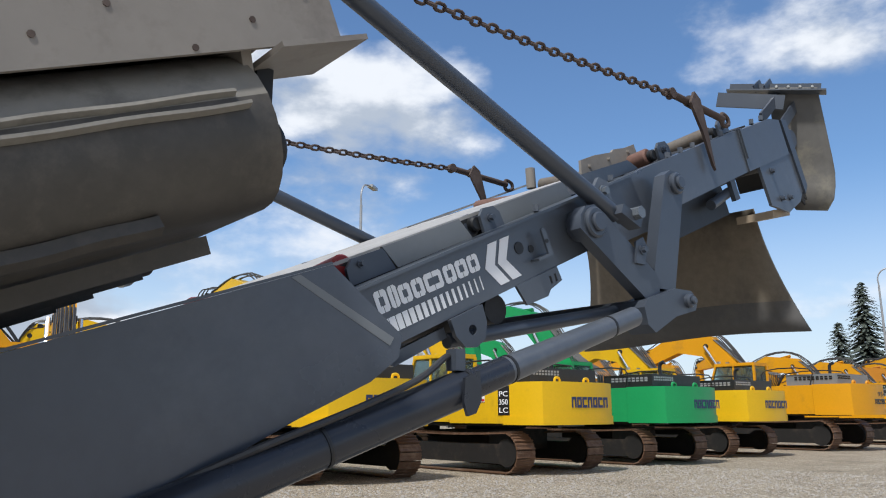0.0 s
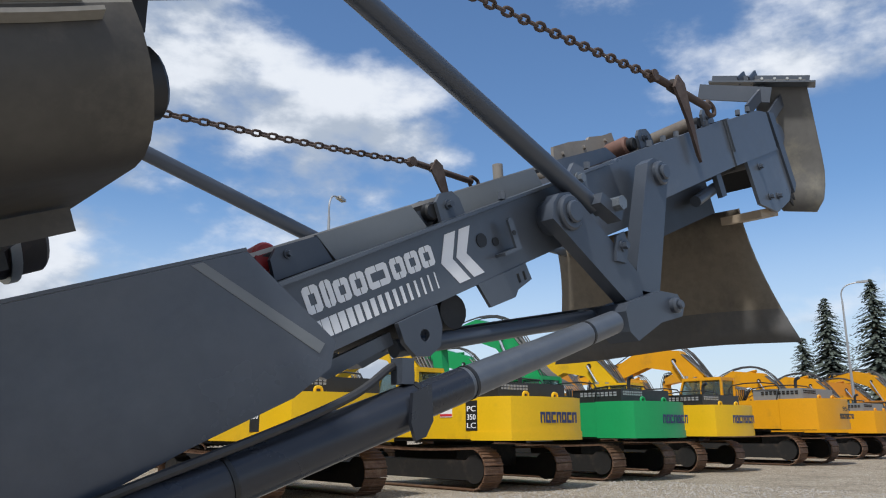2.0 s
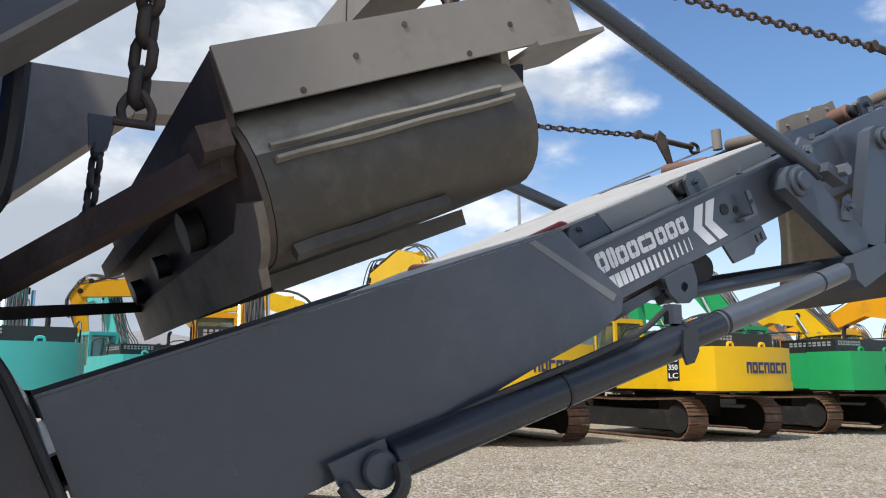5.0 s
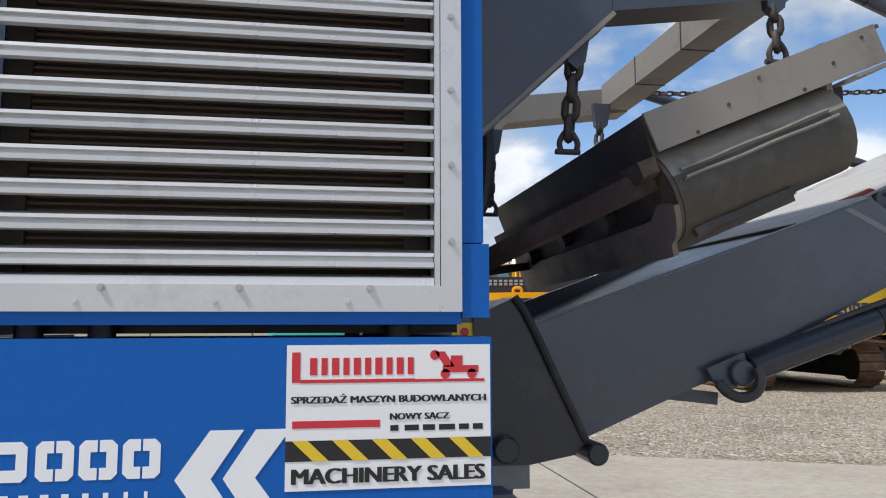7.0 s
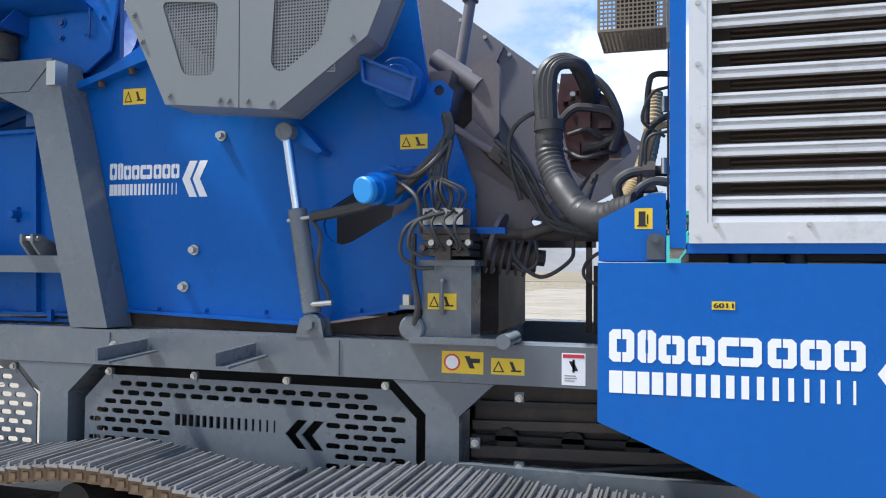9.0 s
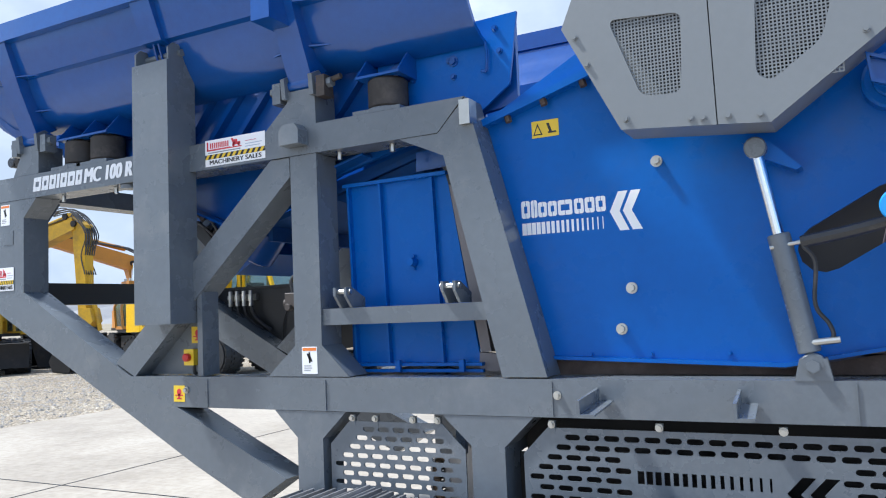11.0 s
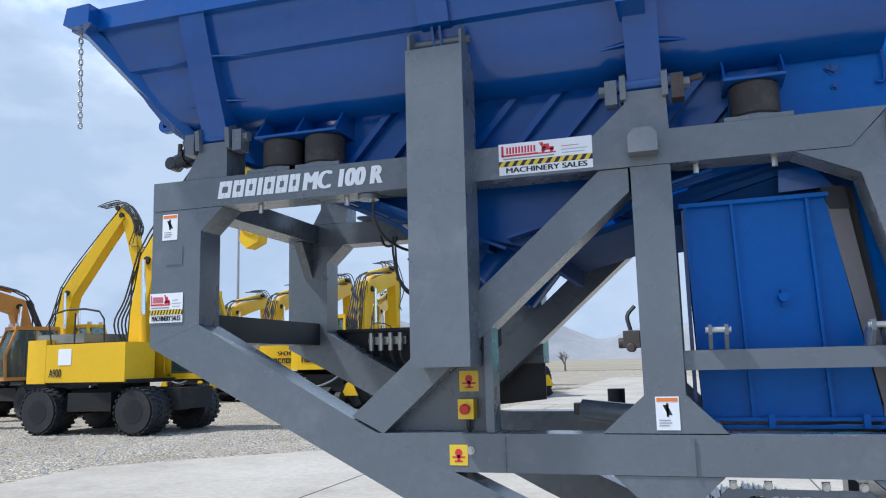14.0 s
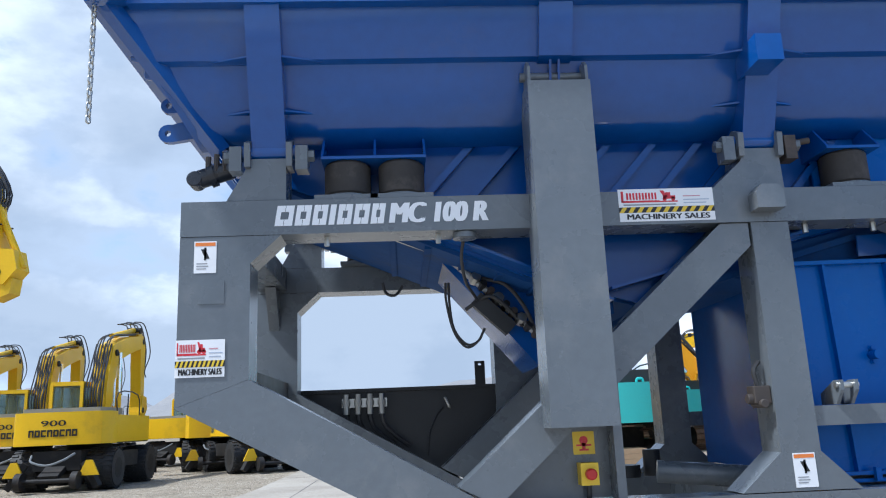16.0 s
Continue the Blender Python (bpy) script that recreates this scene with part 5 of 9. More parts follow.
def dealer_board(x, z, w, h, y, parent):
    marks = [("bar", 0.025, 0.065, 0.74, 0.95, REDF), ("bar", 0.065, 0.62, 0.735, 0.76, REDF), ("bar", 0.62, 0.97, 0.735, 0.755, REDF)]
    for i in range(5):
        marks += [("bar", 0.11 + 0.105 * i, 0.145 + 0.105 * i, 0.79, 0.91, REDF), ("bar", 0.165 + 0.105 * i, 0.195 + 0.105 * i, 0.79, 0.91, REDF)]
    marks += [("disc", 0.745, 0.80, 0.755, 0.825, REDF), ("disc", 0.88, 0.935, 0.755, 0.825, REDF), ("bar", 0.76, 0.94, 0.80, 0.85, REDF), ("bar", 0.80, 0.86, 0.85, 0.92, REDF), ("slash", 0.72, 0.82, 0.84, 0.95, REDF), ("disc", 0.70, 0.74, 0.89, 0.96, REDF)]
    marks += [("SPRZEDAŻ MASZYN BUDOWLANYCH", 0.025, 0.975, 0.595, 0.66, BLACKF), ("bar", 0.03, 0.45, 0.425, 0.475, REDF), ("NOWY SĄCZ", 0.50, 0.79, 0.46, 0.52, BLACKF), ("bar", 0.50, 0.54, 0.395, 0.435, BLACKF), ("bar", 0.57, 0.64, 0.395, 0.435, BLACKF), ("bar", 0.66, 0.72, 0.395, 0.435, BLACKF), ("bar", 0.74, 0.82, 0.395, 0.435, BLACKF), ("bar", 0.84, 0.89, 0.395, 0.435, BLACKF), ("bar", 0.91, 0.96, 0.395, 0.435, BLACKF)]
    marks += [("bar", 0.0, 1.0, 0.20, 0.34, BLACKF)]
    s = sticker("dealer_board", x, z, w, h, y, parent, WHITE, marks, "white dealer board with red print and warning stripes")
    for i in range(5):
        a = x + w * (0.03 + 0.19 * i)
        flat([(a, z + 0.34 * h), (a + 0.075 * w, z + 0.34 * h), (a + 0.175 * w, z + 0.20 * h), (a + 0.10 * w, z + 0.20 * h)], y - 0.0021, YELLOWF, s, "stripe", 0.0005)
    letters("MACHINERY SALES", x + 0.035 * w, z + 0.045 * h, 0.93 * w, 0.105 * h, y - 0.0020, BLACKF, s, bold=0.085)


dealer_board(-0.997, 1.166, 0.443, 0.305, PF - 0.001, tank)
sticker("number_tag", -1.632, 1.358, 0.061, 0.023, PF - 0.001, tank, YELLOWF, [("6011", 0.08, 0.92, 0.2, 0.8, BLACKF)])
sticker("fuel_sticker", -1.842, 1.585, 0.05, 0.06, PF + 0.02, tank, YELLOWF, [("bar", 0.22, 0.6, 0.2, 0.85, BLACKF), ("bar", 0.68, 0.76, 0.25, 0.7, BLACKF), ("bar", 0.15, 0.7, 0.12, 0.2, BLACKF)])

HF = 0.905
hood = thing("engine_housing", (-1.15, 1.5, 1.53), "blue engine housing with a large aluminium radiator grille", "engine housing")
part("corner_post", box(-1.745, -1.700, HF, HF + 0.12, 1.53, 3.25), BLUE, hood, bevel=0.006)
part("corner_post", box(-0.612, -0.562, HF, HF + 0.12, 1.70, 3.25), BLUE, hood, bevel=0.006)
part("corner_foot", box(-0.612, -0.550, HF - 0.004, HF + 0.12, 1.53, 1.697), BLUE, hood, bevel=0.006)
part("bottom_rail", box(-1.698, -0.614, HF + 0.002, HF + 0.12, 1.515, 1.545), BLUE, hood, bevel=0.004)
part("side_wall", box(-0.61, -0.565, HF + 0.121, 2.9, 1.53, 3.25), BLUE, hood)
sw = part("side_wall", box(-1.745, -1.70, HF + 0.121, 2.9, 1.53, 3.25), BLUE, hood)
part("hatch", box(-1.752, -1.746, HF + 0.30, HF + 0.62, 1.60, 2.25), BLUE, sw, bevel=0.003)
part("hatch_slot", box(-1.753, -1.747, HF + 0.16, HF + 0.22, 1.62, 2.0), BLACK, sw)
for z in (1.78, 1.98):
    part("hinge", rod((-1.762, HF + 0.29, z), (-1.762, HF + 0.29, z + 0.05), 0.010, n=8), ZINC, sw)
part("roof", box(-1.745, -0.562, HF, 2.9, 3.25, 3.29), BLUE, hood)
# black box added to block the view through the gap and keep it dark
part("underside", box(-1.69, -0.60, HF + 0.13, 2.85, 1.496, 1.53), BLACK, hood)
for x in (-1.55, -1.40, -0.75):
    part("mount", rod((x, HF + 0.09, 1.487), (x, HF + 0.09, 1.516), 0.03, n=12), BLACK, hood)
# grille frame
G0, G1, GZ0, GZ1 = -1.692, -0.614, 1.543, 3.16
part("grille_frame", holed(rect(G0, G1, GZ0, GZ1), [rect(G0 + 0.048, G1 - 0.048, GZ0 + 0.058, GZ1 - 0.06)], HF - 0.012, HF + 0.002), ALU, hood, "bare aluminium grille frame", bevel=0.0)
for x in (G0 + 0.049, G1 - 0.062):
    part("grille_channel", box(x, x + 0.012, HF - 0.01, HF + 0.06, GZ0 + 0.058, GZ1 - 0.06), ALU, hood)
part("grille_sill", prism([(HF - 0.008, GZ0 + 0.058), (HF + 0.05, GZ0 + 0.058), (HF + 0.05, GZ0 + 0.085), (HF - 0.004, GZ0 + 0.076)], G0 + 0.062, G1 - 0.063, "x"), ALU, hood)
slat = prism([(HF - 0.010, -0.020), (HF - 0.010, -0.009), (HF + 0.003, -0.008), (HF + 0.006, 0.003), (HF - 0.006, 0.004), (HF - 0.004, 0.012), (HF + 0.050, 0.024), (HF + 0.050, 0.018), (HF + 0.010, 0.002), (HF + 0.008, -0.022)], G0 + 0.0625, G1 - 0.0635, "x")
slat_me = bpy.data.meshes.new("slat")
bmesh.ops.recalc_face_normals(slat, faces=slat.faces)
slat.to_mesh(slat_me)
slat.free()
slat_me.materials.append(ALU)
for i in range(20):
    place("slat", slat_me, hood, m=pose(0, 0, 1.662 + 0.0733 * i))
fin = bpy.data.meshes.new("fin")
bm = box(G0 + 0.12, G1 - 0.12, HF + 0.105, HF + 0.12, -0.0028, 0.0028)
bm.to_mesh(fin)
bm.free()
fin.materials.append(FINM)
core = part("radiator_core", box(G0 + 0.05, G1 - 0.05, HF + 0.118, HF + 0.22, GZ0 + 0.03, GZ1 - 0.03), CORE, hood, "dusty dark radiator core")
for i in range(98):
    place("fin", fin, core, m=pose(0, 0, 1.615 + 0.0155 * i))
for x in (G0 + 0.06, G1 - 0.12):
    part("core_tank", box(x, x + 0.058, HF + 0.10, HF + 0.117, GZ0 + 0.03, GZ1 - 0.03), DARKST, hood)
for z in [1.70 + 0.175 * i for i in range(9)]:
    for x in (G0 + 0.024, G1 - 0.024):
        bolt(x, z, HF - 0.0118, 0.006, hood, ZINC, depth=0.006)
for x in (-1.62, -1.38, -1.10, -0.82):
    bolt(x, GZ0 + 0.050, HF - 0.0118, 0.006, hood, ZINC, depth=0.008)
    bolt(x - 0.05, GZ0 + 0.022, HF - 0.0118, 0.005, hood, ALU, depth=0.005)
# wire basket and hoses on the housing's side
basket = thing("wire_basket", (-1.86, 1.08, 2.17), "brownish perforated sheet metal exhaust box", "exhaust box")
bx0, bx1, by0, by1, bz0, bz1 = -1.957, -1.755, 0.98, 1.22, 2.19, 2.40
holes = [rect(bx0 + 0.008 + 0.0125 * i, bx0 + 0.0165 + 0.0125 * i, bz0 + 0.008 + 0.0128 * k, bz0 + 0.0165 + 0.0128 * k) for i in range(15) for k in range(15)]
part("front_sheet", holed(rect(bx0, bx1, bz0, bz1), holes, by0, by0 + 0.004), BASKET, basket, smooth=0)
bmb = holed([(bx0, by0 + 0.005), (bx1, by0 + 0.005), (bx1, by1), (bx0, by1)], [rect(bx0 + 0.008 + 0.0125 * i, bx0 + 0.0165 + 0.0125 * i, by0 + 0.013 + 0.0140 * k, by0 + 0.0225 + 0.0140 * k) for i in range(15) for k in range(15)], 0, 0.004)
for v in bmb.verts:
    v.co = Vector((v.co.x, v.co.z, bz0 + v.co.y))
part("bottom_sheet", bmb, BASKET, basket, smooth=0)
part("core", box(bx0 + 0.05, bx1 - 0.03, by0 + 0.05, by1 - 0.03, bz0 + 0.04, bz1 - 0.02), DARKST, basket)
part("mesh_rim", box(bx0 - 0.004, bx1 + 0.02, by0 - 0.003, by1, bz1, bz1 + 0.012), BASKET, basket)
part("hanger", box(bx1, bx1 + 0.022, by0 + 0.08, by0 + 0.16, bz0 - 0.02, bz1), ZINC, basket)
sl = thing("sleeved_hose", (-1.84, 1.35, 1.6), "tan spiral sleeved hose beside the engine housing", "hose")
part("sleeve", tube([(-1.80, 1.45, 2.10), (-1.80, 1.42, 2.0), (-1.82, 1.38, 1.86), (-1.86, 1.34, 1.76), (-1.90, 1.30, 1.69)], 0.030, 12, 16, ribs=0.10), YSLEEVE, sl)
part("hose", tube([(-1.75, 1.25, 1.95), (-1.79, 1.25, 1.93), (-1.82, 1.27, 1.82), (-1.79, 1.3, 1.72)], 0.012, 8), YSLEEVE, sl)
part("hose", tube([(-1.75, 1.22, 1.68), (-1.82, 1.20, 1.67), (-1.88, 1.22, 1.62), (-1.92, 1.25, 1.57)], 0.016, 10), HOSE, sl)
part("clamp", rod((-1.82, 1.18, 1.68), (-1.76, 1.18, 1.69), 0.032, n=14), ZINC, sl)
for pts in ([(-1.75, 1.15, 2.05), (-1.80, 1.15, 2.03), (-1.83, 1.17, 1.95), (-1.76, 1.2, 1.90)], [(-1.75, 1.1, 1.90), (-1.81, 1.1, 1.88), (-1.82, 1.12, 1.80)]):
    part("hose", tube(pts, 0.005, 6), HOSE, sl)
# emergency stop on the arm post
est = thing("emergency_stop", (-0.51, 1.26, 1.30), "yellow emergency stop box with a red button", "stop button")
part("box", box(-0.555, -0.485, 1.27, 1.34, 1.29, 1.37), YELLOWF, est, bevel=0.006)
part("button", rod((-0.52, 1.27, 1.33), (-0.52, 1.238, 1.33), 0.024, n=20), RED, est, bevel=0.005)
part("back_plate", box(-0.60, -0.47, 1.342, 1.476, 1.20, 1.40), DGREY, est, bevel=0.004)
STOPS = [("disc", 0.25, 0.75, 0.42, 0.80, REDF), ("bar", 0.15, 0.85, 0.36, 0.44, REDF), ("bar", 0.42, 0.58, 0.22, 0.5, REDF), ("bar", 0.28, 0.72, 0.16, 0.24, REDF)]
sticker("stop_sticker", -0.535, 1.450, 0.078, 0.072, 1.479, frame_ob, YELLOWF, STOPS)

# ---------------------------------------------------------------- discharge conveyor
conv = thing("discharge_conveyor", (1.6, 2.22, 1.2), "grey discharge conveyor with rubber belt and head apron", "conveyor")
CC = 2.22


def mc(y):
    return 2 * CC - y


CU = Vector((math.cos(radians(24.4)), 0, math.sin(radians(24.4))))
CW = Vector((-CU.z, 0, CU.x))
C0 = Vector((1.0, 0, 1.688))


def cpt(u, w):
    p = C0 + CU * u + CW * w
    return (p.x, p.z)


# a deep smooth side cover over the lower half
cover_pts = [(-0.26, 1.514), (0.955, 1.948), (1.163, 1.792), (1.152, 1.737), (1.07, 1.676), (0.868, 1.586), (0.49, 1.397), (0.27, 1.312), (-0.11, 1.158)]
for y in (1.55, mc(1.55) - 0.02):
    part("side_cover", prism(cover_pts, y, y + 0.02), COVERM, conv, "dark blue-grey smooth side cover", bevel=0.004)
LS = 0.438


def lid_z(x):
    return 1.398 + LS * (x + 0.262)


part("cover_lid", prism([(-0.262, lid_z(-0.262)), (0.955, lid_z(0.955)), (0.955, lid_z(0.955) - 0.006), (-0.262, lid_z(-0.262) - 0.006)], 1.571, mc(1.571)), LIDM, conv, "light grey sheet lid between the side covers", smooth=0)
part("cover_stripe", prism([(0.845, 1.905), (0.868, 1.914), (1.136, 1.785), (1.124, 1.765)], 1.5485, 1.552), GUARDG, conv, smooth=0)
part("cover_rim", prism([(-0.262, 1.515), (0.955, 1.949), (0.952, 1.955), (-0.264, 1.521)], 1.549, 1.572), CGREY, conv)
# side channels
for y0, y1 in ((1.62, 1.68), (mc(1.68), mc(1.62))):
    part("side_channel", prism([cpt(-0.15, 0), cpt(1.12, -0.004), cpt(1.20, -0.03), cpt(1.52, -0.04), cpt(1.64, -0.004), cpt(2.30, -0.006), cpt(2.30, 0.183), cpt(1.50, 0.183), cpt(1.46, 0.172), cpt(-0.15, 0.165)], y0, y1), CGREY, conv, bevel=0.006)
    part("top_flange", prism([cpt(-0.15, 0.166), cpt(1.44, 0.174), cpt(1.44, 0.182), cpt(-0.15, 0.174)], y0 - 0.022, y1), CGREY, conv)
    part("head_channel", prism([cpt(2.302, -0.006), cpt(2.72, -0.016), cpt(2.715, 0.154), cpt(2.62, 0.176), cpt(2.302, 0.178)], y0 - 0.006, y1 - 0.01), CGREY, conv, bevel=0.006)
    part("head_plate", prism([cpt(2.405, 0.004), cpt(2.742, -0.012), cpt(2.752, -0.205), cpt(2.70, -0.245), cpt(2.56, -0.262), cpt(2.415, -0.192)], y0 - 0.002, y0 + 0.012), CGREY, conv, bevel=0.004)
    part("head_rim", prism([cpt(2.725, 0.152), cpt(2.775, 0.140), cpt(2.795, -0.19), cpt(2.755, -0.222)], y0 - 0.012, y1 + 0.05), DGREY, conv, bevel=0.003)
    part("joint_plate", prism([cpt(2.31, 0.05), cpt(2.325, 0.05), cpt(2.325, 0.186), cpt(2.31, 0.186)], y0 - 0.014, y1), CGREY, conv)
for pl in ([(0.365, 0.176), (0.672, 0.176), (0.642, 0.243), (0.335, 0.246)], [(0.785, 0.176), (1.185, 0.176), (1.167, 0.236), (0.775, 0.241)]):
    part("skirt_board", prism([cpt(*q) for q in pl], 1.700, 1.712), GUARDG, conv, "light grey steel skirt board", bevel=0.002)
    part("skirt_board", prism([cpt(*q) for q in pl], mc(1.712), mc(1.700)), GUARDG, conv, bevel=0.002)
rb = part("roller_bracket", prism([cpt(*q) for q in ((0.185, 0.178), (0.345, 0.178), (0.325, 0.243), (0.215, 0.246), (0.190, 0.225))], 1.685, 1.697), DGREY, conv, bevel=0.003)
bolt(cpt(0.235, 0.225)[0], cpt(0.235, 0.225)[1], 1.685, 0.007, rb, DGREY)
def sloped_sheet(u0, u1, w0a, w0b, w1a, w1b, ya, yb):
    bm = B()
    vs = []
    for u, wa, wb in ((u0, w0a, w1a), (u1, w0b, w1b)):
        for y, w_ in ((ya, wa), (yb, wb), (yb, wb + 0.008), (ya, wa + 0.010)):
            x, z = cpt(u, w_)
            vs.append(bm.verts.new((x, y, z)))
    for q in ((0, 1, 2, 3), (7, 6, 5, 4), (0, 4, 5, 1), (1, 5, 6, 2), (2, 6, 7, 3), (3, 7, 4, 0)):
        bm.faces.new([vs[i] for i in q])
    return bm


part("skirt_gap", sloped_sheet(0.05, 1.35, 0.230, 0.216, 0.242, 0.228, 1.716, 1.7215), RUBBER, conv, smooth=0)
part("belt_cover", sloped_sheet(-0.06, 1.30, 0.2445, 0.2275, 0.2445, 0.2275, 1.716, mc(1.60)), DUSTR, conv, "dusty rubber cover over the belt, sky sheen in its pale grey", smooth=0)
part("far_edge", sloped_sheet(1.30, 2.25, 0.2275, 0.222, 0.2275, 0.222, mc(1.64), mc(1.60)), DUSTR, conv, smooth=0)
part("far_skirt_board", prism([cpt(-1.45, 0.02), cpt(1.20, 0.120), cpt(1.20, 0.224), cpt(0.02, 0.185), cpt(-1.45, 0.06)], mc(1.747), mc(1.735)), COVERM, conv)
for y0 in (1.735, mc(1.735) - 0.012):
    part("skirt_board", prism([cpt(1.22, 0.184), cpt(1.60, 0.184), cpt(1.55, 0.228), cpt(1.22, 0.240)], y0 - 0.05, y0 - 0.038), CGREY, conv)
hood_ = part("hood_side", prism([cpt(*q) for q in ((1.40, 0.212), (1.80, 0.208), (1.795, 0.272), (1.73, 0.271), (1.65, 0.280), (1.635, 0.272), (1.52, 0.284), (1.43, 0.284))], 1.80, 1.812), BEIGE, conv, "dusty beige hood plate", bevel=0.002)
for u in (1.47, 1.60, 1.74):
    bolt(cpt(u, 0.25)[0], cpt(u, 0.25)[1], 1.80, 0.006, hood_, BEIGE, depth=0.008)
part("belt", prism([cpt(-1.5, 0.165), cpt(2.70, 0.165), cpt(2.70, 0.176), cpt(-1.5, 0.176)], 1.77, mc(1.77)), RUBBER, conv)
part("belt_return", prism([cpt(-1.2, 0.02), cpt(2.55, -0.04), cpt(2.55, -0.028), cpt(-1.2, 0.03)], 1.74, mc(1.74)), RUBBER, conv)
hx, hz = cpt(2.70, 0.05)
part("head_drum", rod((hx, 1.70, hz), (hx, mc(1.70), hz), 0.115, n=28), RUBBER, conv)
for u, w, m in ((0.205, 0.232, DRED), (0.700, 0.212, DGREY), (1.745, 0.208, ROLLER), (2.255, 0.203, WORN)):
    x, z = cpt(u, w)
    part("idler_roller", rod((x, 1.716, z), (x, 2.0, z - 0.03), 0.036, n=22), m, conv, bevel=0.006)
    part("idler_roller", rod((x, mc(1.716), z), (x, mc(2.0), z - 0.03), 0.036, n=22), m, conv, bevel=0.006)
    if u > 0.3:
        q = [cpt(u + a, b) for a, b in ((0.005, 0.176), (0.098, 0.176), (0.094, 0.222), (0.075, 0.246), (0.030, 0.250), (0.008, 0.232))]
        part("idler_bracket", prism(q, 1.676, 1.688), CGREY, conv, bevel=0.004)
        part("end_cap", rod((x, 1.69, z), (x, 1.717, z), 0.024, n=18), BLACK, conv, bevel=0.005)
        bolt(cpt(u + 0.045, 0.215)[0], cpt(u + 0.045, 0.215)[1], 1.676, 0.009, conv, DGREY)
for u in (0.92, 1.35, 1.75, 1.85, 1.95, 2.1, 2.2, 2.5, 2.6):
    x, z = cpt(u, 0.192)
    part("bolt", rod((x, 1.64, z - 0.012), (x, 1.64, z + 0.010), 0.011, n=6), CGREY, conv)
PEG = Vector((2.93, mc(1.68), 2.897))
part("peg", rod((PEG.x, PEG.y, PEG.z - 0.11), (PEG.x - 0.008, PEG.y, PEG.z), 0.026, n=14), BEIGE, conv)


def on_conv(u0, w0, y):
    return lambda u, v, d: (cpt(u0 + u, w0 + v)[0], y - d, cpt(u0 + u, w0 + v)[1])


logo(on_conv(0.195, 0.020, 1.62), 0.54, 0.128, conv)
for u, w, r in ((0.765, 0.10, 0.019), (0.815, 0.083, 0.012)):
    x, z = cpt(u, w)
    part("hole", rod((x, 1.6195, z), (x, 1.617, z), r, n=16), BLACK, conv)
part("hook_plate", prism([cpt(0.850, 0.05), cpt(0.870, 0.05), cpt(0.870, 0.122), cpt(0.862, 0.132), cpt(0.850, 0.128)], 1.585, 1.593), CGREY, conv, bevel=0.002)
part("hook_foot", prism([cpt(0.80, 0.042), cpt(0.872, 0.042), cpt(0.872, 0.05), cpt(0.80, 0.05)], 1.585, 1.62), CGREY, conv)
part("hook_hole", rod((cpt(0.858, 0.09)[0], 1.5848, cpt(0.858, 0.09)[1]), (cpt(0.858, 0.09)[0], 1.583, cpt(0.858, 0.09)[1]), 0.007, n=10), BLACK, conv)
# lower idlers and brackets under the frame
for u in (0.54, 0.63):
    x, z = cpt(u, -0.045)
    part("return_roller", rod((x, 1.66, z), (x, mc(1.66), z), 0.045, n=18), RUBBER, conv)
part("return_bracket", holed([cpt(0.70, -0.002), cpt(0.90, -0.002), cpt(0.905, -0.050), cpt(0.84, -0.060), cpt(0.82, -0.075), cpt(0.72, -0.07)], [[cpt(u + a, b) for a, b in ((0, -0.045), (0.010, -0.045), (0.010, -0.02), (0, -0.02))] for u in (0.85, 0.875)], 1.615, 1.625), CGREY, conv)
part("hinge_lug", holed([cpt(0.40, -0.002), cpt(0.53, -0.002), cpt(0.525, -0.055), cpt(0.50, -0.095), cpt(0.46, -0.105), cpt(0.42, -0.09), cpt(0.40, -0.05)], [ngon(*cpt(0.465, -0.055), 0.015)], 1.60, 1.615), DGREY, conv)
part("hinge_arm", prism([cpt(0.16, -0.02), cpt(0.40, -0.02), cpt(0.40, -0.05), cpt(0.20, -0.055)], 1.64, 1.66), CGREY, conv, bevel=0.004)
part("scraper_bar", prism([cpt(2.47, -0.222), cpt(2.64, -0.250), cpt(2.62, -0.287), cpt(2.46, -0.255)], 1.65, 1.83), SCRAPER, conv, bevel=0.006)
part("tension_rod", rod((cpt(2.02, -0.075)[0], 1.68, cpt(2.02, -0.075)[1]), (cpt(2.20, -0.06)[0], 1.68, cpt(2.20, -0.06)[1]), 0.022, n=14), DGREY, conv)
part("tension_lug", prism([cpt(2.16, -0.10), cpt(2.20, -0.10), cpt(2.20, -0.01), cpt(2.16, -0.01)], 1.64, 1.66), DGREY, conv)
part("inner_channel", prism([cpt(1.62, -0.14), cpt(2.22, -0.16), cpt(2.22, -0.02), cpt(1.62, -0.02)], 1.72, 1.74), BLACK, conv)
part("bearing", rod((cpt(2.86, 0.04)[0], 1.64, cpt(2.86, 0.04)[1]), (cpt(2.86, 0.04)[0], 1.70, cpt(2.86, 0.04)[1]), 0.05, n=20), DGREY, conv, bevel=0.006)
for u, w in ((2.50, -0.05), (2.52, -0.185), (2.60, -0.20)):
    bolt(cpt(u, w)[0], cpt(u, w)[1], 1.616, 0.010, conv, DGREY)
# strut seat on the channel
part("strut_seat", prism([cpt(1.18, 0.10), cpt(1.24, 0.10), cpt(1.25, 0.19), cpt(1.21, 0.215), cpt(1.17, 0.19)], 1.585, 1.60), CGREY, conv, bevel=0.004)
bolt(cpt(1.21, 0.165)[0], cpt(1.21, 0.165)[1], 1.584, 0.014, conv, GREY)
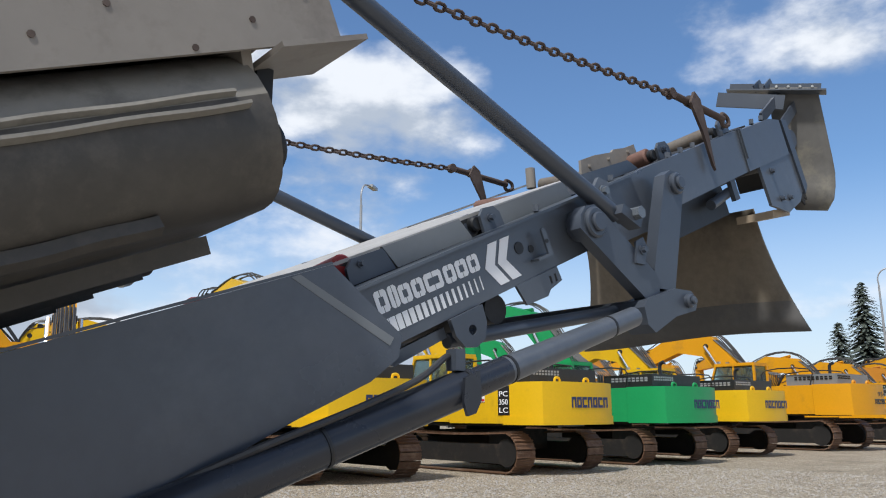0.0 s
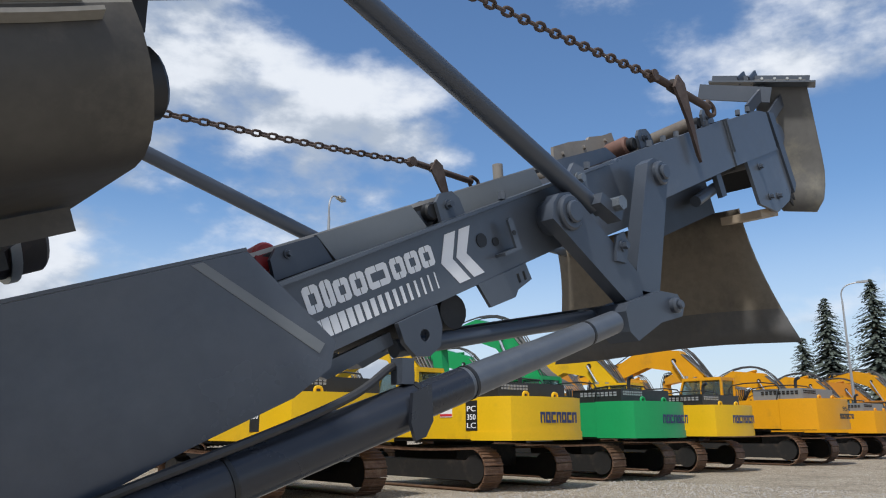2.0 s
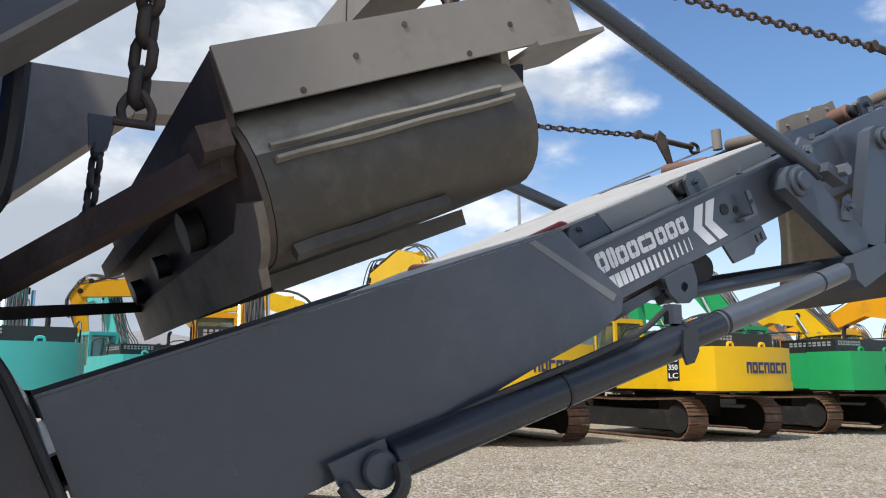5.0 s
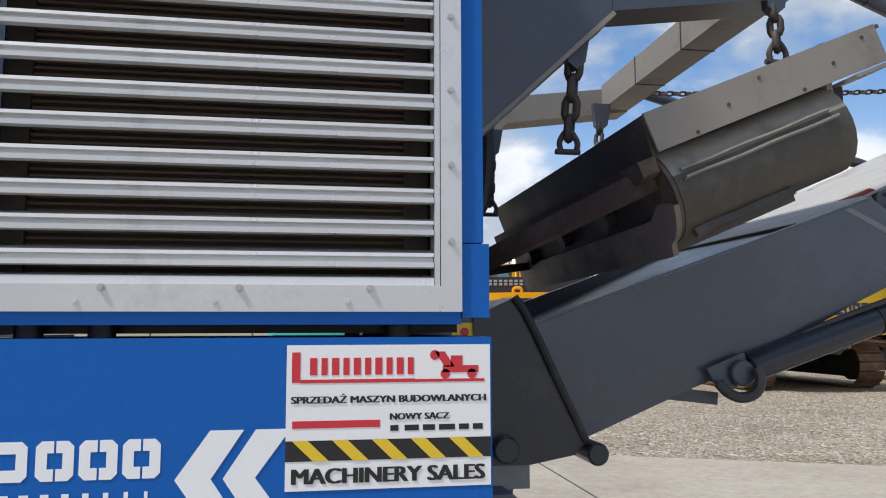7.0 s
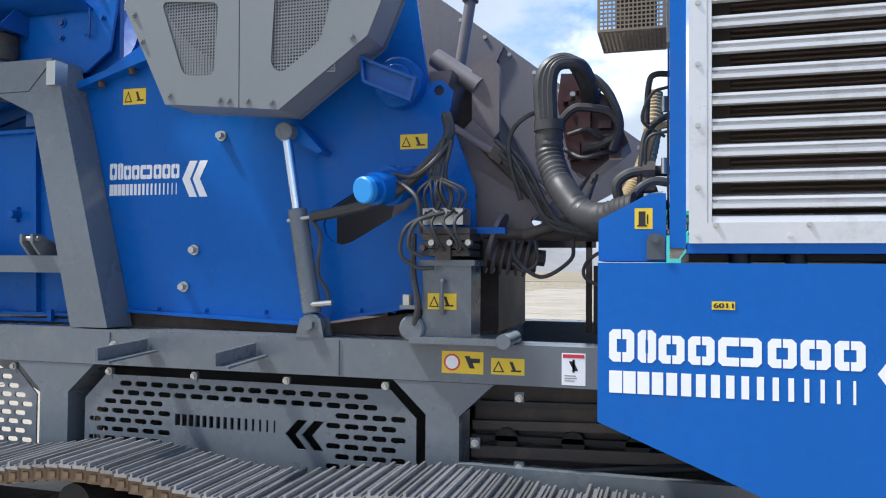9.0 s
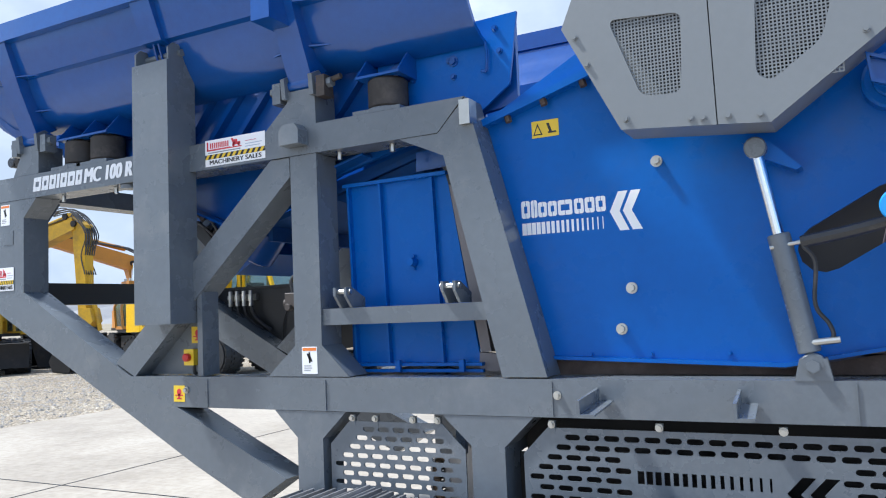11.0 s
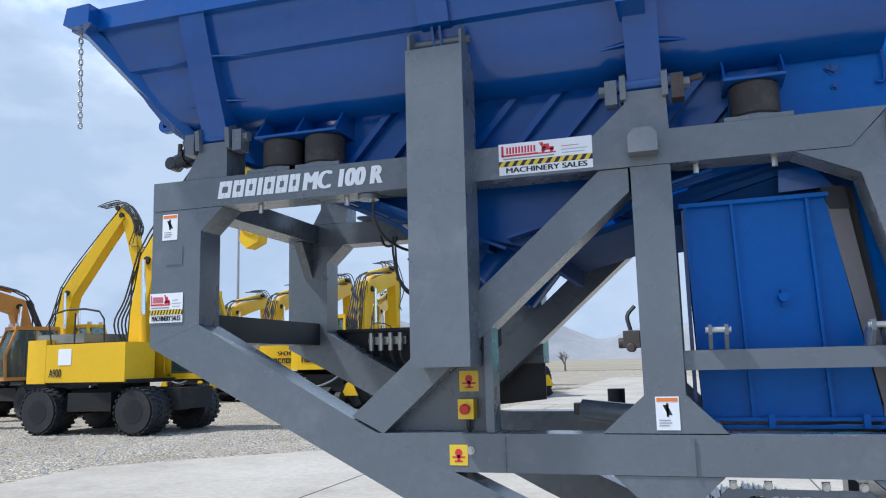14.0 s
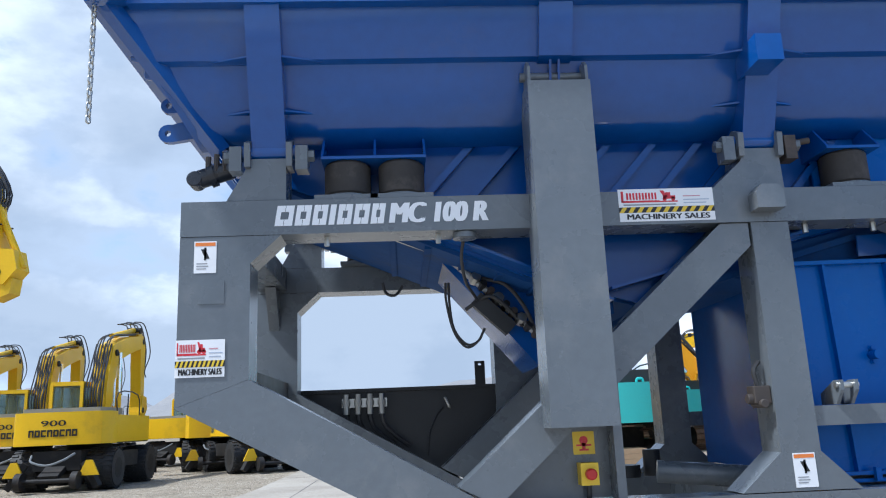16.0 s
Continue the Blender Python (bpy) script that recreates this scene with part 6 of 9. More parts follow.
# yoke that carries the folding ram
yoke = thing("folding_yoke", (2.25, CC, 1.86), "grey folding yoke with large pins under the conveyor", "yoke")
PIN, PIN2 = (1.912, 2.199), (2.388, 2.421)
for s, ya in ((1, 1.53), (-1, mc(1.53))):
    yb = ya + s * 0.045
    ym, lo, hi = (ya + yb) / 2, min(ya, yb), max(ya, yb)
    part("arm", prism([(1.842, 2.17), (1.846, 2.215), (1.872, 2.248), (1.915, 2.260), (1.966, 2.238), (2.236, 2.068), (2.25, 2.0), (2.164, 1.978)], lo, hi), DGREY, yoke, bevel=0.008)
    part("arm", prism([(2.318, 2.41), (2.328, 2.445), (2.362, 2.468), (2.402, 2.466), (2.432, 2.435), (2.434, 2.395), (2.345, 2.02), (2.235, 2.02), (2.228, 2.08)], lo + 0.003, hi + 0.005), DGREY, yoke, bevel=0.008)
    part("shoe_block", prism([(2.12, 1.942), (2.135, 1.968), (2.304, 2.022), (2.40, 2.022), (2.435, 1.99), (2.42, 1.955), (2.30, 1.925), (2.175, 1.861), (2.135, 1.885)], min(ya - s * 0.025, yb + s * 0.03), max(ya - s * 0.025, yb + s * 0.03)), DGREY, yoke, bevel=0.008)
    for (x, z), r in ((PIN, 0.051), (PIN2, 0.040)):
        part("pin", rod((x, ya - s * 0.014, z), (x, yb, z), r, n=24), DGREY, yoke, bevel=0.006)
        part("pin_cap", rod((x, ya - s * 0.026, z), (x, ya - s * 0.013, z), r * 0.62, n=20), DGREY, yoke, bevel=0.004)
    part("pin", rod((2.372, ya - s * 0.045, 1.984), (2.372, yb, 1.984), 0.024, n=24), DGREY, yoke, bevel=0.006)
    part("pin_nut", rod((2.372, ya - s * 0.058, 1.984), (2.372, ya - s * 0.044, 1.984), 0.014, n=18), DGREY, yoke, bevel=0.004)
    part("stop_lug", prism([(2.11, 2.09), (2.16, 2.09), (2.175, 2.15), (2.155, 2.185), (2.115, 2.165)], lo - 0.010, lo - 0.001), DGREY, yoke, bevel=0.004)
    bolt(2.145, 2.14, lo - 0.010, 0.012, yoke, DGREY)
part("hub", rod((1.925, 1.575, 2.203), (1.925, 1.622, 2.203), 0.052, n=24), DGREY, yoke, bevel=0.006)
part("cross_tube", rod((2.28, 1.58, 1.965), (2.28, mc(1.58), 1.965), 0.032), DGREY, yoke)
# folding ram along the conveyor's side
fram = thing("folding_ram", (1.4, 1.53, 1.33), "dark grey hydraulic folding ram of the conveyor", "hydraulic ram")


def along(t, y=1.53):
    a, b = Vector((0.40, y, 1.357)), Vector((2.13, y, 1.922))
    return a.lerp(b, t)


part("barrel", rod(along(0.03), along(0.56), 0.048, n=24), RAMD, fram, bevel=0.004)
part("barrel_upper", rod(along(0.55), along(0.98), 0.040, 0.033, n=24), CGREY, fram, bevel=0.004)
for t in (0.30, 0.548, 0.640, 0.90):
    part("band", rod(along(t), along(t + 0.005), 0.0505 if t < 0.6 else 0.0405 if t < 0.8 else 0.0355, n=24), BLACK, fram)
cp = along(0.535)
part("collar_plate", prism([(cp.x - 0.02, cp.z + 0.03), (cp.x + 0.03, cp.z + 0.05), (cp.x + 0.035, cp.z - 0.025), (cp.x + 0.015, cp.z - 0.058), (cp.x - 0.012, cp.z - 0.065), (cp.x - 0.025, cp.z - 0.03)], 1.474, 1.484), RAMD, fram, bevel=0.003)
part("collar", rod(along(0.552), along(0.637), 0.040, n=24), RAMD, fram, bevel=0.006)
part("hose", tube([along(0.06, 1.56) + Vector((0, 0, 0.03)), along(0.18, 1.52) + Vector((0, 0, 0.052)), along(0.34, 1.50) + Vector((0, 0, 0.060)), along(0.45, 1.51) + Vector((0, 0, 0.070)), along(0.51, 1.53) + Vector((0, 0, 0.095)), along(0.53, 1.55) + Vector((0, 0, 0.090))], 0.009, 8), HOSE, fram)
part("valve", box(cp.x - 0.02, cp.x + 0.012, 1.51, 1.55, cp.z + 0.05, cp.z + 0.105), DGREY, fram, bevel=0.004)
part("end_eye", rod((0.415, 1.49, 1.360), (0.415, 1.58, 1.360), 0.042, n=20), DGREY, fram, bevel=0.005)
part("end_bracket", prism([(0.30, 1.375), (0.43, 1.425), (0.455, 1.36), (0.40, 1.315), (0.33, 1.325)], 1.515, 1.53), DGREY, fram, bevel=0.004)
part("hose", tube([(0.45, 1.475, 1.375), (0.452, 1.462, 1.335), (0.432, 1.462, 1.300), (0.39, 1.468, 1.286), (0.352, 1.48, 1.300), (0.33, 1.5, 1.33)], 0.017, 10, 8, ribs=0.06), HOSE, fram)
part("lower_rail", beam((0.14, 1.60, 1.30), (0.36, 1.58, 1.275), 0.04, 0.04), DGREY, fram)
part("far_barrel", rod(along(0.02, mc(1.53)), along(0.97, mc(1.53)), 0.042, n=20), DGREY, fram)
part("tie_rod", rod((1.40, 1.66, 1.80), (2.16, 1.66, 1.945), 0.022, n=14), DGREY, fram)
# head apron and flap
bm = B()
rows = []
for k in range(9):
    t = k / 8
    row = []
    for i in range(13):
        s = i / 12
        wid = 0.15 * t ** 1.8
        y = 1.79 - wid + (1.03 + 2 * wid) * s
        row.append(bm.verts.new((3.44 + 0.13 * t + 0.02 * math.sin(7 * s + 2 * t), y, 2.56 - 0.59 * t + 0.012 * math.sin(5 * s))))
    rows.append(row)
for a, b in zip(rows, rows[1:]):
    for i in range(12):
        bm.faces.new((a[i], a[i + 1], b[i + 1], b[i]))
bm.faces.ensure_lookup_table()
for i, f in enumerate(bm.faces):
    f.material_index = 1 if i // 12 >= 6 else 0
ap = part("head_apron", bm, [APRON, APRONG], conv, "worn dusty rubber apron hanging under the head", smooth=60)
sol = ap.modifiers.new("thick", "SOLIDIFY")
sol.thickness = 0.014
bm = B()
FA, FB = Vector((3.57, 1.93, 3.262)), Vector((3.735, 1.55, 3.182))
rows = []
for k in range(9):
    t = k / 8
    row = []
    for i in range(7):
        q = FA.lerp(FB, (0.42 + 0.56 * i / 6) * (1 - 0.10 * max(0, t - 0.7) * (1 if i == 6 else 0)))
        row.append(bm.verts.new(q + Vector((0.14 * t - 0.10 * max(0, t - 0.7) ** 2 * 6, 0.05 * t * t * (1 - i / 6), -0.56 * t - (0.06 if k == 8 and i in (2, 3, 4, 5) else 0)))))
    rows.append(row)
for a, b in zip(rows, rows[1:]):
    for i in range(6):
        bm.faces.new((a[i], a[i + 1], b[i + 1], b[i]))
fl = part("head_flap", bm, FLAP, conv, "grey rubber deflector flap at the head", smooth=60)
sol = fl.modifiers.new("thick", "SOLIDIFY")
sol.thickness = 0.012
fa = part("flap_angle", beam(FA, FB + (FB - FA) * 0.02, 0.010, 0.042), DGREY, conv, bevel=0.003)
part("flap_angle", beam(FA - Vector((0.03, 0, 0.03)), FB + (FB - FA) * 0.10 - Vector((0.03, 0, 0.03)), 0.07, 0.008), CGREY, conv)
part("flap_plate", beam(FA - Vector((0.10, -0.02, 0.085)), FB - Vector((0.13, -0.12, 0.075)), 0.010, 0.075), DGREY, conv)
for i in range(5):
    q = FA.lerp(FB, 0.40 + 0.13 * i)
    part("bolt", rod(q, q + Vector((-0.016, -0.010, 0)), 0.007, n=6), ZINC, fa)
for q in ((0.34, 0.052), (0.46, 0.058)):
    a = FA.lerp(FB, q[0])
    part("flap_rib", beam(a - Vector((0.05, 0, 0.02)), a + Vector((0.02, 0.0, q[1] - 0.02)), 0.008, 0.04), DGREY, conv)
part("flap_arm", beam((3.40, 1.69, 2.98), (3.66, 1.72, 3.17), 0.012, 0.05), DGREY, conv)
part("flap_arm", beam((3.50, 1.69, 2.90), (3.74, 1.66, 3.15), 0.012, 0.05), DGREY, conv)
part("head_bracket", prism([cpt(2.79, 0.15), cpt(2.86, 0.12), cpt(2.93, 0.05), cpt(2.92, -0.05), cpt(2.85, -0.20), cpt(2.79, -0.20)], 1.70, 1.712), DGREY, conv, bevel=0.003)
part("drive_guard", prism([cpt(2.80, 0.10), cpt(2.90, 0.06), cpt(2.94, -0.03), cpt(2.86, -0.16), cpt(2.80, -0.16)], 1.74, 1.95), BLACK, conv, bevel=0.01)
part("torn_strip", prism([cpt(2.80, -0.215), cpt(2.86, -0.20), cpt(2.87, -0.27), cpt(2.845, -0.25), cpt(2.835, -0.29), cpt(2.81, -0.26)], 1.66, 1.668), RUBBER, conv)
# upper struts
for y in (1.53, mc(1.53)):
    st = thing("support_strut", (2.06, y, 2.25), "long dark grey tubular support strut", "strut", "conveyor struts")
    part("tube", rod((0.62, y, 2.792 if y < 2 else 2.759), (2.06, y + (0.03 if y < 2 else -0.03), 2.254 if y < 2 else 2.355), 0.0285, n=20), DGREY, st)
    part("band", rod((0.965, y, 2.663 if y < 2 else 2.662), (0.985, y, 2.656), 0.031, n=20), DGREY, st)
    part("fork", beam((2.03, y + 0.0, 2.262), (2.13, y + 0.0, 2.225), 0.05, 0.035), DGREY, st, bevel=0.004)
    part("bolt", rod((2.10, y - 0.05, 2.255), (2.10, y + 0.05, 2.255), 0.022, n=6), GREY, st)
# chains to the head and their hooks
for y, x1, z1 in ((1.62, 2.555, 2.842), (mc(1.64), 2.42, 2.800)):
    chain("hoist_chain", (0.64, y, 2.785 if y < 2 else 2.690), (x1, y, z1), 0.036, 0.0058, 0.018, RUSTY, "rusty steel chain from the arm to the conveyor head")
    hk = thing("chain_hook", (x1 + 0.2, y, z1 - 0.2), "rusty tensioner bar with a hooked flat", "chain hook", "chain hooks")
    part("bar", rod((x1, y, z1), (x1 + 0.36, y, z1 - 0.012), 0.015, n=12), RUSTY, hk)
    part("ring", rod((x1 - 0.02, y - 0.014, z1), (x1 - 0.02, y + 0.014, z1), 0.022, n=14), RUSTY, hk)
    part("flat", prism([(x1 + 0.075, z1 - 0.02), (x1 + 0.105, z1 + 0.035), (x1 + 0.145, z1 + 0.012), (x1 + 0.185, z1 - 0.12), (x1 + 0.225, z1 - 0.275), (x1 + 0.205, z1 - 0.25), (x1 + 0.15, z1 - 0.13)], y - 0.03, y - 0.018), RUSTY, hk)
    part("collar", rod((x1 + 0.10, y, z1 + 0.002), (x1 + 0.15, y, z1 - 0.002), 0.024, n=12), DARKST, hk)
    part("link", tube([(x1 + 0.34, y, z1 - 0.012), (x1 + 0.36, y, z1 + 0.012), (x1 + 0.40, y, z1), (x1 + 0.40, y, z1 - 0.03), (x1 + 0.36, y, z1 - 0.04), (x1 + 0.34, y, z1 - 0.014)], 0.009, 8), RUSTY, hk)

# cover box between tank and conveyor
boot = thing("rubber_boot", (-0.38, 1.55, 1.05), "dark folded rubber boot at the conveyor's foot", "boot")
bm = prism([(-0.47, 1.10), (-0.47, 1.54), (-0.34, 1.60), (-0.27, 1.50), (-0.12, 1.165), (-0.16, 1.125), (-0.30, 1.10)], 1.47, mc(1.47))
part("boot", bm, RAMD, boot, bevel=0.02)
part("fold", tube([(-0.345, 1.462, 1.60), (-0.30, 1.46, 1.53), (-0.20, 1.462, 1.32), (-0.125, 1.468, 1.165)], 0.012, 8), RUBBER, boot)
part("foot_roller", rod((-0.10, 1.43, 1.13), (-0.10, 1.60, 1.13), 0.034, n=18), RAMD, boot, bevel=0.006)
part("foot_bolt", rod((-0.38, 1.43, 1.15), (-0.38, 1.48, 1.15), 0.04, n=16), RAMD, boot, bevel=0.006)

# ---------------------------------------------------------------- overband magnet
mag = thing("magnetic_separator", (0.35, 2.02, 1.75), "dusty overband magnetic separator hanging on chains", "magnetic separator")
MU = Vector((math.cos(radians(22.5)), 0, math.sin(radians(22.5))))
MW = Vector((-MU.z, 0, MU.x))
M0 = Vector((-0.005, 0, 1.99))


def mpt(u, y, w):
    p = M0 + MU * u + MW * w
    return (p.x, y, p.z)


def mprism(poly, u0, u1, bm=None):
    """An outline in (y, w) drawn out along the magnet's length."""
    bm = bm or B()
    a, b = [bm.verts.new(mpt(u0, y, w)) for y, w in poly], [bm.verts.new(mpt(u1, y, w)) for y, w in poly]
    bm.faces.new(a)
    bm.faces.new(b[::-1])
    for i in range(len(poly)):
        j = (i + 1) % len(poly)
        bm.faces.new((a[i], b[i], b[j], a[j]))
    return bm


RY, RW, WC = 0.140, 0.145, -0.115
loop = [(1.288 - RY * math.sin(radians(a)), WC + RW * math.cos(radians(a))) for a in range(0, 181, 15)] + [(2.78 + RY * math.sin(radians(a)), WC - RW * math.cos(radians(a))) for a in range(0, 181, 15)]
bm = mprism(loop, 0.002, 0.59)
bm.faces.ensure_lookup_table()
# upper faces take the lighter tone, sunlight and dust painted in together
for i, f in enumerate(bm.faces[2:]):
    f.material_index = 1 if i < 5 or i > 23 else 0
belt = part("belt", bm, [BELTM, BELTLIT], mag, "dusty cleated rubber belt")
for a, end, tall, m in ((72, 0.527, 0.012, CLEATM), (82, 0.543, 0.018, CLEATM), (150, 0.36, 0.022, BELTM)):
    y, w = 1.288 - RY * math.sin(radians(a)), WC + RW * math.cos(radians(a))
    dy, dw = -math.sin(radians(a)), math.cos(radians(a))
    h0, h1 = (0.006, 0.003) if m is CLEATM else (0.014, 0.011)
    rows = []
    bmc = B()
    n = 14
    for k in range(n + 1):
        u, e = 0.03 + (end - 0.03) * k / n, 0.0012 * math.sin(0.9 * k + a)
        rows.append([bmc.verts.new(mpt(u, yy, ww + e)) for yy, ww in ((y - h0 * dw, w + h0 * dy), (y + h0 * dw, w - h0 * dy), (y + h1 * dw + tall * dy, w - h1 * dy + tall * dw), (y - h1 * dw + tall * dy, w + h1 * dy + tall * dw))])
    for ra, rb_ in zip(rows, rows[1:]):
        for q in range(4):
            bmc.faces.new((ra[q], ra[(q + 1) % 4], rb_[(q + 1) % 4], rb_[q]))
    bmc.faces.new(rows[0])
    bmc.faces.new(rows[-1][::-1])
    part("cleat", bmc, m, belt)
for i in range(4):
    y = 1.50 + 0.4 * i
    part("cleat", mprism([(y, -0.266), (y + 0.03, -0.266), (y + 0.025, -0.295), (y + 0.005, -0.305)], 0.06, 0.565), BELTM, belt)
# side frames
part("near_cover", mprism([(1.145, 0.0), (1.155, 0.0), (1.155, 0.115), (1.145, 0.115)], -0.01, 0.775), BEIGE, mag, "beige dusty cover plate")
part("cover_lip", mprism([(1.10, -0.016), (1.30, -0.016), (1.30, -0.006), (1.10, -0.006)], 0.615, 0.80), BEIGE, mag)
part("top_cover", mprism([(1.157, 0.10), (2.88, 0.10), (2.88, 0.112), (1.157, 0.112)], -0.01, 0.80), DARKST, mag)
near_arc = [(1.288 - RY * 0.985 * math.sin(radians(a)), WC + RW * 0.985 * math.cos(radians(a))) for a in range(45, 181, 15)]
endp = [(1.160, 0.110), *near_arc, (2.86, -0.262), (2.92, -0.17), (2.90, 0.117)]
part("end_plate", mprism(endp, -0.012, 0.001), DARKST, mag, "rusty brown end plate")
part("end_plate", mprism([(1.147, 0.117), (1.20, -0.06), (1.40, -0.16), (2.70, -0.16), (2.90, 0.117)], 0.58, 0.60), BEIGE, mag, bevel=0.006)
low_arc = [(1.288 - RY * 1.01 * math.sin(radians(a)), WC + RW * 1.01 * math.cos(radians(a))) for a in range(105, 166, 15)]
part("wear_strip", mprism([*low_arc, (1.27, -0.292), (2.86, -0.315), (2.86, -0.20), (1.32, -0.175), (1.24, -0.135)], -0.030, -0.0125), WEARS, mag, "scraped dark steel wear strip")
part("end_rail", mprism([(1.16, -0.005), (1.16, -0.05), (1.19, -0.06), (2.9, -0.06), (2.9, -0.01)], -0.075, -0.021), RUSTY, mag)
# pull bars back to the machine
part("pull_bar", beam(mpt(-0.03, 1.20, -0.06), (-0.47, 1.90, 1.68), 0.035, 0.065), RUSTY, mag, bevel=0.004)
part("pull_bar", beam(mpt(-0.03, 2.70, -0.20), (-0.45, 2.10, 1.70), 0.025, 0.035), DARKST, mag, bevel=0.003)
for y, w, r in ((1.60, -0.12, 0.045), (2.05, -0.14, 0.03), (2.55, -0.16, 0.04)):
    part("shaft_end", rod(mpt(-0.055, y, w), mpt(-0.018, y, w), r, n=18), BLACK, mag)
part("bearing", rod(mpt(0.575, 1.30, -0.14), mpt(0.66, 1.30, -0.14), 0.055, n=18), BLACK, mag, bevel=0.006)
part("bearing_block", box(*[v for p in zip(mpt(0.60, 1.22, -0.08), mpt(0.66, 1.34, -0.02)) for v in p]), BLACK, mag)
part("gear_motor", rod(mpt(0.575, 2.45, -0.17), mpt(0.80, 2.45, -0.17), 0.11, n=24), DARKST, mag, bevel=0.01)
part("motor_flange", rod(mpt(0.70, 2.45, -0.17), mpt(0.725, 2.45, -0.17), 0.125, n=24), ZINC, mag)
for i in range(6):
    u = 0.12 + 0.12 * i
    part("dent", rod(mpt(u, 1.1455, 0.05 + 0.04 * ((i * 7) % 3 - 1)), mpt(u, 1.143, 0.05 + 0.04 * ((i * 7) % 3 - 1)), 0.006, n=8), RUSTY, mag)
# suspension chains
for top, low, pitch in (((-0.108, 1.55, 2.39), (-0.118, 1.60, 2.13), 0.072), ((-0.123, 2.70, 2.35), (-0.136, 2.70, 2.08), 0.060), ((0.583, 1.50, 2.60), (0.59, 1.50, 2.44), 0.062), ((0.46, 2.80, 2.53), (0.44, 2.80, 2.36), 0.060)):
    chain("suspension_chain", top, low, pitch, pitch * 0.19, 0.0, DARKST, "heavy dark steel suspension chain of the magnet")
    sh = thing("shackle", low, "steel shackle at the lower chain end", "shackle", "magnet shackles")
    x, y, z = low
    part("bow", tube([(x - 0.026, y, z - 0.045), (x - 0.03, y, z - 0.01), (x, y, z + 0.028), (x + 0.03, y, z - 0.01), (x + 0.026, y, z - 0.045)], 0.010, 8, 4), DARKST, sh)
    part("pin", rod((x - 0.045, y, z - 0.045), (x + 0.038, y, z - 0.045), 0.010, n=10), DARKST, sh)
    x, y, z = top
    part("lug", prism([(x - 0.04, z + 0.09), (x + 0.05, z + 0.09), (x + 0.03, z - 0.02), (x, z - 0.045), (x - 0.03, z - 0.02)], y - 0.02, y + 0.02), DGREY, frame_ob, bevel=0.01)
# ---------------------------------------------------------------- feed hopper
hop = thing("feed_hopper", (-6.2, CYM, 2.6), "blue steel feed hopper with flared ribbed sides, shade in its colour", "feed hopper")
X0, X1 = -7.75, -4.42
# the near flared side: from the hinge line up and outwards
prof = [(1.66, 2.70), (1.60, 2.715), (1.53, 2.755), (1.475, 2.83), (1.435, 2.91), (1.408, 2.982), (1.372, 2.99), (1.345, 3.06), (1.29, 3.19), (1.29, 3.26)]
for s in (1, -1):
    pr = prof if s > 0 else [(mir(y), z) for y, z in prof]
    inner = [(y + s * 0.02, z + 0.012) for y, z in pr][::-1]
    bm = B()
    pts = pr + inner
    a, b = [bm.verts.new((X0 - max(0, (z - 2.70)) * 0.55, y, z)) for y, z in pts], [bm.verts.new((X1, y, z)) for y, z in pts]
    n = len(pts)
    for i in range(n):
        j = (i + 1) % n
        bm.faces.new((a[i], b[i], b[j], a[j]))
    for k in range(len(pr) - 1):
        for q in (a, b):
            bm.faces.new((q[k], q[k + 1], q[n - 2 - k], q[n - 1 - k]))
    part("side_wall", bm, DIMBLUE, hop, smooth=33)
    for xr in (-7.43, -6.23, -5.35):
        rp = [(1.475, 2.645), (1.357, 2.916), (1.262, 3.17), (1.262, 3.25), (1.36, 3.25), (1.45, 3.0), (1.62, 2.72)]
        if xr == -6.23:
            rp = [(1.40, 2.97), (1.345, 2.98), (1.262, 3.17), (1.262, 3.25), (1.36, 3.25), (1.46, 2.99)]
        part("rib", prism([(y if s > 0 else mir(y), z) for y, z in rp], xr - 0.07, xr + 0.07, "x"), DIMBLUE, hop, bevel=0.006)
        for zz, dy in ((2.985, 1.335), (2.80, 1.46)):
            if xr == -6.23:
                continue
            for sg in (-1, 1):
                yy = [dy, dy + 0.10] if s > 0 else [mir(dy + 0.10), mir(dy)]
                part("rib_gusset", prism([(xr + sg * 0.07, yy[0]), (xr + sg * 0.38, yy[1] if s > 0 else yy[0]), (xr + sg * 0.07, yy[1])], zz, zz + 0.008, "z"), DIMBLUE, hop)
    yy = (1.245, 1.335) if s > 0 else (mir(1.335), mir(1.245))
    part("top_rail", box(-7.96, X1, *yy, 3.18, 3.29), DIMBLUE, hop, bevel=0.012)
part("rib_stub", prism([(-5.435, 2.885), (-5.325, 2.885), (-5.325, 3.0), (-5.435, 3.0)], 1.22, 1.42), DIMBLUE, hop, bevel=0.028)
for dx in (-0.018, 0.018):
    part("hinge_tongue", prism([(1.40, 2.89), (1.44, 2.89), (1.44, 3.0), (1.36, 3.01)], -6.23 + dx - 0.005, -6.23 + dx + 0.005, "x"), DIMBLUE, hop)
# rear wall, flared backwards
bm = B()
back = [(-7.60, 2.66), (-7.70, 2.76), (-7.86, 2.98), (-8.00, 3.18), (-8.04, 3.27)]
ys = [(1.64, mir(1.64)), (1.53, mir(1.53)), (1.40, mir(1.40)), (1.30, mir(1.30)), (1.28, mir(1.28))]
rings = []
for off in (0.0, 0.02):
    rings.append([[bm.verts.new((x + off, y, z + off * 0.5)) for y in yy] for (x, z), yy in zip(back, ys)])
for rg in rings:
    for k in range(len(back) - 1):
        bm.faces.new((rg[k][0], rg[k][1], rg[k + 1][1], rg[k + 1][0]))
part("rear_wall", bm, DIMBLUE, hop, smooth=15)
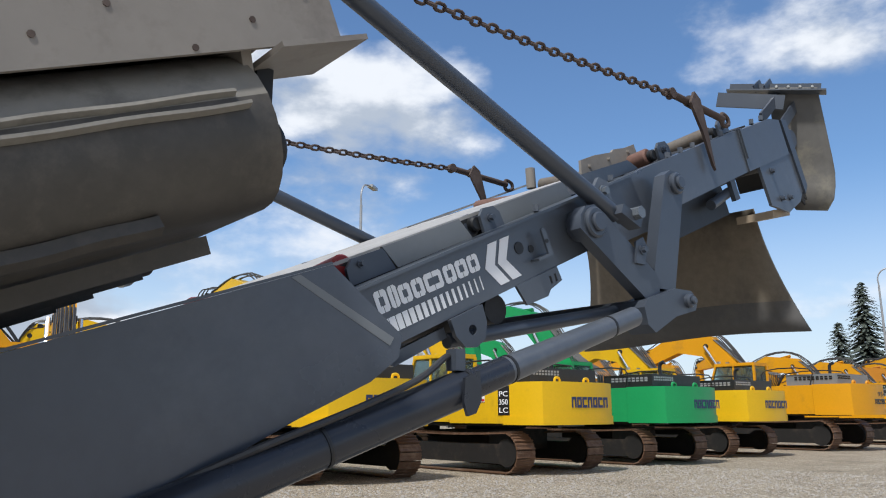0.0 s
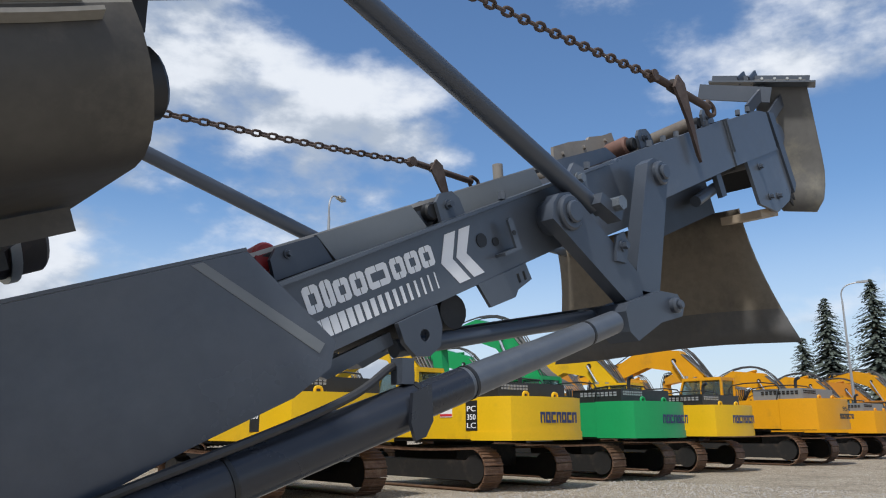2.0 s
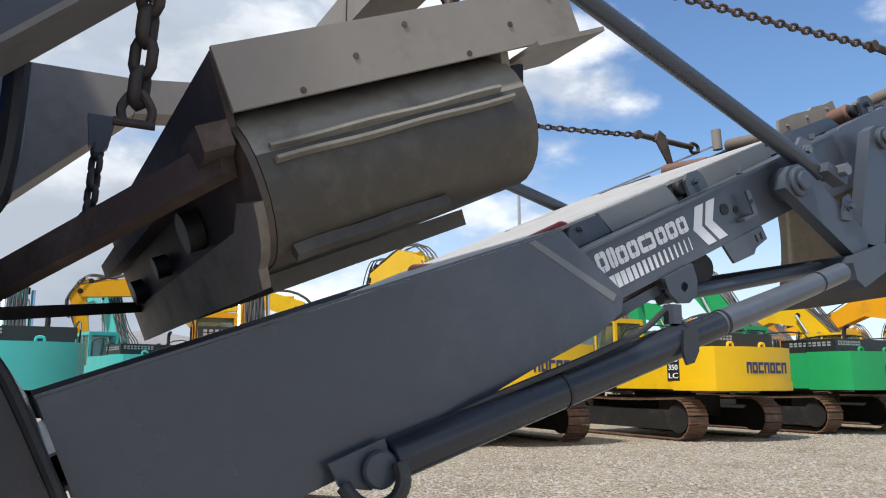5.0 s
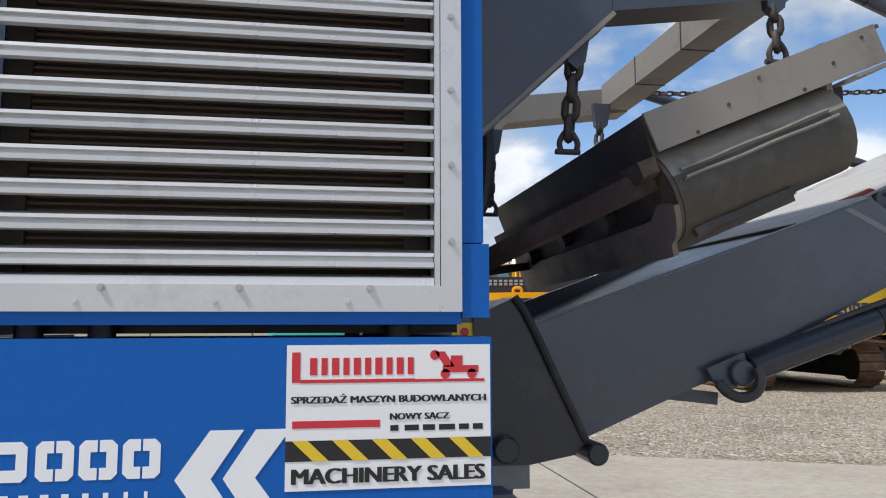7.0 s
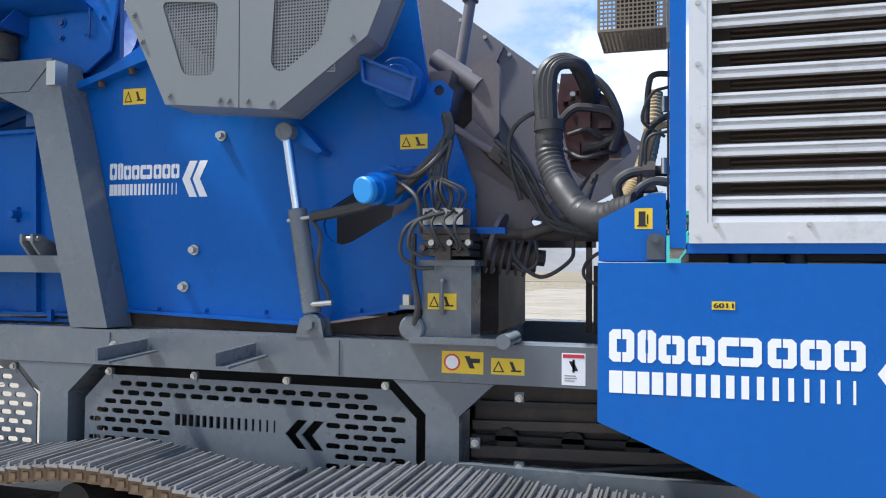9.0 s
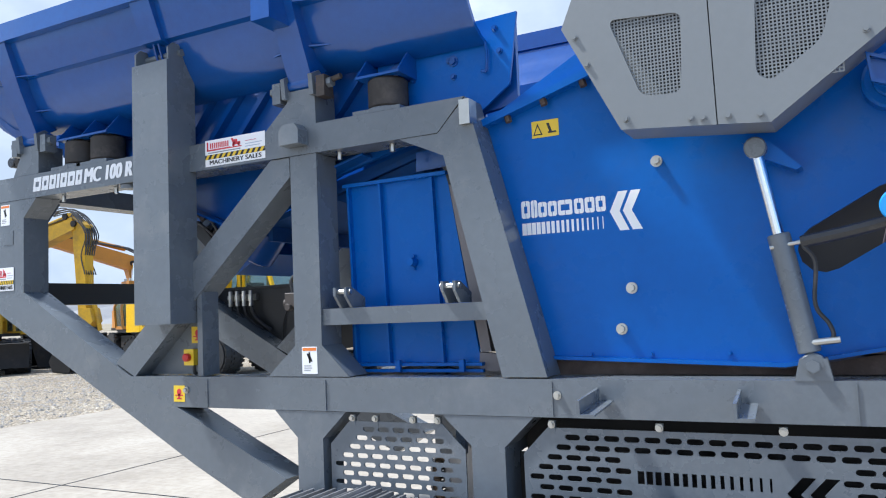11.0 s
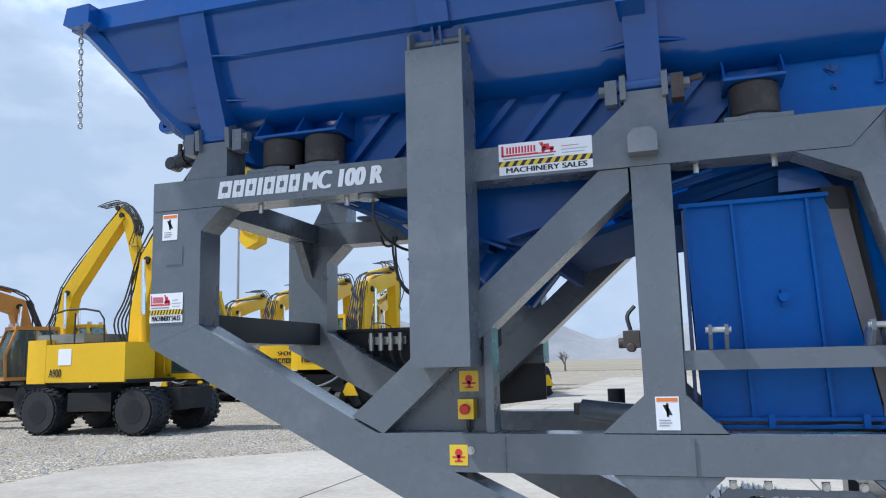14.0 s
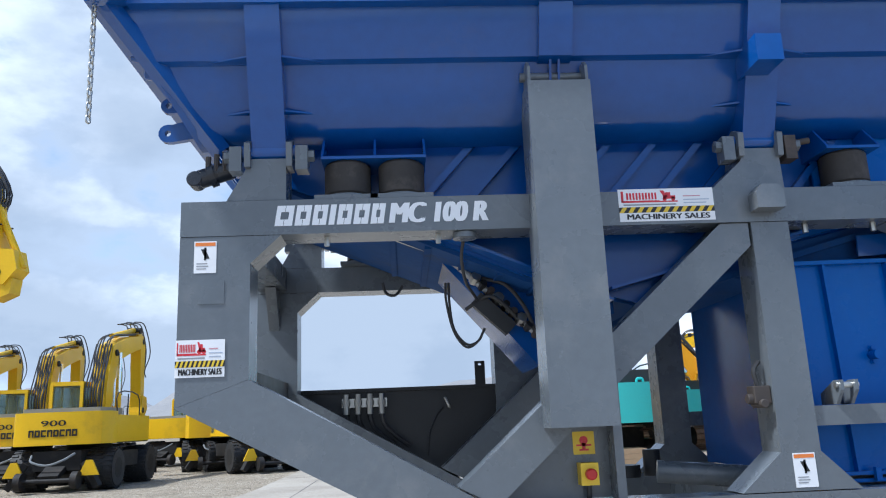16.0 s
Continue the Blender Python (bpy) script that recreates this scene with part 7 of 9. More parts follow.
for y in (1.80, 2.26, 2.72):
    part("rear_rib", prism([(-7.56, 2.64), (-7.64, 2.64), (-8.07, 3.20), (-8.05, 3.27), (-7.93, 3.10), (-7.68, 2.78)], y - 0.05, y + 0.05), DIMBLUE, hop, bevel=0.006)
for ya, yb in ((1.60, 1.265), (mir(1.60), mir(1.265))):
    part("corner_post", beam((-7.655, ya, 2.68), (-8.055, yb, 3.21), 0.075, 0.055), DIMBLUE, hop, bevel=0.006)
part("rear_rail", box(-8.12, -8.03, 1.24, mir(1.24), 3.19, 3.29), DIMBLUE, hop, bevel=0.012)
part("corner_tip", prism([(-8.11, 3.195), (-8.04, 3.172), (-7.955, 3.19), (-7.955, 3.285), (-8.09, 3.28)], 1.17, 1.28), DIMBLUE, hop, bevel=0.02)
for x, z in ((-8.10, 3.205), (-8.035, 3.115)):
    st_ = part("rear_stub", rod((x, 1.74, z), (x + 0.13, 1.74, z - 0.03), 0.026, n=18), DIMBLUE, hop, bevel=0.004)
    part("stub_bore", rod((x - 0.002, 1.74, z + 0.0005), (x + 0.004, 1.74, z), 0.014, n=14), BLACK, st_)
for x, z, r in ((-7.925, 2.955, 0.036), (-7.925, 2.822, 0.042)):
    part("rear_lug", holed([*ngon(x, z, r, 14, math.pi / 2)[:8], (x + 0.02, z - r), (x + 0.16, z - r * 0.5), (x + 0.16, z + r * 1.9), (x + 0.02, z + r)][::1], [ngon(x, z, 0.014, 10)], 1.735, 1.765), DIMBLUE, hop, bevel=0.0)
tc = part("tilt_cylinder", rod((-7.745, 1.60, 2.555), (-7.60, 1.60, 2.60), 0.040, n=18), RAMD, hop, "dark dusty hydraulic cylinder end", bevel=0.006)
part("gland", rod((-7.70, 1.60, 2.569), (-7.675, 1.60, 2.577), 0.050, n=18), RAMD, tc)
part("eye", rod((-7.755, 1.56, 2.55), (-7.755, 1.64, 2.55), 0.034, n=16), RAMD, tc, bevel=0.005)
for k in range(3):
    part("fitting", rod((-7.70 + 0.035 * k, 1.57, 2.58), (-7.70 + 0.035 * k, 1.57, 2.645 + 0.01 * k), 0.012, n=8), DARKST, tc)
# hinge clamps on the pedestals
for x in (-7.43, -5.355):
    for y in (1.505, mir(1.505)):
        cl = thing("hopper_clamp", (x, y, 2.60), "grey hinge clamp between hopper and frame", "clamp", "hopper clamps")
        part("pin", rod((x - 0.14, y, 2.635), (x + 0.14, y, 2.635), 0.032, n=16), DIMBLUE, cl)
        for sx in (-1, 1):
            part("cheek", prism([(y - 0.05, 2.56), (y + 0.05, 2.56), (y + 0.06, 2.66), (y, 2.69), (y - 0.06, 2.66)], x + sx * 0.085 - 0.012, x + sx * 0.085 + 0.012, "x"), GREY, cl, bevel=0.006)
            part("block", box(x + sx * 0.135 - 0.025, x + sx * 0.135 + 0.025, y - 0.045, y + 0.03, 2.545, 2.65), GREY if sx < 0 or x < -6 else DARKST, cl, bevel=0.02)
            part("nut", rod((x + sx * 0.155, y - 0.01, 2.615), (x + sx * 0.185, y - 0.01, 2.615), 0.026, n=6), GREY, cl)
part("clamp_screw", rod((-5.20, 1.50, 2.625), (-5.12, 1.495, 2.635), 0.014, n=10), DARKST, hop)
# chain at the hopper's corner
chain("corner_chain", (-8.09, 1.27, 3.19), (-8.098, 1.30, 2.70), 0.028, 0.0045, 0.0, ZINC, "thin steel chain hanging from the hopper corner")

# ---------------------------------------------------------------- vibrating feeder under the hopper
feed = thing("vibrating_feeder", (-5.6, CYM, 1.9), "blue ribbed vibrating feeder trough, shade in its colour", "feeder")
FY = 1.72
for s in (1, -1):
    y0, y1 = (FY, FY + 0.03) if s > 0 else (mir(FY) - 0.03, mir(FY))
    part("side_plate", prism([(-7.50, 2.78), (-7.50, 2.60), (-6.35, 2.12), (-5.85, 1.98), (-5.30, 2.20), (-4.60, 2.38), (-4.30, 2.42), (-4.30, 2.83), (-5.05, 2.81), (-7.5, 2.80)], y0, y1), SHADEBLUE, feed, bevel=0.004)
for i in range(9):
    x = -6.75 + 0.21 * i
    part("stiffener", beam((x - 0.12, FY - 0.024, 2.38), (x + 0.22, FY - 0.024, 2.76), 0.048, 0.030), SHADEBLUE, feed, bevel=0.003)
part("top_flange", box(-7.5, -4.5, FY - 0.10, FY, 2.795, 2.808), SHADEBLUE, feed)
part("under_flange", beam((-6.95, FY - 0.05, 2.40), (-6.0, FY - 0.05, 1.99), 0.10, 0.012), SHADEBLUE, feed)
part("under_flange", beam((-6.0, FY - 0.04, 2.04), (-5.1, FY - 0.04, 2.27), 0.10, 0.012), SHADEBLUE, feed)
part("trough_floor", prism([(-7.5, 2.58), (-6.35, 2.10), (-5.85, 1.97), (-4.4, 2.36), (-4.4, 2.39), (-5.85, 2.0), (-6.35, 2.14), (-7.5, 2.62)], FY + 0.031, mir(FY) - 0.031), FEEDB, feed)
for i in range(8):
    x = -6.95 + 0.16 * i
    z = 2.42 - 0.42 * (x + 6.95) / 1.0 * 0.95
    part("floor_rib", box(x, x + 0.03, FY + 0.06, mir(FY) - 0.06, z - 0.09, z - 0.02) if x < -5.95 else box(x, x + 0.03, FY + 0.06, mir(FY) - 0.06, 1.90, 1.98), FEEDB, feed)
# feeder side box towards the crusher
part("outlet_plate", prism([(-5.02, 2.47), (-4.46, 2.40), (-4.32, 2.50), (-4.27, 2.83), (-5.02, 2.81)], 1.765 - 0.09, 1.765 - 0.075), BLUE, feed, bevel=0.003)
for x, z in ((-4.93, 2.66), (-4.72, 2.72), (-4.62, 2.66), (-4.60, 2.58), (-4.38, 2.77), (-4.36, 2.66), (-4.82, 2.60)):
    bolt(x, z, 1.674, 0.011, feed, SHADEBLUE)
bolt(-4.60, 2.655, 1.674, 0.018, feed, SHADEBLUE)
part("lock_handle", tube([(-4.45, 1.66, 2.58), (-4.42, 1.65, 2.58), (-4.42, 1.65, 2.70), (-4.45, 1.66, 2.71)], 0.007, 6, 3), SHADEBLUE, feed)
# rubber buffers
for x in (-7.115, -6.885, -4.92):
    for y in (1.60, mir(1.60)):
        bf = thing("rubber_buffer", (x, y, 2.50), "worn black rubber buffer under the feeder", "buffer", "feeder buffers")
        part("block", rod((x, y, 2.452), (x, y, 2.60), 0.098, n=28), BUFFER, bf, bevel=0.012)
        part("base_plate", box(x - 0.13, x + 0.13, y - 0.12, y + 0.12, 2.422, 2.440), GREY, bf, bevel=0.003)
        part("base_ring", rod((x, y, 2.440), (x, y, 2.452), 0.105, n=28), GREY, bf)
for x0, x1 in ((-7.22, -6.78), (-5.04, -4.80)):
    for y, s in ((1.50, 1), (mir(1.50), -1)):
        part("buffer_shelf", box(x0, x1, min(y, y + s * 0.22), max(y, y + s * 0.22), 2.601, 2.613), SHADEBLUE, feed, bevel=0.003)
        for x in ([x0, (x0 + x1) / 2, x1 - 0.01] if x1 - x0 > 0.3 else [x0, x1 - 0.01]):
            part("shelf_gusset", prism([(y, 2.613), (y + s * 0.22, 2.613), (y + s * 0.22, 2.78), (y + s * 0.15, 2.78)], x, x + 0.01, "x"), SHADEBLUE, feed)
# outlet towards the crusher
part("outlet_box", prism([(-5.55, 2.14), (-4.42, 2.40), (-4.42, 2.20), (-4.75, 2.12), (-5.30, 2.06)], FY + 0.06, mir(FY) - 0.06), FEEDB, feed, bevel=0.006)
# exciter pipes below
for y in (2.04, 2.62):
    pp = part("exciter_pipe", rod((-6.17, y, 1.86), (-5.93, y, 2.14), 0.128, n=36), SHADEBLUE, feed, bevel=0.008)
    part("pipe_end", rod((-6.176, y, 1.853), (-6.168, y, 1.862), 0.108, n=32), SHADEBLUE, pp)
ex = part("exciter", prism([(-6.70, 2.245), (-6.655, 2.295), (-6.22, 2.13), (-6.06, 1.86), (-6.27, 1.745)], 2.0, 2.52), SHADEBLUE, feed, "blue exciter with hydraulic lines, shade in its colour", bevel=0.02)
part("pipe", rod((-6.945, 1.90, 2.355), (-6.30, 1.90, 2.104), 0.011, n=10), ZINC, ex)
part("pipe", rod((-6.67, 1.98, 2.262), (-6.24, 1.98, 1.86), 0.016, n=10), LAMPG, ex)
for i in range(9):
    x, z = -6.56 + 0.034 * i, 2.15 - 0.033 * i
    part("fitting", rod((x, 1.985, z), (x + 0.012, 1.94, z + 0.018), 0.017 if i % 3 else 0.024, n=8), (ZINC, BLACK, DARKST)[i % 3], ex)
part("valve_body", prism([(-6.58, 2.04), (-6.53, 2.09), (-6.37, 1.94), (-6.42, 1.89)], 1.945, 1.998), BLACK, ex, bevel=0.006)
for pts in ([(-6.60, 1.99, 2.02), (-6.50, 1.93, 2.07), (-6.42, 1.93, 2.02), (-6.34, 1.97, 1.93)], [(-6.52, 1.97, 2.16), (-6.42, 1.92, 2.12), (-6.34, 1.92, 2.02), (-6.28, 1.97, 1.90)]):
    part("hose", tube(pts, 0.009, 8), HOSE, ex)
for d in (0.0, 0.014):
    part("hose", tube([(-6.69 + d, 2.0, 2.15), (-6.69 + d, 2.0, 2.06), (-6.66, 2.0, 1.92 + d), (-6.605, 2.0, 1.845 + d), (-6.55, 2.0, 1.87), (-6.515, 2.0, 1.93)], 0.006, 8), HOSE, feed)
part("hose", tube([(-6.63, 1.60, 2.27), (-6.64, 1.62, 2.18), (-6.62, 1.70, 2.10), (-6.58, 1.80, 2.06), (-6.55, 1.92, 2.05)], 0.007, 8), HOSE, feed)
part("hose", tube([(-7.0, 2.6, 2.27), (-6.98, 2.6, 2.21), (-6.93, 2.6, 2.20), (-6.89, 2.6, 2.25)], 0.008, 8), HOSE, feed)
part("hose_gland", rod((-6.63, FACE + 0.06, 2.273), (-6.63, FACE + 0.06, 2.25), 0.05, n=20), GREY, feed)

# ---------------------------------------------------------------- side discharge door box
dbox = thing("bypass_chute", (-4.85, 2.0, 1.19), "blue ribbed sheet steel bypass chute inside the frame", "chute")
part("front_sheet", prism([(-5.23, 2.125), (-4.675, 2.13), (-4.537, 1.24), (-5.20, 1.24)], 1.70, 1.715), BLUE, dbox, smooth=0)
part("side_sheet", prism([(1.70, 1.24), (2.75, 1.24), (2.75, 2.10), (1.70, 2.125)], -5.24, -5.225, "x"), DIMBLUE, dbox, smooth=0)
part("back_sheet", prism([(-5.23, 2.10), (-4.675, 2.10), (-4.537, 1.24), (-5.20, 1.24)], 2.74, 2.75), DIMBLUE, dbox, smooth=0)
part("top_edge", prism([(-5.25, 2.118), (-4.665, 2.123), (-4.665, 2.14), (-5.25, 2.135)], 1.665, 1.70), BLUE, dbox)
part("bottom_edge", box(-5.22, -4.515, 1.66, 1.70, 1.225, 1.24), BLUE, dbox)
part("bottom_edge", box(-5.22, -4.515, 1.67, 1.70, 1.195, 1.21), BLUE, dbox)
for xa_, xb_ in ((-5.038, -5.013), (-4.747, -4.721), (-5.225, -5.20)):
    part("rib", beam((xa_, 1.685, 2.12), (xb_, 1.685, 1.24), 0.012, 0.03, up=(0, 1, 0)), BLUE, dbox)
part("boss", rod((-4.866, 1.70, 1.72), (-4.866, 1.645, 1.72), 0.020, n=14), BLUE, dbox)
for dx in (-0.03, 0.03):
    bolt(-4.866, 1.72 + dx, 1.70, 0.008, dbox, BLUE)
for x in (-4.95, -4.61):
    part("toggle", box(x - 0.012, x + 0.012, 1.64, 1.66, 1.20, 1.255), BLUE, dbox)
part("side_strip", prism([(-4.672, 2.10), (-4.592, 2.09), (-4.485, 1.285), (-4.535, 1.285)], 1.702, 1.716), CHUTE, dbox, "dusty grey steel strip", bevel=0.002)
# black strip put in for the dark gap beside the grey strip
part("rubber_seal", prism([(-4.70, 2.16), (-4.565, 2.16), (-4.465, 1.285), (-4.54, 1.285)], 1.72, 1.74), RUBBER, dbox)
part("blue_sheet", prism([(-4.575, 2.16), (-4.40, 2.30), (-4.19, 1.275), (-4.472, 1.297)], 1.742, 1.756), BLUE, dbox, smooth=0)
part("foot_block", prism([(-4.538, 1.284), (-4.36, 1.268), (-4.335, 1.197), (-4.543, 1.197)], 1.69, 1.74), CHUTE, dbox, bevel=0.004)
part("top_catch", prism([(-4.69, 2.165), (-4.60, 2.165), (-4.585, 2.07), (-4.66, 2.075)], 1.69, 1.701), BLACK, dbox, bevel=0.003)
part("top_plate", prism([(-4.84, 2.255), (-4.71, 2.262), (-4.632, 2.17), (-4.845, 2.16)], 1.71, 1.722), DIMBLUE, dbox, bevel=0.002)
part("upper_cover", prism([(-5.20, 2.18), (-4.50, 2.30), (-4.50, 2.42), (-5.22, 2.42)], 1.80, 1.82), DIMBLUE, dbox)
# low pipe and grille between the frames
low = thing("return_pipe", (-5.6, 2.0, 1.2), "grey steel pipe lying on the chassis", "pipe")
part("pipe", rod((-5.75, 2.05, 1.25), (-5.30, 1.95, 1.21), 0.05, n=18), GREY, low)
part("cap", rod((-5.63, 2.5, 1.20), (-5.63, 2.5, 1.33), 0.045, n=18), BLACK, low)
part("cap", rod((-5.78, 2.45, 1.20), (-5.78, 2.45, 1.26), 0.07, n=18), BLACK, low)
# inner panel at the brace foot
part("foot_panel", prism([(-6.55, 1.192), (-6.07, 1.192), (-6.07, 1.66), (-6.14, 1.58)], FACE + 0.12, FACE + 0.135), GREY, frame_ob)
part("foot_post", box(-6.085, -6.05, FACE + 0.02, FACE + 0.14, 1.192, 1.68), GREY, frame_ob, bevel=0.004)
# dark engine bay and belts below the sill
bay = thing("lower_conveyor_bed", (-1.9, 2.0, 0.5), "dusty dark conveyor bed under the chassis", "conveyor bed")
part("bed", prism([(-2.5, 0.45), (-0.3, 0.85), (-0.3, 1.0), (-2.5, 0.62)], 1.68, mir(1.68)), DARKST, bay, bevel=0.01)
part("bed_side", prism([(-2.50, 0.52), (-0.4, 0.80), (-0.4, 1.025), (-2.50, 1.02)], 1.66, 1.675), DARKST, bay)
part("beam", beam((-2.5, 1.55, 0.66), (-1.2, 1.55, 0.58), 0.05, 0.09), GREY, bay, bevel=0.006)
part("rod", rod((-2.35, 1.60, 0.66), (-1.2, 1.60, 0.80), 0.02, n=10), BLACK, bay)
for z0, z1, y_, h_, m_ in ((0.93, 0.965, 1.64, 0.02, BLACK), (0.845, 0.90, 1.63, 0.035, DARKST), (0.80, 0.83, 1.615, 0.02, UNDER), (0.745, 0.79, 1.61, 0.045, DARKST), (0.70, 0.69, 1.58, 0.02, GREY)):
    part("bed_rail", beam((-2.5, y_, z0), (-1.0, y_, z1), 0.03, h_), m_, bay, bevel=0.003)
for x in (-2.36, -2.10, -1.86):
    part("idler", rod((x, 1.60, 0.80), (x, 1.66, 0.80), 0.045, n=16), UNDER, bay)
part("skid", box(-2.52, -1.3, 1.46, 1.50, 0.63, 0.725), GREY, bay, bevel=0.005)
for x in (-2.29, -1.85, -1.55):
    part("tab", box(x - 0.018, x + 0.018, FACE + 0.02, FACE + 0.04, 0.965, 1.0), GREY, bay)
    bolt(x, 0.98, FACE + 0.02, 0.010, bay)
for x, z in ((-2.46, 0.80), (-2.29, 0.72)):
    part("tab", box(x - 0.018, x + 0.018, FACE + 0.02, FACE + 0.04, z - 0.02, z + 0.02), GREY, bay)
    bolt(x, z, FACE + 0.02, 0.010, bay)

# ---------------------------------------------------------------- stickers on the frame
WARN_Y = [("tri", 0.05, 0.40, 0.15, 0.85, BLACKF), ("tri2", 0.11, 0.34, 0.22, 0.68, YELLOWF), ("bar", 0.21, 0.24, 0.32, 0.55, BLACKF), ("slash", 0.55, 0.75, 0.3, 0.8, BLACKF), ("bar", 0.60, 0.90, 0.2, 0.3, BLACKF)]
sticker("warning_sticker", -2.59, 1.065, 0.165, 0.085, FACE + 0.003, frame_ob, YELLOWF, [("disc", 0.06, 0.44, 0.12, 0.88, REDF), ("disc", 0.10, 0.40, 0.2, 0.8, WHITE), ("slash", 0.18, 0.34, 0.3, 0.7, REDF), ("slash", 0.55, 0.8, 0.25, 0.8, BLACKF), ("bar", 0.7, 0.92, 0.5, 0.7, BLACKF)])
sticker("warning_sticker", -2.395, 1.068, 0.128, 0.062, FACE + 0.003, frame_ob, YELLOWF, WARN_Y)
PAPER = [("bar", 0.05, 0.95, 0.85, 0.96, ORANGEF), ("slash", 0.3, 0.7, 0.45, 0.75, BLACKF), ("bar", 0.45, 0.55, 0.4, 0.8, BLACKF), ("bar", 0.12, 0.6, 0.28, 0.31, GREYF), ("bar", 0.12, 0.65, 0.20, 0.23, GREYF), ("bar", 0.12, 0.55, 0.12, 0.15, GREYF)]
sticker("notice_sticker", -2.128, 1.041, 0.087, 0.118, FACE + 0.003, frame_ob, WHITE, [(k, a, b, c, d, REDF if m is ORANGEF else m) for k, a, b, c, d, m in PAPER])
sticker("notice_sticker", -5.388, 1.205, 0.090, 0.130, FACE + 0.004, frame_ob, WHITE, PAPER)
sticker("notice_sticker", -7.722, 2.125, 0.088, 0.130, FACE + 0.001, frame_ob, WHITE, PAPER)
sticker("stop_sticker", -6.245, 1.058, 0.080, 0.085, FACE + 0.002, frame_ob, YELLOWF, STOPS)
sticker("stop_sticker", -6.228, 1.36, 0.088, 0.09, FACE + 0.119, frame_ob, YELLOWF, STOPS)
sticker("warning_sticker", -4.215, 2.225, 0.125, 0.075, JF - 0.001, jaw, YELLOWF, WARN_Y)
sticker("warning_sticker", -2.83, 1.965, 0.12, 0.062, JF - 0.001, jaw, YELLOWF, WARN_Y)
sticker("warning_sticker", -2.640, 1.31, 0.115, 0.062, 1.449, stand, YELLOWF, WARN_Y)
sticker("warning_sticker", -3.42, 2.60, 0.10, 0.06, GF - 0.001, jaw, YELLOWF, WARN_Y)
small_board(-5.985, 2.288, 0.405, 0.140, FACE - 0.001, frame_ob)
small_board(-7.782, 1.715, 0.19, 0.145, FACE - 0.001, frame_ob)
part("access_plate", box(-7.70, -7.60, FACE - 0.001, FACE + 0.004, 2.0, 2.09), GREY, frame_ob)
est2 = thing("emergency_stop", (-6.185, FACE + 0.10, 1.24), "yellow emergency stop box with a red button", "stop button")
part("box", box(-6.218, -6.148, FACE + 0.05, FACE + 0.118, 1.245, 1.33), YELLOWF, est2, bevel=0.006)
part("button", rod((-6.182, FACE + 0.05, 1.288), (-6.182, FACE + 0.02, 1.288), 0.022, n=20), RED, est2, bevel=0.005)
part("cable", tube([(-6.182, FACE + 0.09, 1.245), (-6.182, FACE + 0.09, 1.21), (-6.18, FACE + 0.1, 1.195)], 0.010, 8), HOSE, est2)
# model designation: the product word as plain blocks, the type letters as they are
for i, wide in enumerate((1.2, 1.05, 1.0, 0.5, 1.0, 1.05, 0.95)):
    u = -7.405 + 0.0668 * sum((1.2, 1.05, 1.0, 0.5, 1.0, 1.05, 0.95)[:i])
    w_ = 0.0668 * wide - 0.010
    lean = lambda a, z: (u + a + 0.15 * (z - 2.31), z)
    if wide < 0.7:
        flat([lean(0, 2.31), lean(w_, 2.31), lean(w_, 2.395), lean(0, 2.395)], FACE - 0.001, LOGOW, frame_ob, "letter_block", 0.001)
        continue
    for a, b, q in ((0, w_ / 2 - 0.001, 0.019), (w_, w_ / 2 + 0.001, -0.019)):
        flat([lean(b, 2.31), lean(a, 2.31), lean(a, 2.395), lean(b, 2.395), lean(b, 2.368), lean(a + q, 2.368), lean(a + q, 2.337), lean(b, 2.337)], FACE - 0.001, LOGOW, frame_ob, "letter_block", 0.001)
letters("MC 100 R", -6.935, 2.310, 0.395, 0.086, FACE - 0.0025, LOGOW, frame_ob, bold=0.085, slant=0.18)

# ---------------------------------------------------------------- excavators in the yard
def limb(line, halves, w, bm=None):
    """A box-section arm in the yz plane along line, with its half heights, w wide."""
    up, dn = [], []
    for i, (y, z) in enumerate(line):
        a, b = line[max(0, i - 1)], line[min(len(line) - 1, i + 1)]
        d = Vector((b[0] - a[0], b[1] - a[1])).normalized()
        h = halves[i]
        up.append((y - d.y * h, z + d.x * h))
        dn.append((y + d.y * h, z - d.x * h))
    return prism(up + dn[::-1], -w / 2, w / 2, "x", bm)


def shifted(bm, dx=0, dy=0, dz=0):
    for v in bm.verts:
        v.co += Vector((dx, dy, dz))
    return bm


MESH = {}


def shared(key, name, make, material, parent, label="", kind="", bevel=0.0, smooth=35, m=None):
    """A part whose mesh is made once and shared."""
    full = (key, tuple(x.name for x in material) if isinstance(material, (list, tuple)) else material.name)
    if full not in MESH:
        ob = part(name, make(), material, None, bevel=bevel, smooth=smooth)
        MESH[full] = ob.data
        bpy.data.objects.remove(ob)
    return place(name, MESH[full], parent, label, kind, m)


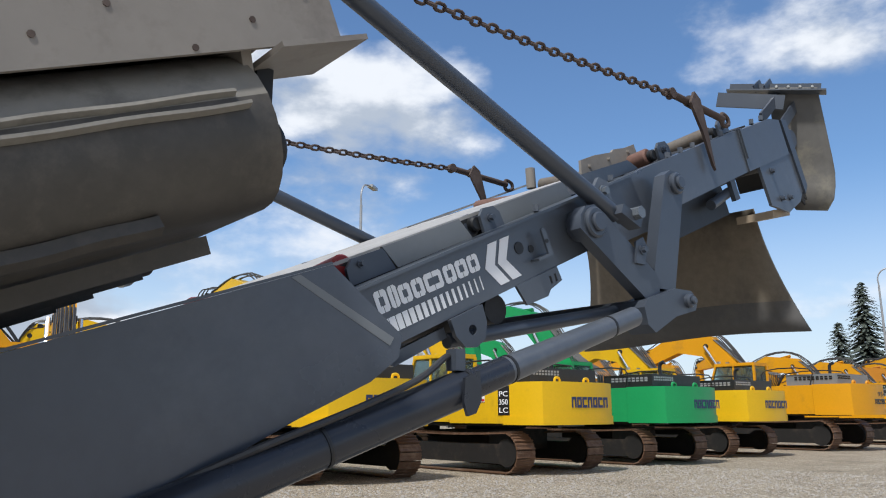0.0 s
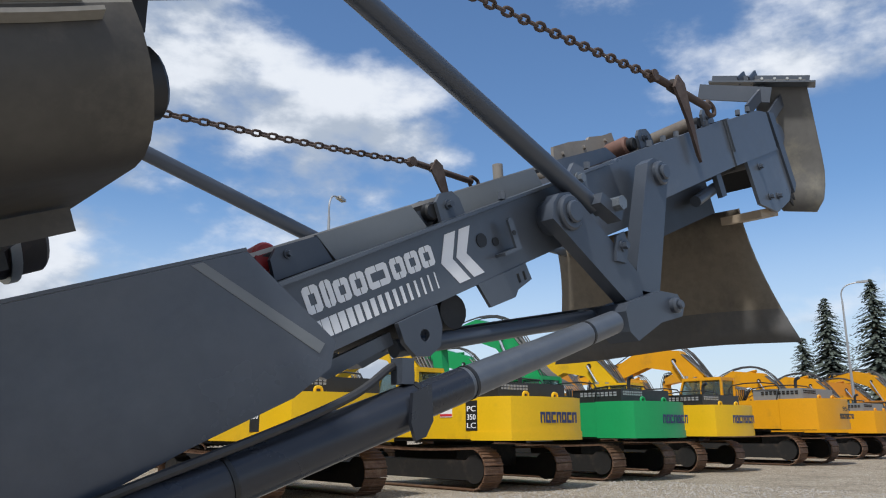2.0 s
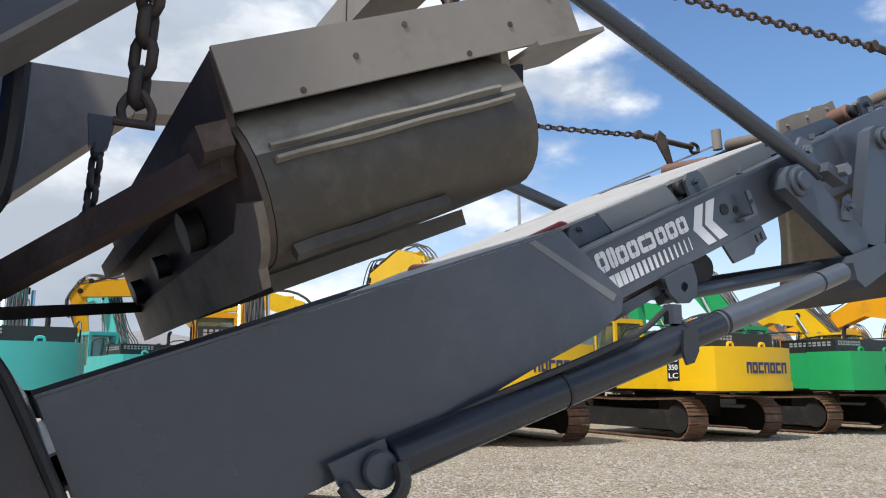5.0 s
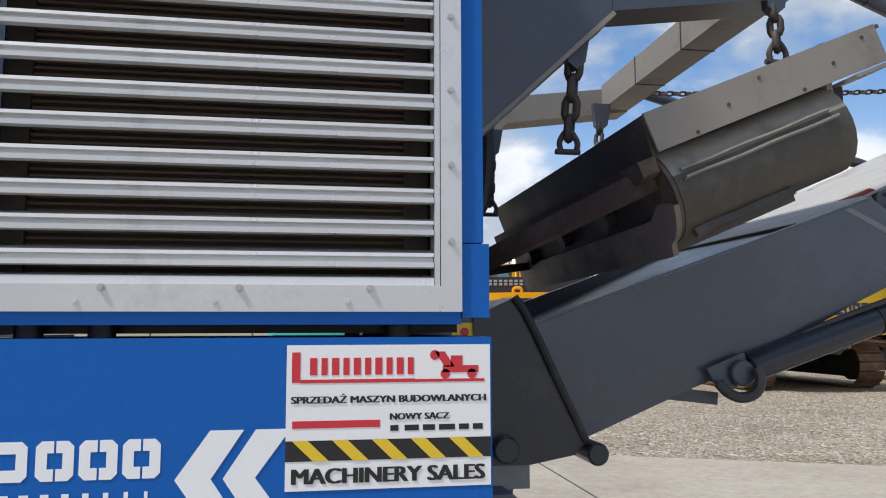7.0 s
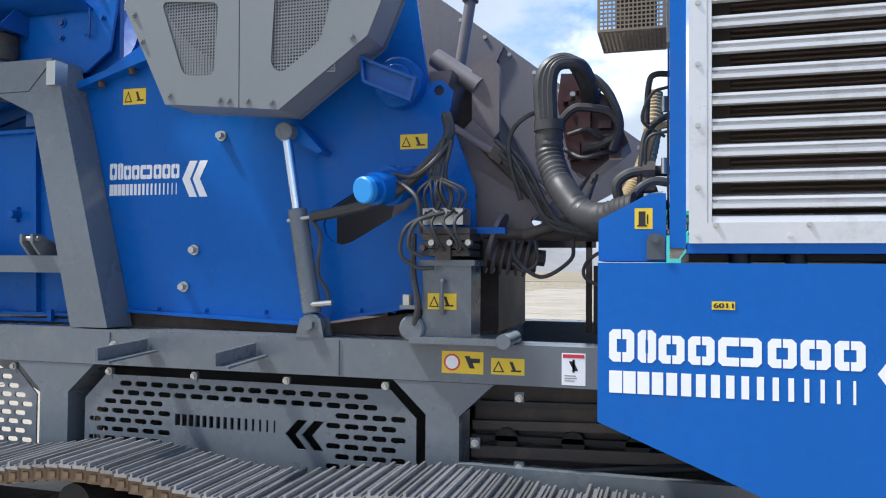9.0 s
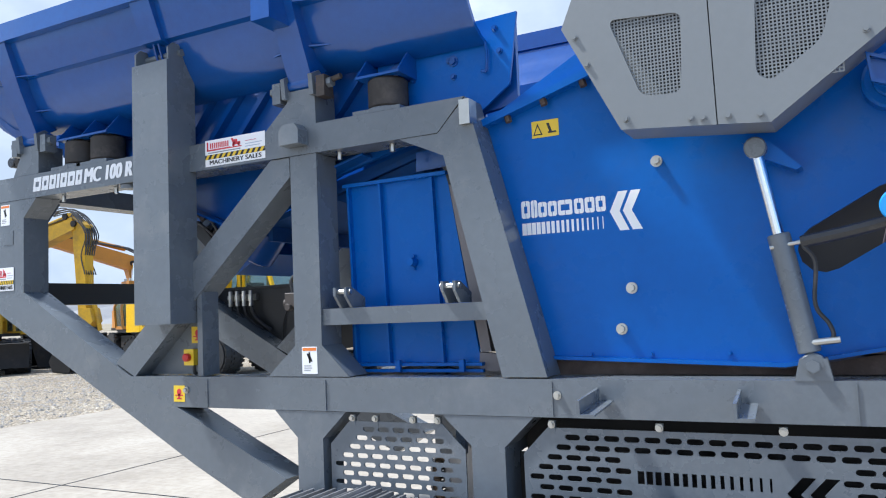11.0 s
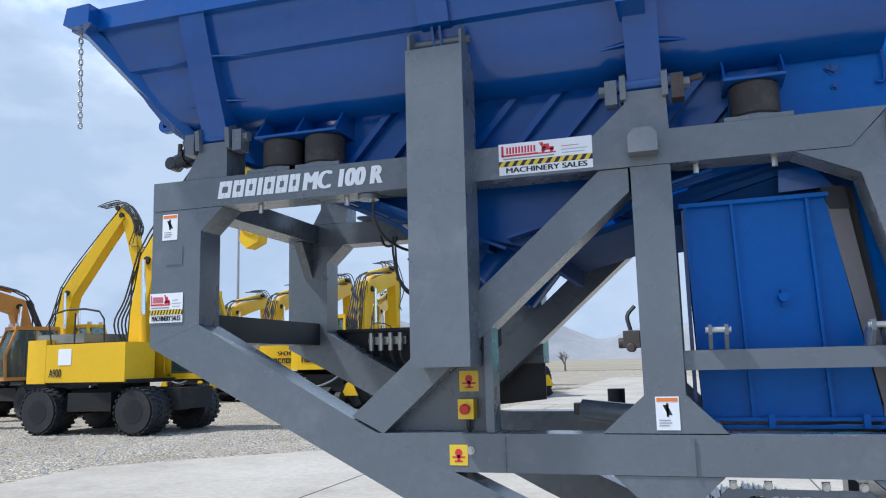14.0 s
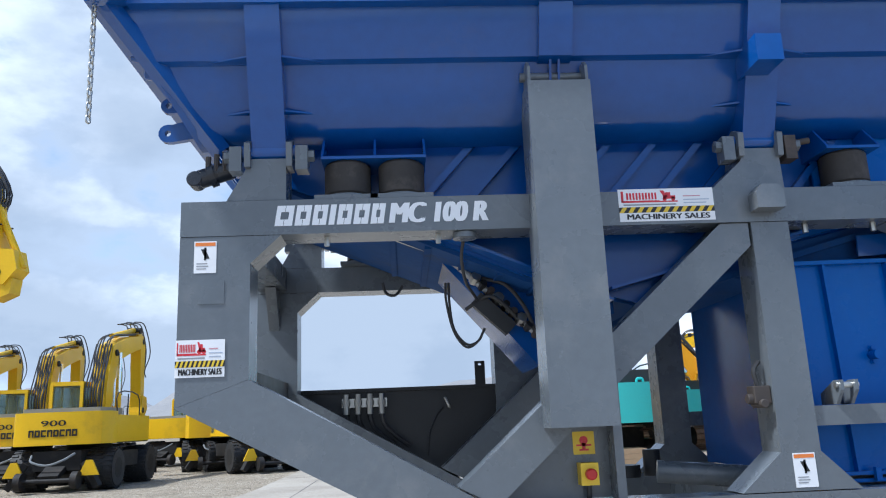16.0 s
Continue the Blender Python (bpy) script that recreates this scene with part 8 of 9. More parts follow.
def track_loop(length, r, y_shift, width, pitch=0.19):
    """All the shoes of one crawler, in place round the loop; along y."""
    bm = B()
    half = length / 2 - r
    total = 4 * half + 2 * math.pi * r
    n = round(total / pitch)
    for i in range(n):
        s = i * total / n
        if s < 2 * half:
            y, z, a = -half + s, 2 * r, 0.0
            z -= 0.05 * math.sin(math.pi * s / (2 * half))
        elif s < 2 * half + math.pi * r:
            t = (s - 2 * half) / r
            y, z, a = half + r * math.sin(t), r + r * math.cos(t), -t
        elif s < 4 * half + math.pi * r:
            y, z, a = half - (s - 2 * half - math.pi * r), 0.0, -math.pi
        else:
            t = (s - 4 * half - math.pi * r) / r
            y, z, a = -half - r * math.sin(t), r - r * math.cos(t), -math.pi - t
        m = Matrix.Translation((0, y, z)) @ Matrix.Rotation(a, 4, "X")
        k = len(bm.verts)
        one = box(-width / 2, width / 2, -pitch * 0.46, pitch * 0.46, -0.012, 0.014)
        box(-width / 2, width / 2, -pitch * 0.42, -pitch * 0.30, 0.014, 0.045, one)
        box(-width / 2, width / 2, pitch * 0.10, pitch * 0.18, 0.014, 0.032, one)
        bmesh.ops.transform(one, matrix=Matrix.Translation((0, 0, 0.05)) @ m, verts=one.verts)
        tmp = bpy.data.meshes.new("tmp")
        one.to_mesh(tmp)
        one.free()
        bm.from_mesh(tmp)
        bpy.data.meshes.remove(tmp)
    return bm


def plan_block(pts, z0, z1, bev, seg=2):
    bm = prism(pts, z0, z1, "z")
    edges = [e for e in bm.edges if len(e.link_faces) == 2 and e.calc_face_angle(0) > 0.5]
    bmesh.ops.bevel(bm, geom=edges, offset=bev, segments=seg, affect="EDGES", clamp_overlap=True)
    return bm


def name_blocks(parent, x0, x1, z0, z1, y, material, n):
    """A maker's name on a plate that faces -y, as a row of plain open blocks."""
    w = (x1 - x0) / n
    for i in range(n):
        a, b = x0 + w * (i + 0.06), x0 + w * (i + 0.90)
        t, k = (b - a) * 0.30, (z1 - z0) * 0.26
        if i % 3 == 1:
            ring = holed(rect(a, b, z0, z1), [rect(a + t, b - t, z0 + k, z1 - k)], y - 0.006, y)
        else:
            ring = prism([(a, z0), (b, z0), (b, z0 + k), (a + t, z0 + k), (a + t, z1 - k), (b, z1 - k), (b, z1), (a, z1)] if i % 3 else [(a, z0), (a + t, z0), (a + t, z1 - k), (b - t, z1 - k), (b - t, z0), (b, z0), (b, z1), (a, z1)], y - 0.006, y)
        part("name_block", ring, material, parent, smooth=0)


def cab(root, paint, x0, x1, y0, y1, z0, z1, key):
    """A cab: posts, roof and floor pan with glass between them."""
    t = 0.07
    mid = (y0 + y1) / 2 - 0.1
    side = [(y0, z0), (y1, z0), (y1 + 0.05, z0 + 0.75), (y1 - 0.28, z1), (y0, z1)]
    c = shared(("cab", key), "cab", lambda: box(x0, x1, y0, y1, z0 - 0.05, z0 + 0.06), paint, root, bevel=0.01)
    shared(("roof", key), "cab_roof", lambda: box(x0, x1, y0 - 0.02, y1 - 0.22, z1 - 0.05, z1 + 0.07), paint, c, bevel=0.03)
    shared(("rear", key), "rear_panel", lambda: box(x0 + t, x1 - t, y0, y0 + 0.05, z0 + 0.061, z0 + 0.55), paint, c)
    for n, x in enumerate((x0, x1 - t)):
        for k, (a, b) in enumerate(zip(side[1:], side[2:] + side[:1])):
            shared(("post", key, n, k), "cab_post", lambda: beam((x + t / 2, a[0], a[1]), (x + t / 2, b[0], b[1]), t, 0.09, up=(1, 0, 0)), paint, c)
        shared(("midpost", key, n), "cab_post", lambda: beam((x + t / 2, mid, z0), (x + t / 2, mid, z1), t, 0.07, up=(1, 0, 0)), paint, c)
        shared(("door", key, n), "door_panel", lambda: box(x + 0.01, x + t - 0.01, y0 + 0.046, mid - 0.036, z0 + 0.061, z0 + 0.6), paint, c)
    glass = [(y0 + 0.04, z0 + 0.05), (y1 - 0.02, z0 + 0.05), (y1 + 0.02, z0 + 0.75), (y1 - 0.30, z1 - 0.06), (y0 + 0.04, z1 - 0.06)]
    shared(("glass_l", key), "window_pane", lambda: prism(glass, x0 + 0.03, x0 + 0.036, "x"), CABG, c, "dark tinted cab glass", smooth=0)
    shared(("glass_r", key), "window_pane", lambda: prism(glass, x1 - 0.036, x1 - 0.03, "x"), CABG, c, "dark tinted cab glass", smooth=0)
    shared(("glass_b", key), "window_pane", lambda: box(x0 + 0.075, x1 - 0.075, y0 + 0.02, y0 + 0.026, z0 + 0.56, z1 - 0.06), CABG, c, "dark tinted cab glass", smooth=0)
    shared(("glass_f", key), "windscreen", lambda: prism([(y1 - 0.02, z0 + 0.07), (y1 + 0.02, z0 + 0.75), (y1 - 0.30, z1 - 0.06), (y1 - 0.31, z1 - 0.06), (y1 + 0.005, z0 + 0.75), (y1 - 0.03, z0 + 0.07)], x0 + 0.075, x1 - 0.075, "x"), CABG, c, "dark tinted cab glass", smooth=0)
    shared(("seat", key), "seat", lambda: plan_block([(x0 + 0.25, y0 + 0.2), (x1 - 0.25, y0 + 0.2), (x1 - 0.25, y0 + 0.75), (x0 + 0.25, y0 + 0.75)], z0 + 0.1, z0 + 0.9, 0.06), BLACK, c)
    for n, xa in enumerate((x0 + 0.1, x1 - 0.26)):
        shared(("light", key, n), "work_light", lambda: box(xa, xa + 0.14, y1 - 0.36, y1 - 0.28, z1 + 0.071, z1 + 0.17), ZINC, c, bevel=0.02)
    return c


POSE_UP = dict(boom=[(0.7, 1.75), (1.6, 3.0), (3.0, 4.6), (4.3, 5.0), (6.5, 4.7)], bh=[0.25, 0.38, 0.45, 0.40, 0.22], stick=[(6.15, 5.1), (6.6, 4.6), (6.1, 1.9)], sh=[0.16, 0.30, 0.15], bucket=(6.1, 1.7))
POSE_LOW = dict(boom=[(0.7, 1.75), (1.5, 2.6), (2.8, 3.9), (4.2, 4.1), (6.6, 3.1)], bh=[0.25, 0.38, 0.45, 0.40, 0.22], stick=[(6.4, 3.7), (6.8, 3.2), (5.9, 1.0)], sh=[0.16, 0.30, 0.15], bucket=(5.9, 0.9))
POSE_HIGH = dict(boom=[(0.5, 1.7), (0.60, 2.9), (0.9, 4.15), (2.35, 6.0), (3.2, 6.95)], bh=[0.20, 0.23, 0.27, 0.24, 0.17], stick=[(3.0, 7.25), (3.45, 6.75), (3.95, 4.75)], sh=[0.12, 0.22, 0.12], bucket=(3.95, 4.5))
POSE_DIG = dict(boom=[(0.6, 1.7), (0.70, 2.7), (1.0, 3.7), (2.6, 4.2), (4.1, 4.6)], bh=[0.20, 0.25, 0.30, 0.25, 0.18], stick=[(3.75, 4.85), (4.25, 4.5), (4.4, 1.5)], sh=[0.14, 0.25, 0.14], bucket=(4.5, 0.92))
POSE_FOLD = dict(boom=[(0.6, 1.7), (0.75, 2.9), (1.1, 3.9), (2.3, 4.25), (3.6, 4.5)], bh=[0.20, 0.27, 0.32, 0.27, 0.20], stick=[(3.3, 4.85), (3.75, 4.45), (3.9, 2.2)], sh=[0.14, 0.25, 0.14], bucket=(3.9, 1.7))


def arm(root, paint, p, key, bucket=True):
    boom = shared(("boom", key), "boom", lambda: limb(p["boom"], p["bh"], 0.46), paint, root, bevel=0.02)
    st = shared(("stick", key), "stick", lambda: limb(p["stick"], p["sh"], 0.34), paint, root, bevel=0.02)
    b, s, k = p["boom"], p["stick"], p["bucket"]

    def cyl():
        bm = B()
        for dx in (-0.36, 0.36):
            rod((dx, b[0][0] + 0.5, b[0][1] - 0.35), (dx, (b[0][0] + 0.5 + b[2][0]) / 2, (b[0][1] - 0.35 + b[2][1]) / 2), 0.085, n=10, bm=bm)
            rod((dx, (b[0][0] + 0.5 + b[2][0]) / 2, (b[0][1] - 0.35 + b[2][1]) / 2), (dx, b[2][0], b[2][1]), 0.05, n=10, bm=bm)
        rod((0, b[2][0] + 0.2, b[2][1] + 0.55), (0, s[0][0], s[0][1] + 0.02), 0.085, n=10, bm=bm)
        rod((0, s[0][0] + 0.25, s[0][1] - 0.1), (0, k[0] + 0.42, k[1] + 0.35), 0.07, n=10, bm=bm)
        return bm
    shared(("cyl", key), "hydraulic_cylinder", cyl, paint, root)

    for n, dx in enumerate((-0.36, 0.36)):
        shared(("piston", key, n), "piston_rod", lambda: rod((dx, b[0][0] + 0.5 + (b[2][0] - b[0][0] - 0.5) * 0.52, b[0][1] - 0.35 + (b[2][1] - b[0][1] + 0.35) * 0.52), (dx * 1.001, b[2][0], b[2][1]), 0.058, n=10), CHROME, root)
    for n, ((yy, zz), w_) in enumerate(((b[2], 0.5), (b[-1], 0.42), (s[0], 0.38), (s[-1], 0.38))):
        shared(("pin", key, n), "joint_pin", lambda: rod((-w_ / 2 - 0.03, yy, zz), (w_ / 2 + 0.03, yy, zz), 0.10, n=12), UNDER, root)
    shared(("link", key), "bucket_link", lambda: prism([(s[-1][0] - 0.1, s[-1][1] + 0.5), (s[-1][0] + 0.32, s[-1][1] + 0.45), (s[-1][0] + 0.42, s[-1][1] + 0.05), (s[-1][0] + 0.15, s[-1][1] - 0.25), (s[-1][0] - 0.18, s[-1][1] - 0.1)], -0.21, 0.21, "x"), paint, root, bevel=0.02)
    shared(("coupler", key), "coupler", lambda: prism([(s[-1][0] - 0.22, s[-1][1] - 0.05), (s[-1][0] + 0.32, s[-1][1] - 0.12), (s[-1][0] + 0.28, s[-1][1] - 0.42), (s[-1][0] - 0.05, s[-1][1] - 0.55), (s[-1][0] - 0.25, s[-1][1] - 0.35)], -0.17, 0.17, "x"), UNDER if bucket else paint, root, bevel=0.02)

    for i in range(6):
        dx = -0.24 + 0.09 * i
        e = 0.17 + 0.04 * (i % 3)
        shared(("loop", key, i), "hose", lambda: tube([(dx, s[0][0] - 0.9, s[0][1] + 0.12), (dx, s[0][0] - 0.35, s[0][1] + e), (dx * 1.3, s[0][0] + 0.25, s[0][1] + e * 0.7), (dx * 1.4, s[1][0] + e + 0.15, s[1][1] - 0.25), (dx, s[1][0] + e * 0.6, s[1][1] - 0.9), (dx, (s[1][0] + s[-1][0]) / 2 + 0.22, (s[1][1] + s[-1][1]) / 2)], 0.020, 5, 4), HOSE, root)
        shared(("foot", key, i), "hose", lambda: tube([(dx, b[0][0] - 0.25, b[0][1] + 0.1), (dx, b[0][0] - 0.55 - 0.03 * i, b[0][1] + 0.9), (dx, b[1][0] - 0.45, b[1][1] + 0.35), (dx, b[2][0] - 0.35, b[2][1] + 0.25)], 0.022, 5, 4), HOSE, root)

    for i, dx in enumerate((-0.20, -0.11, -0.02, 0.07, 0.16)):
        pts = []
        for j, ((y, z), h) in enumerate(zip(b, p["bh"])):
            q, r = b[max(0, j - 1)], b[min(len(b) - 1, j + 1)]
            d = Vector((r[0] - q[0], r[1] - q[1])).normalized()
            o = h + 0.05 + 0.035 * (i % 3) + (0.10 if j == 2 else 0)
            pts.append((dx, y - d.y * o, z + d.x * o))
        pts += [(dx, s[0][0] + 0.22, s[0][1] + 0.12 - 0.03 * i), (dx, s[1][0] + 0.34, s[1][1] - 0.2), (dx, s[1][0] + 0.26, s[1][1] - 0.9)]
        shared(("line", key, i), "hose", lambda: tube(pts, 0.022, 5, 4), HOSE, root)
    if bucket:
        def bk():
            y, z = k
            out = [(y + 0.15, z + 0.25), (y - 0.25, z + 0.1), (y - 0.75, z - 0.15), (y - 1.0, z - 0.55), (y - 0.85, z - 0.85), (y - 0.2, z - 0.88)]
            bm = B()
            for x in (-0.6, 0.57):
                prism(out + [(y - 0.05, z - 0.3)], x, x + 0.03, "x", bm)
            for a, c in zip(out, out[1:]):
                beam((0, a[0], a[1]), (0, c[0], c[1]), 0.05, 1.14, bm, up=(1, 0, 0))
            for i in range(5):
                x = -0.52 + 0.26 * i
                prism([(y - 0.25, z - 0.86), (y + 0.02, z - 0.88), (y - 0.25, z - 0.94)], x - 0.05, x + 0.05, "x", bm)
            return bm
        zz = min(k[1], 9)
        shared(("bucket", key), "bucket", bk, UNDER, root)
    return boom


def crawler_excavator(x, y, turn, paint, label, pose_=POSE_UP, key="up", marks=None, dark_hood=True, side_mark=None, scale=1.10):
    root = thing("crawler_excavator", (x, y, 0.0), label, "excavator", "crawler excavators in a row", turn, local=True)
    root.scale = (scale,) * 3
    for sx in (-1, 1):
        tr = shared(("trackframe", sx), "track", lambda: shifted(plan_block([(-0.18, -2.0), (0.18, -2.0), (0.18, 2.0), (-0.18, 2.0)], 0.25, 0.72, 0.05), sx * 1.30), UNDER, root)
        shared(("chain", sx), "track_chain", lambda: shifted(track_loop(5.0, 0.47, 0, 0.62), sx * 1.30), SHOE, tr, kind="stuff", smooth=0)
        for yy in (-2.03, 2.03):
            shared(("idler", sx, yy), "idler", lambda: rod((sx * 1.30 - 0.2, yy, 0.52), (sx * 1.30 + 0.2, yy, 0.52), 0.34, n=20), UNDER, tr)
    shared("carbody", "car_body", lambda: plan_block([(-1.1, -1.0), (1.1, -1.0), (1.1, 1.0), (-1.1, 1.0)], 0.5, 1.05, 0.1), UNDER, root)
    shared("slew", "slew_ring", lambda: rod((0, 0, 1.0), (0, 0, 1.2), 0.75, n=24), UNDER, root)
    cw = shared("cw", "counterweight", lambda: plan_block([(-1.48, -1.9), (1.48, -1.9), (1.48, -2.75), (1.30, -3.10), (0.7, -3.34), (-0.7, -3.34), (-1.30, -3.10), (-1.48, -2.75)], 1.20, 2.22, 0.10, 3), paint, root)
    shared("cwrail", "lower_lip", lambda: plan_block([(-1.50, -1.95), (1.50, -1.95), (1.50, -2.78), (1.32, -3.12), (0.7, -3.36), (-0.7, -3.36), (-1.32, -3.12), (-1.50, -2.78)], 1.19, 1.40, 0.05, 2), paint, cw)
    for dx in (-0.55, 0.55):
        shared(("lift", dx), "lifting_eye", lambda: tube([(dx - 0.09, -2.9, 2.20), (dx - 0.07, -2.9, 2.32), (dx + 0.07, -2.9, 2.32), (dx + 0.09, -2.9, 2.20)], 0.035, 6, 3), paint, cw)
    shared("body_l", "side_body", lambda: plan_block([(-1.47, -1.89), (-0.45, -1.89), (-0.45, 0.15), (-1.47, 0.15)], 1.22, 2.20, 0.05), paint, root)
    shared("body_r", "side_body", lambda: plan_block([(0.45, -1.89), (1.47, -1.89), (1.47, 1.7), (0.45, 1.7)], 1.22, 2.05, 0.05), paint, root)
    shared("deck", "deck", lambda: box(-1.40, 1.40, -1.9, 1.8, 1.16, 1.26), UNDER, root)
    hood_ = shared(("hood", dark_hood), "engine_hood", lambda: plan_block([(-1.25, -2.65), (1.25, -2.65), (1.25, -0.9), (-1.25, -0.9)], 2.19, 2.58, 0.08), BLACK if dark_hood else GUARDG, root, "dark engine hood with cooling slots")

    def slots():
        bm = B()
        for i in range(9):
            for k in range(2):
                box(-1.15 + 0.11 * i, -1.08 + 0.11 * i, -2.662, -2.65, 2.40 + 0.07 * k, 2.45 + 0.07 * k, bm)
                box(-1.262, -1.25, -2.5 + 0.15 * i, -2.40 + 0.15 * i, 2.38 + 0.07 * k, 2.43 + 0.07 * k, bm)
        return bm
    shared("slots", "slot", slots, UNDER if not dark_hood else GREYF, hood_, kind="stuff", smooth=0)
    shared("stack", "exhaust", lambda: tube([(0.7, -1.6, 2.5), (0.7, -1.6, 2.95), (0.7, -1.75, 3.05)], 0.06, 8, 3), BLACK, root)
    cab(root, paint if not dark_hood or paint is not GRN else GRN, -1.45, -0.45, 0.2, 2.0, 1.30, 3.02, "crawl")
    shared("rail_r", "handrail", lambda: tube([(1.40, -1.7, 2.05), (1.40, -1.7, 2.75), (1.40, 0.4, 2.75), (1.40, 0.9, 2.05)], 0.022, 6, 3), BLACK, root)
    shared("rail_l", "handrail", lambda: tube([(-1.40, -1.8, 2.2), (-1.40, -1.8, 2.75), (-1.40, -0.2, 2.75), (-1.40, -0.1, 2.2)], 0.022, 6, 3), BLACK, root)
    shared("mirror", "mirror", lambda: box(1.42, 1.50, 1.3, 1.5, 2.5, 2.8, tube([(1.40, 1.5, 2.05), (1.46, 1.45, 2.6)], 0.02, 6, 1)), BLACK, root)
    arm(root, paint, pose_, key)
    if marks:
        marks(cw)
    if side_mark:
        side_mark(root)
    return root


def wheel_mesh():
    bm = rod((-0.20, 0, 0), (0.20, 0, 0), 0.53, n=28)
    bmesh.ops.bevel(bm, geom=[e for e in bm.edges if e.calc_face_angle(0) > 0.8], offset=0.05, segments=2, affect="EDGES")
    for i in range(24):
        a = 2 * math.pi * i / 24
        for s in (-1, 1):
            one = box(min(0.03 * s, 0.19 * s), max(0.03 * s, 0.19 * s), -0.035, 0.035, 0.52, 0.55)
            bmesh.ops.rotate(one, cent=(0, 0, 0), matrix=Matrix.Rotation(a + s * 0.06, 3, "X"), verts=one.verts)
            tmp = bpy.data.meshes.new("tmp")
            one.to_mesh(tmp)
            one.free()
            bm.from_mesh(tmp)
            bpy.data.meshes.remove(tmp)
    return bm


def wheeled_excavator(x, y, turn, upper, paint, label, pose_=POSE_FOLD, key="fold", marks=None, side_mark=None, blade=True, bucket=True, arm_paint=None, scale=1.0, tall=1.0):
    """turn: the undercarriage's heading; upper: the upper carriage's turn on it."""
    root = thing("wheeled_excavator", (x, y, 0.0), label, "excavator", "wheeled excavators", turn, local=True)
    root.scale = (scale,) * 3
    U = Matrix.Rotation(radians(upper), 4, "Z")
    T = U @ Matrix.Translation((0, 0, 1.2)) @ Matrix.Diagonal((1, 1, tall, 1)) @ Matrix.Translation((0, 0, -1.2))
    for yy in (-1.35, 1.35):
        for sx in (-1, 1):
            for dx in (0.88, 1.22):
                w = shared("wheel", "wheel", wheel_mesh, RUBBER, root, "black twin rubber tyre", m=pose(sx * dx * 0.93, yy, 0.55))
                shared("rim", "rim", lambda: rod((-0.205, 0, 0), (0.205, 0, 0), 0.27, n=20), UNDER, w)
        shared(("axle", yy), "axle", lambda: rod((-0.9, yy, 0.55), (0.9, yy, 0.55), 0.14, n=12), UNDER, root)
    shared("wbody", "undercarriage", lambda: plan_block([(-0.62, -2.1), (0.62, -2.1), (0.62, 2.1), (-0.62, 2.1)], 0.55, 1.05, 0.06), UNDER, root)
    for sx in (-1, 1):
        shared(("wbox", sx), "tool_box", lambda: box(min(sx * 0.64, sx * 1.18), max(sx * 0.64, sx * 1.18), -0.62, 0.62, 0.55, 0.98), UNDER, root, bevel=0.02)
    if blade:
        shared("blade", "dozer_blade", lambda: limb([(2.35, 0.98), (2.25, 0.6), (2.33, 0.22)], [0.03, 0.03, 0.03], 2.45, beam((0, 2.0, 0.6), (0, 2.3, 0.6), 0.9, 0.2)), UNDER, root)
        for sx in (-1, 1):
            shared(("stab", sx), "stabiliser", lambda: beam((sx * 0.75, -2.15, 0.75), (sx * 1.15, -2.25, 0.12), 0.18, 0.16), UNDER, root)
            shared(("stabfoot", sx), "stabiliser_foot", lambda: prism([(sx * 0.95 - 0.26, 0.42), (sx * 0.95 + 0.26, 0.42), (sx * 0.95 + 0.08, 0.80), (sx * 0.95 - 0.08, 0.80)], -2.40, -2.34), YEL, root)
        for sx in (-1, 1):
            shared(("railwheel", sx), "rail_wheel", lambda: rod((sx * 0.62, -2.55, 0.32), (sx * 0.78, -2.55, 0.32), 0.22, n=18), UNDER, root)
        shared("railaxle", "rail_axle", lambda: rod((-0.7, -2.55, 0.32), (0.7, -2.55, 0.32), 0.06, n=10, bm=beam((0, -2.1, 0.6), (0, -2.55, 0.38), 0.5, 0.14)), UNDER, root)
        shared("rearlines", "hose", lambda: tube([(-0.6, -2.2, 0.95), (-0.5, -2.42, 0.80), (-0.1, -2.45, 0.70), (0.3, -2.42, 0.82), (0.5, -2.2, 0.98)], 0.03, 6, 5), GUARDG, root)
    shared("wslew", "slew_ring", lambda: rod((0, 0, 1.02), (0, 0, 1.22), 0.6, n=24), UNDER, root)
    hub = shared("uptray", "upper_carriage", lambda: box(-1.2, 1.2, -1.5, 1.4, 1.19, 1.28), UNDER, root, m=U)
    cw = shared("wcw", "counterweight", lambda: plan_block([(-1.24, -1.3), (1.24, -1.3), (1.24, -1.90), (1.12, -2.12), (0.85, -2.22), (-0.85, -2.22), (-1.12, -2.12), (-1.24, -1.90)], 1.20, 2.05, 0.13, 4), paint, root, m=T)
    b1 = shared("wbody_l", "side_body", lambda: plan_block([(-1.24, -1.29), (-0.35, -1.29), (-0.35, 0.0), (-1.24, 0.0)], 1.22, 2.0, 0.05), paint, root, m=T)
    b2 = shared("wbody_r", "side_body", lambda: plan_block([(0.35, -1.29), (1.24, -1.29), (1.24, 1.35), (0.35, 1.35)], 1.22, 1.95, 0.05), paint, root, m=T)
    shared("whood", "engine_hood", lambda: plan_block([(-1.0, -1.95), (1.0, -1.95), (1.0, -0.3), (-1.0, -0.3)], 1.98, 2.16, 0.05), GUARDG, root, m=T)
    c = cab(root, paint, -1.22, -0.28, 0.05, 1.65, 1.28, 2.92, "wheel")
    c.matrix_basis = T @ Matrix.Translation((0, (tall - 1.0) * 1.2, 0)) @ Matrix.Diagonal((1, 1.0 + (tall - 1.0) * 0.8, 1, 1))
    before = set(root.children)
    arm(root, arm_paint or paint, pose_, ("w", key), bucket)
    for o in root.children:
        if o not in before:
            o.matrix_basis = U
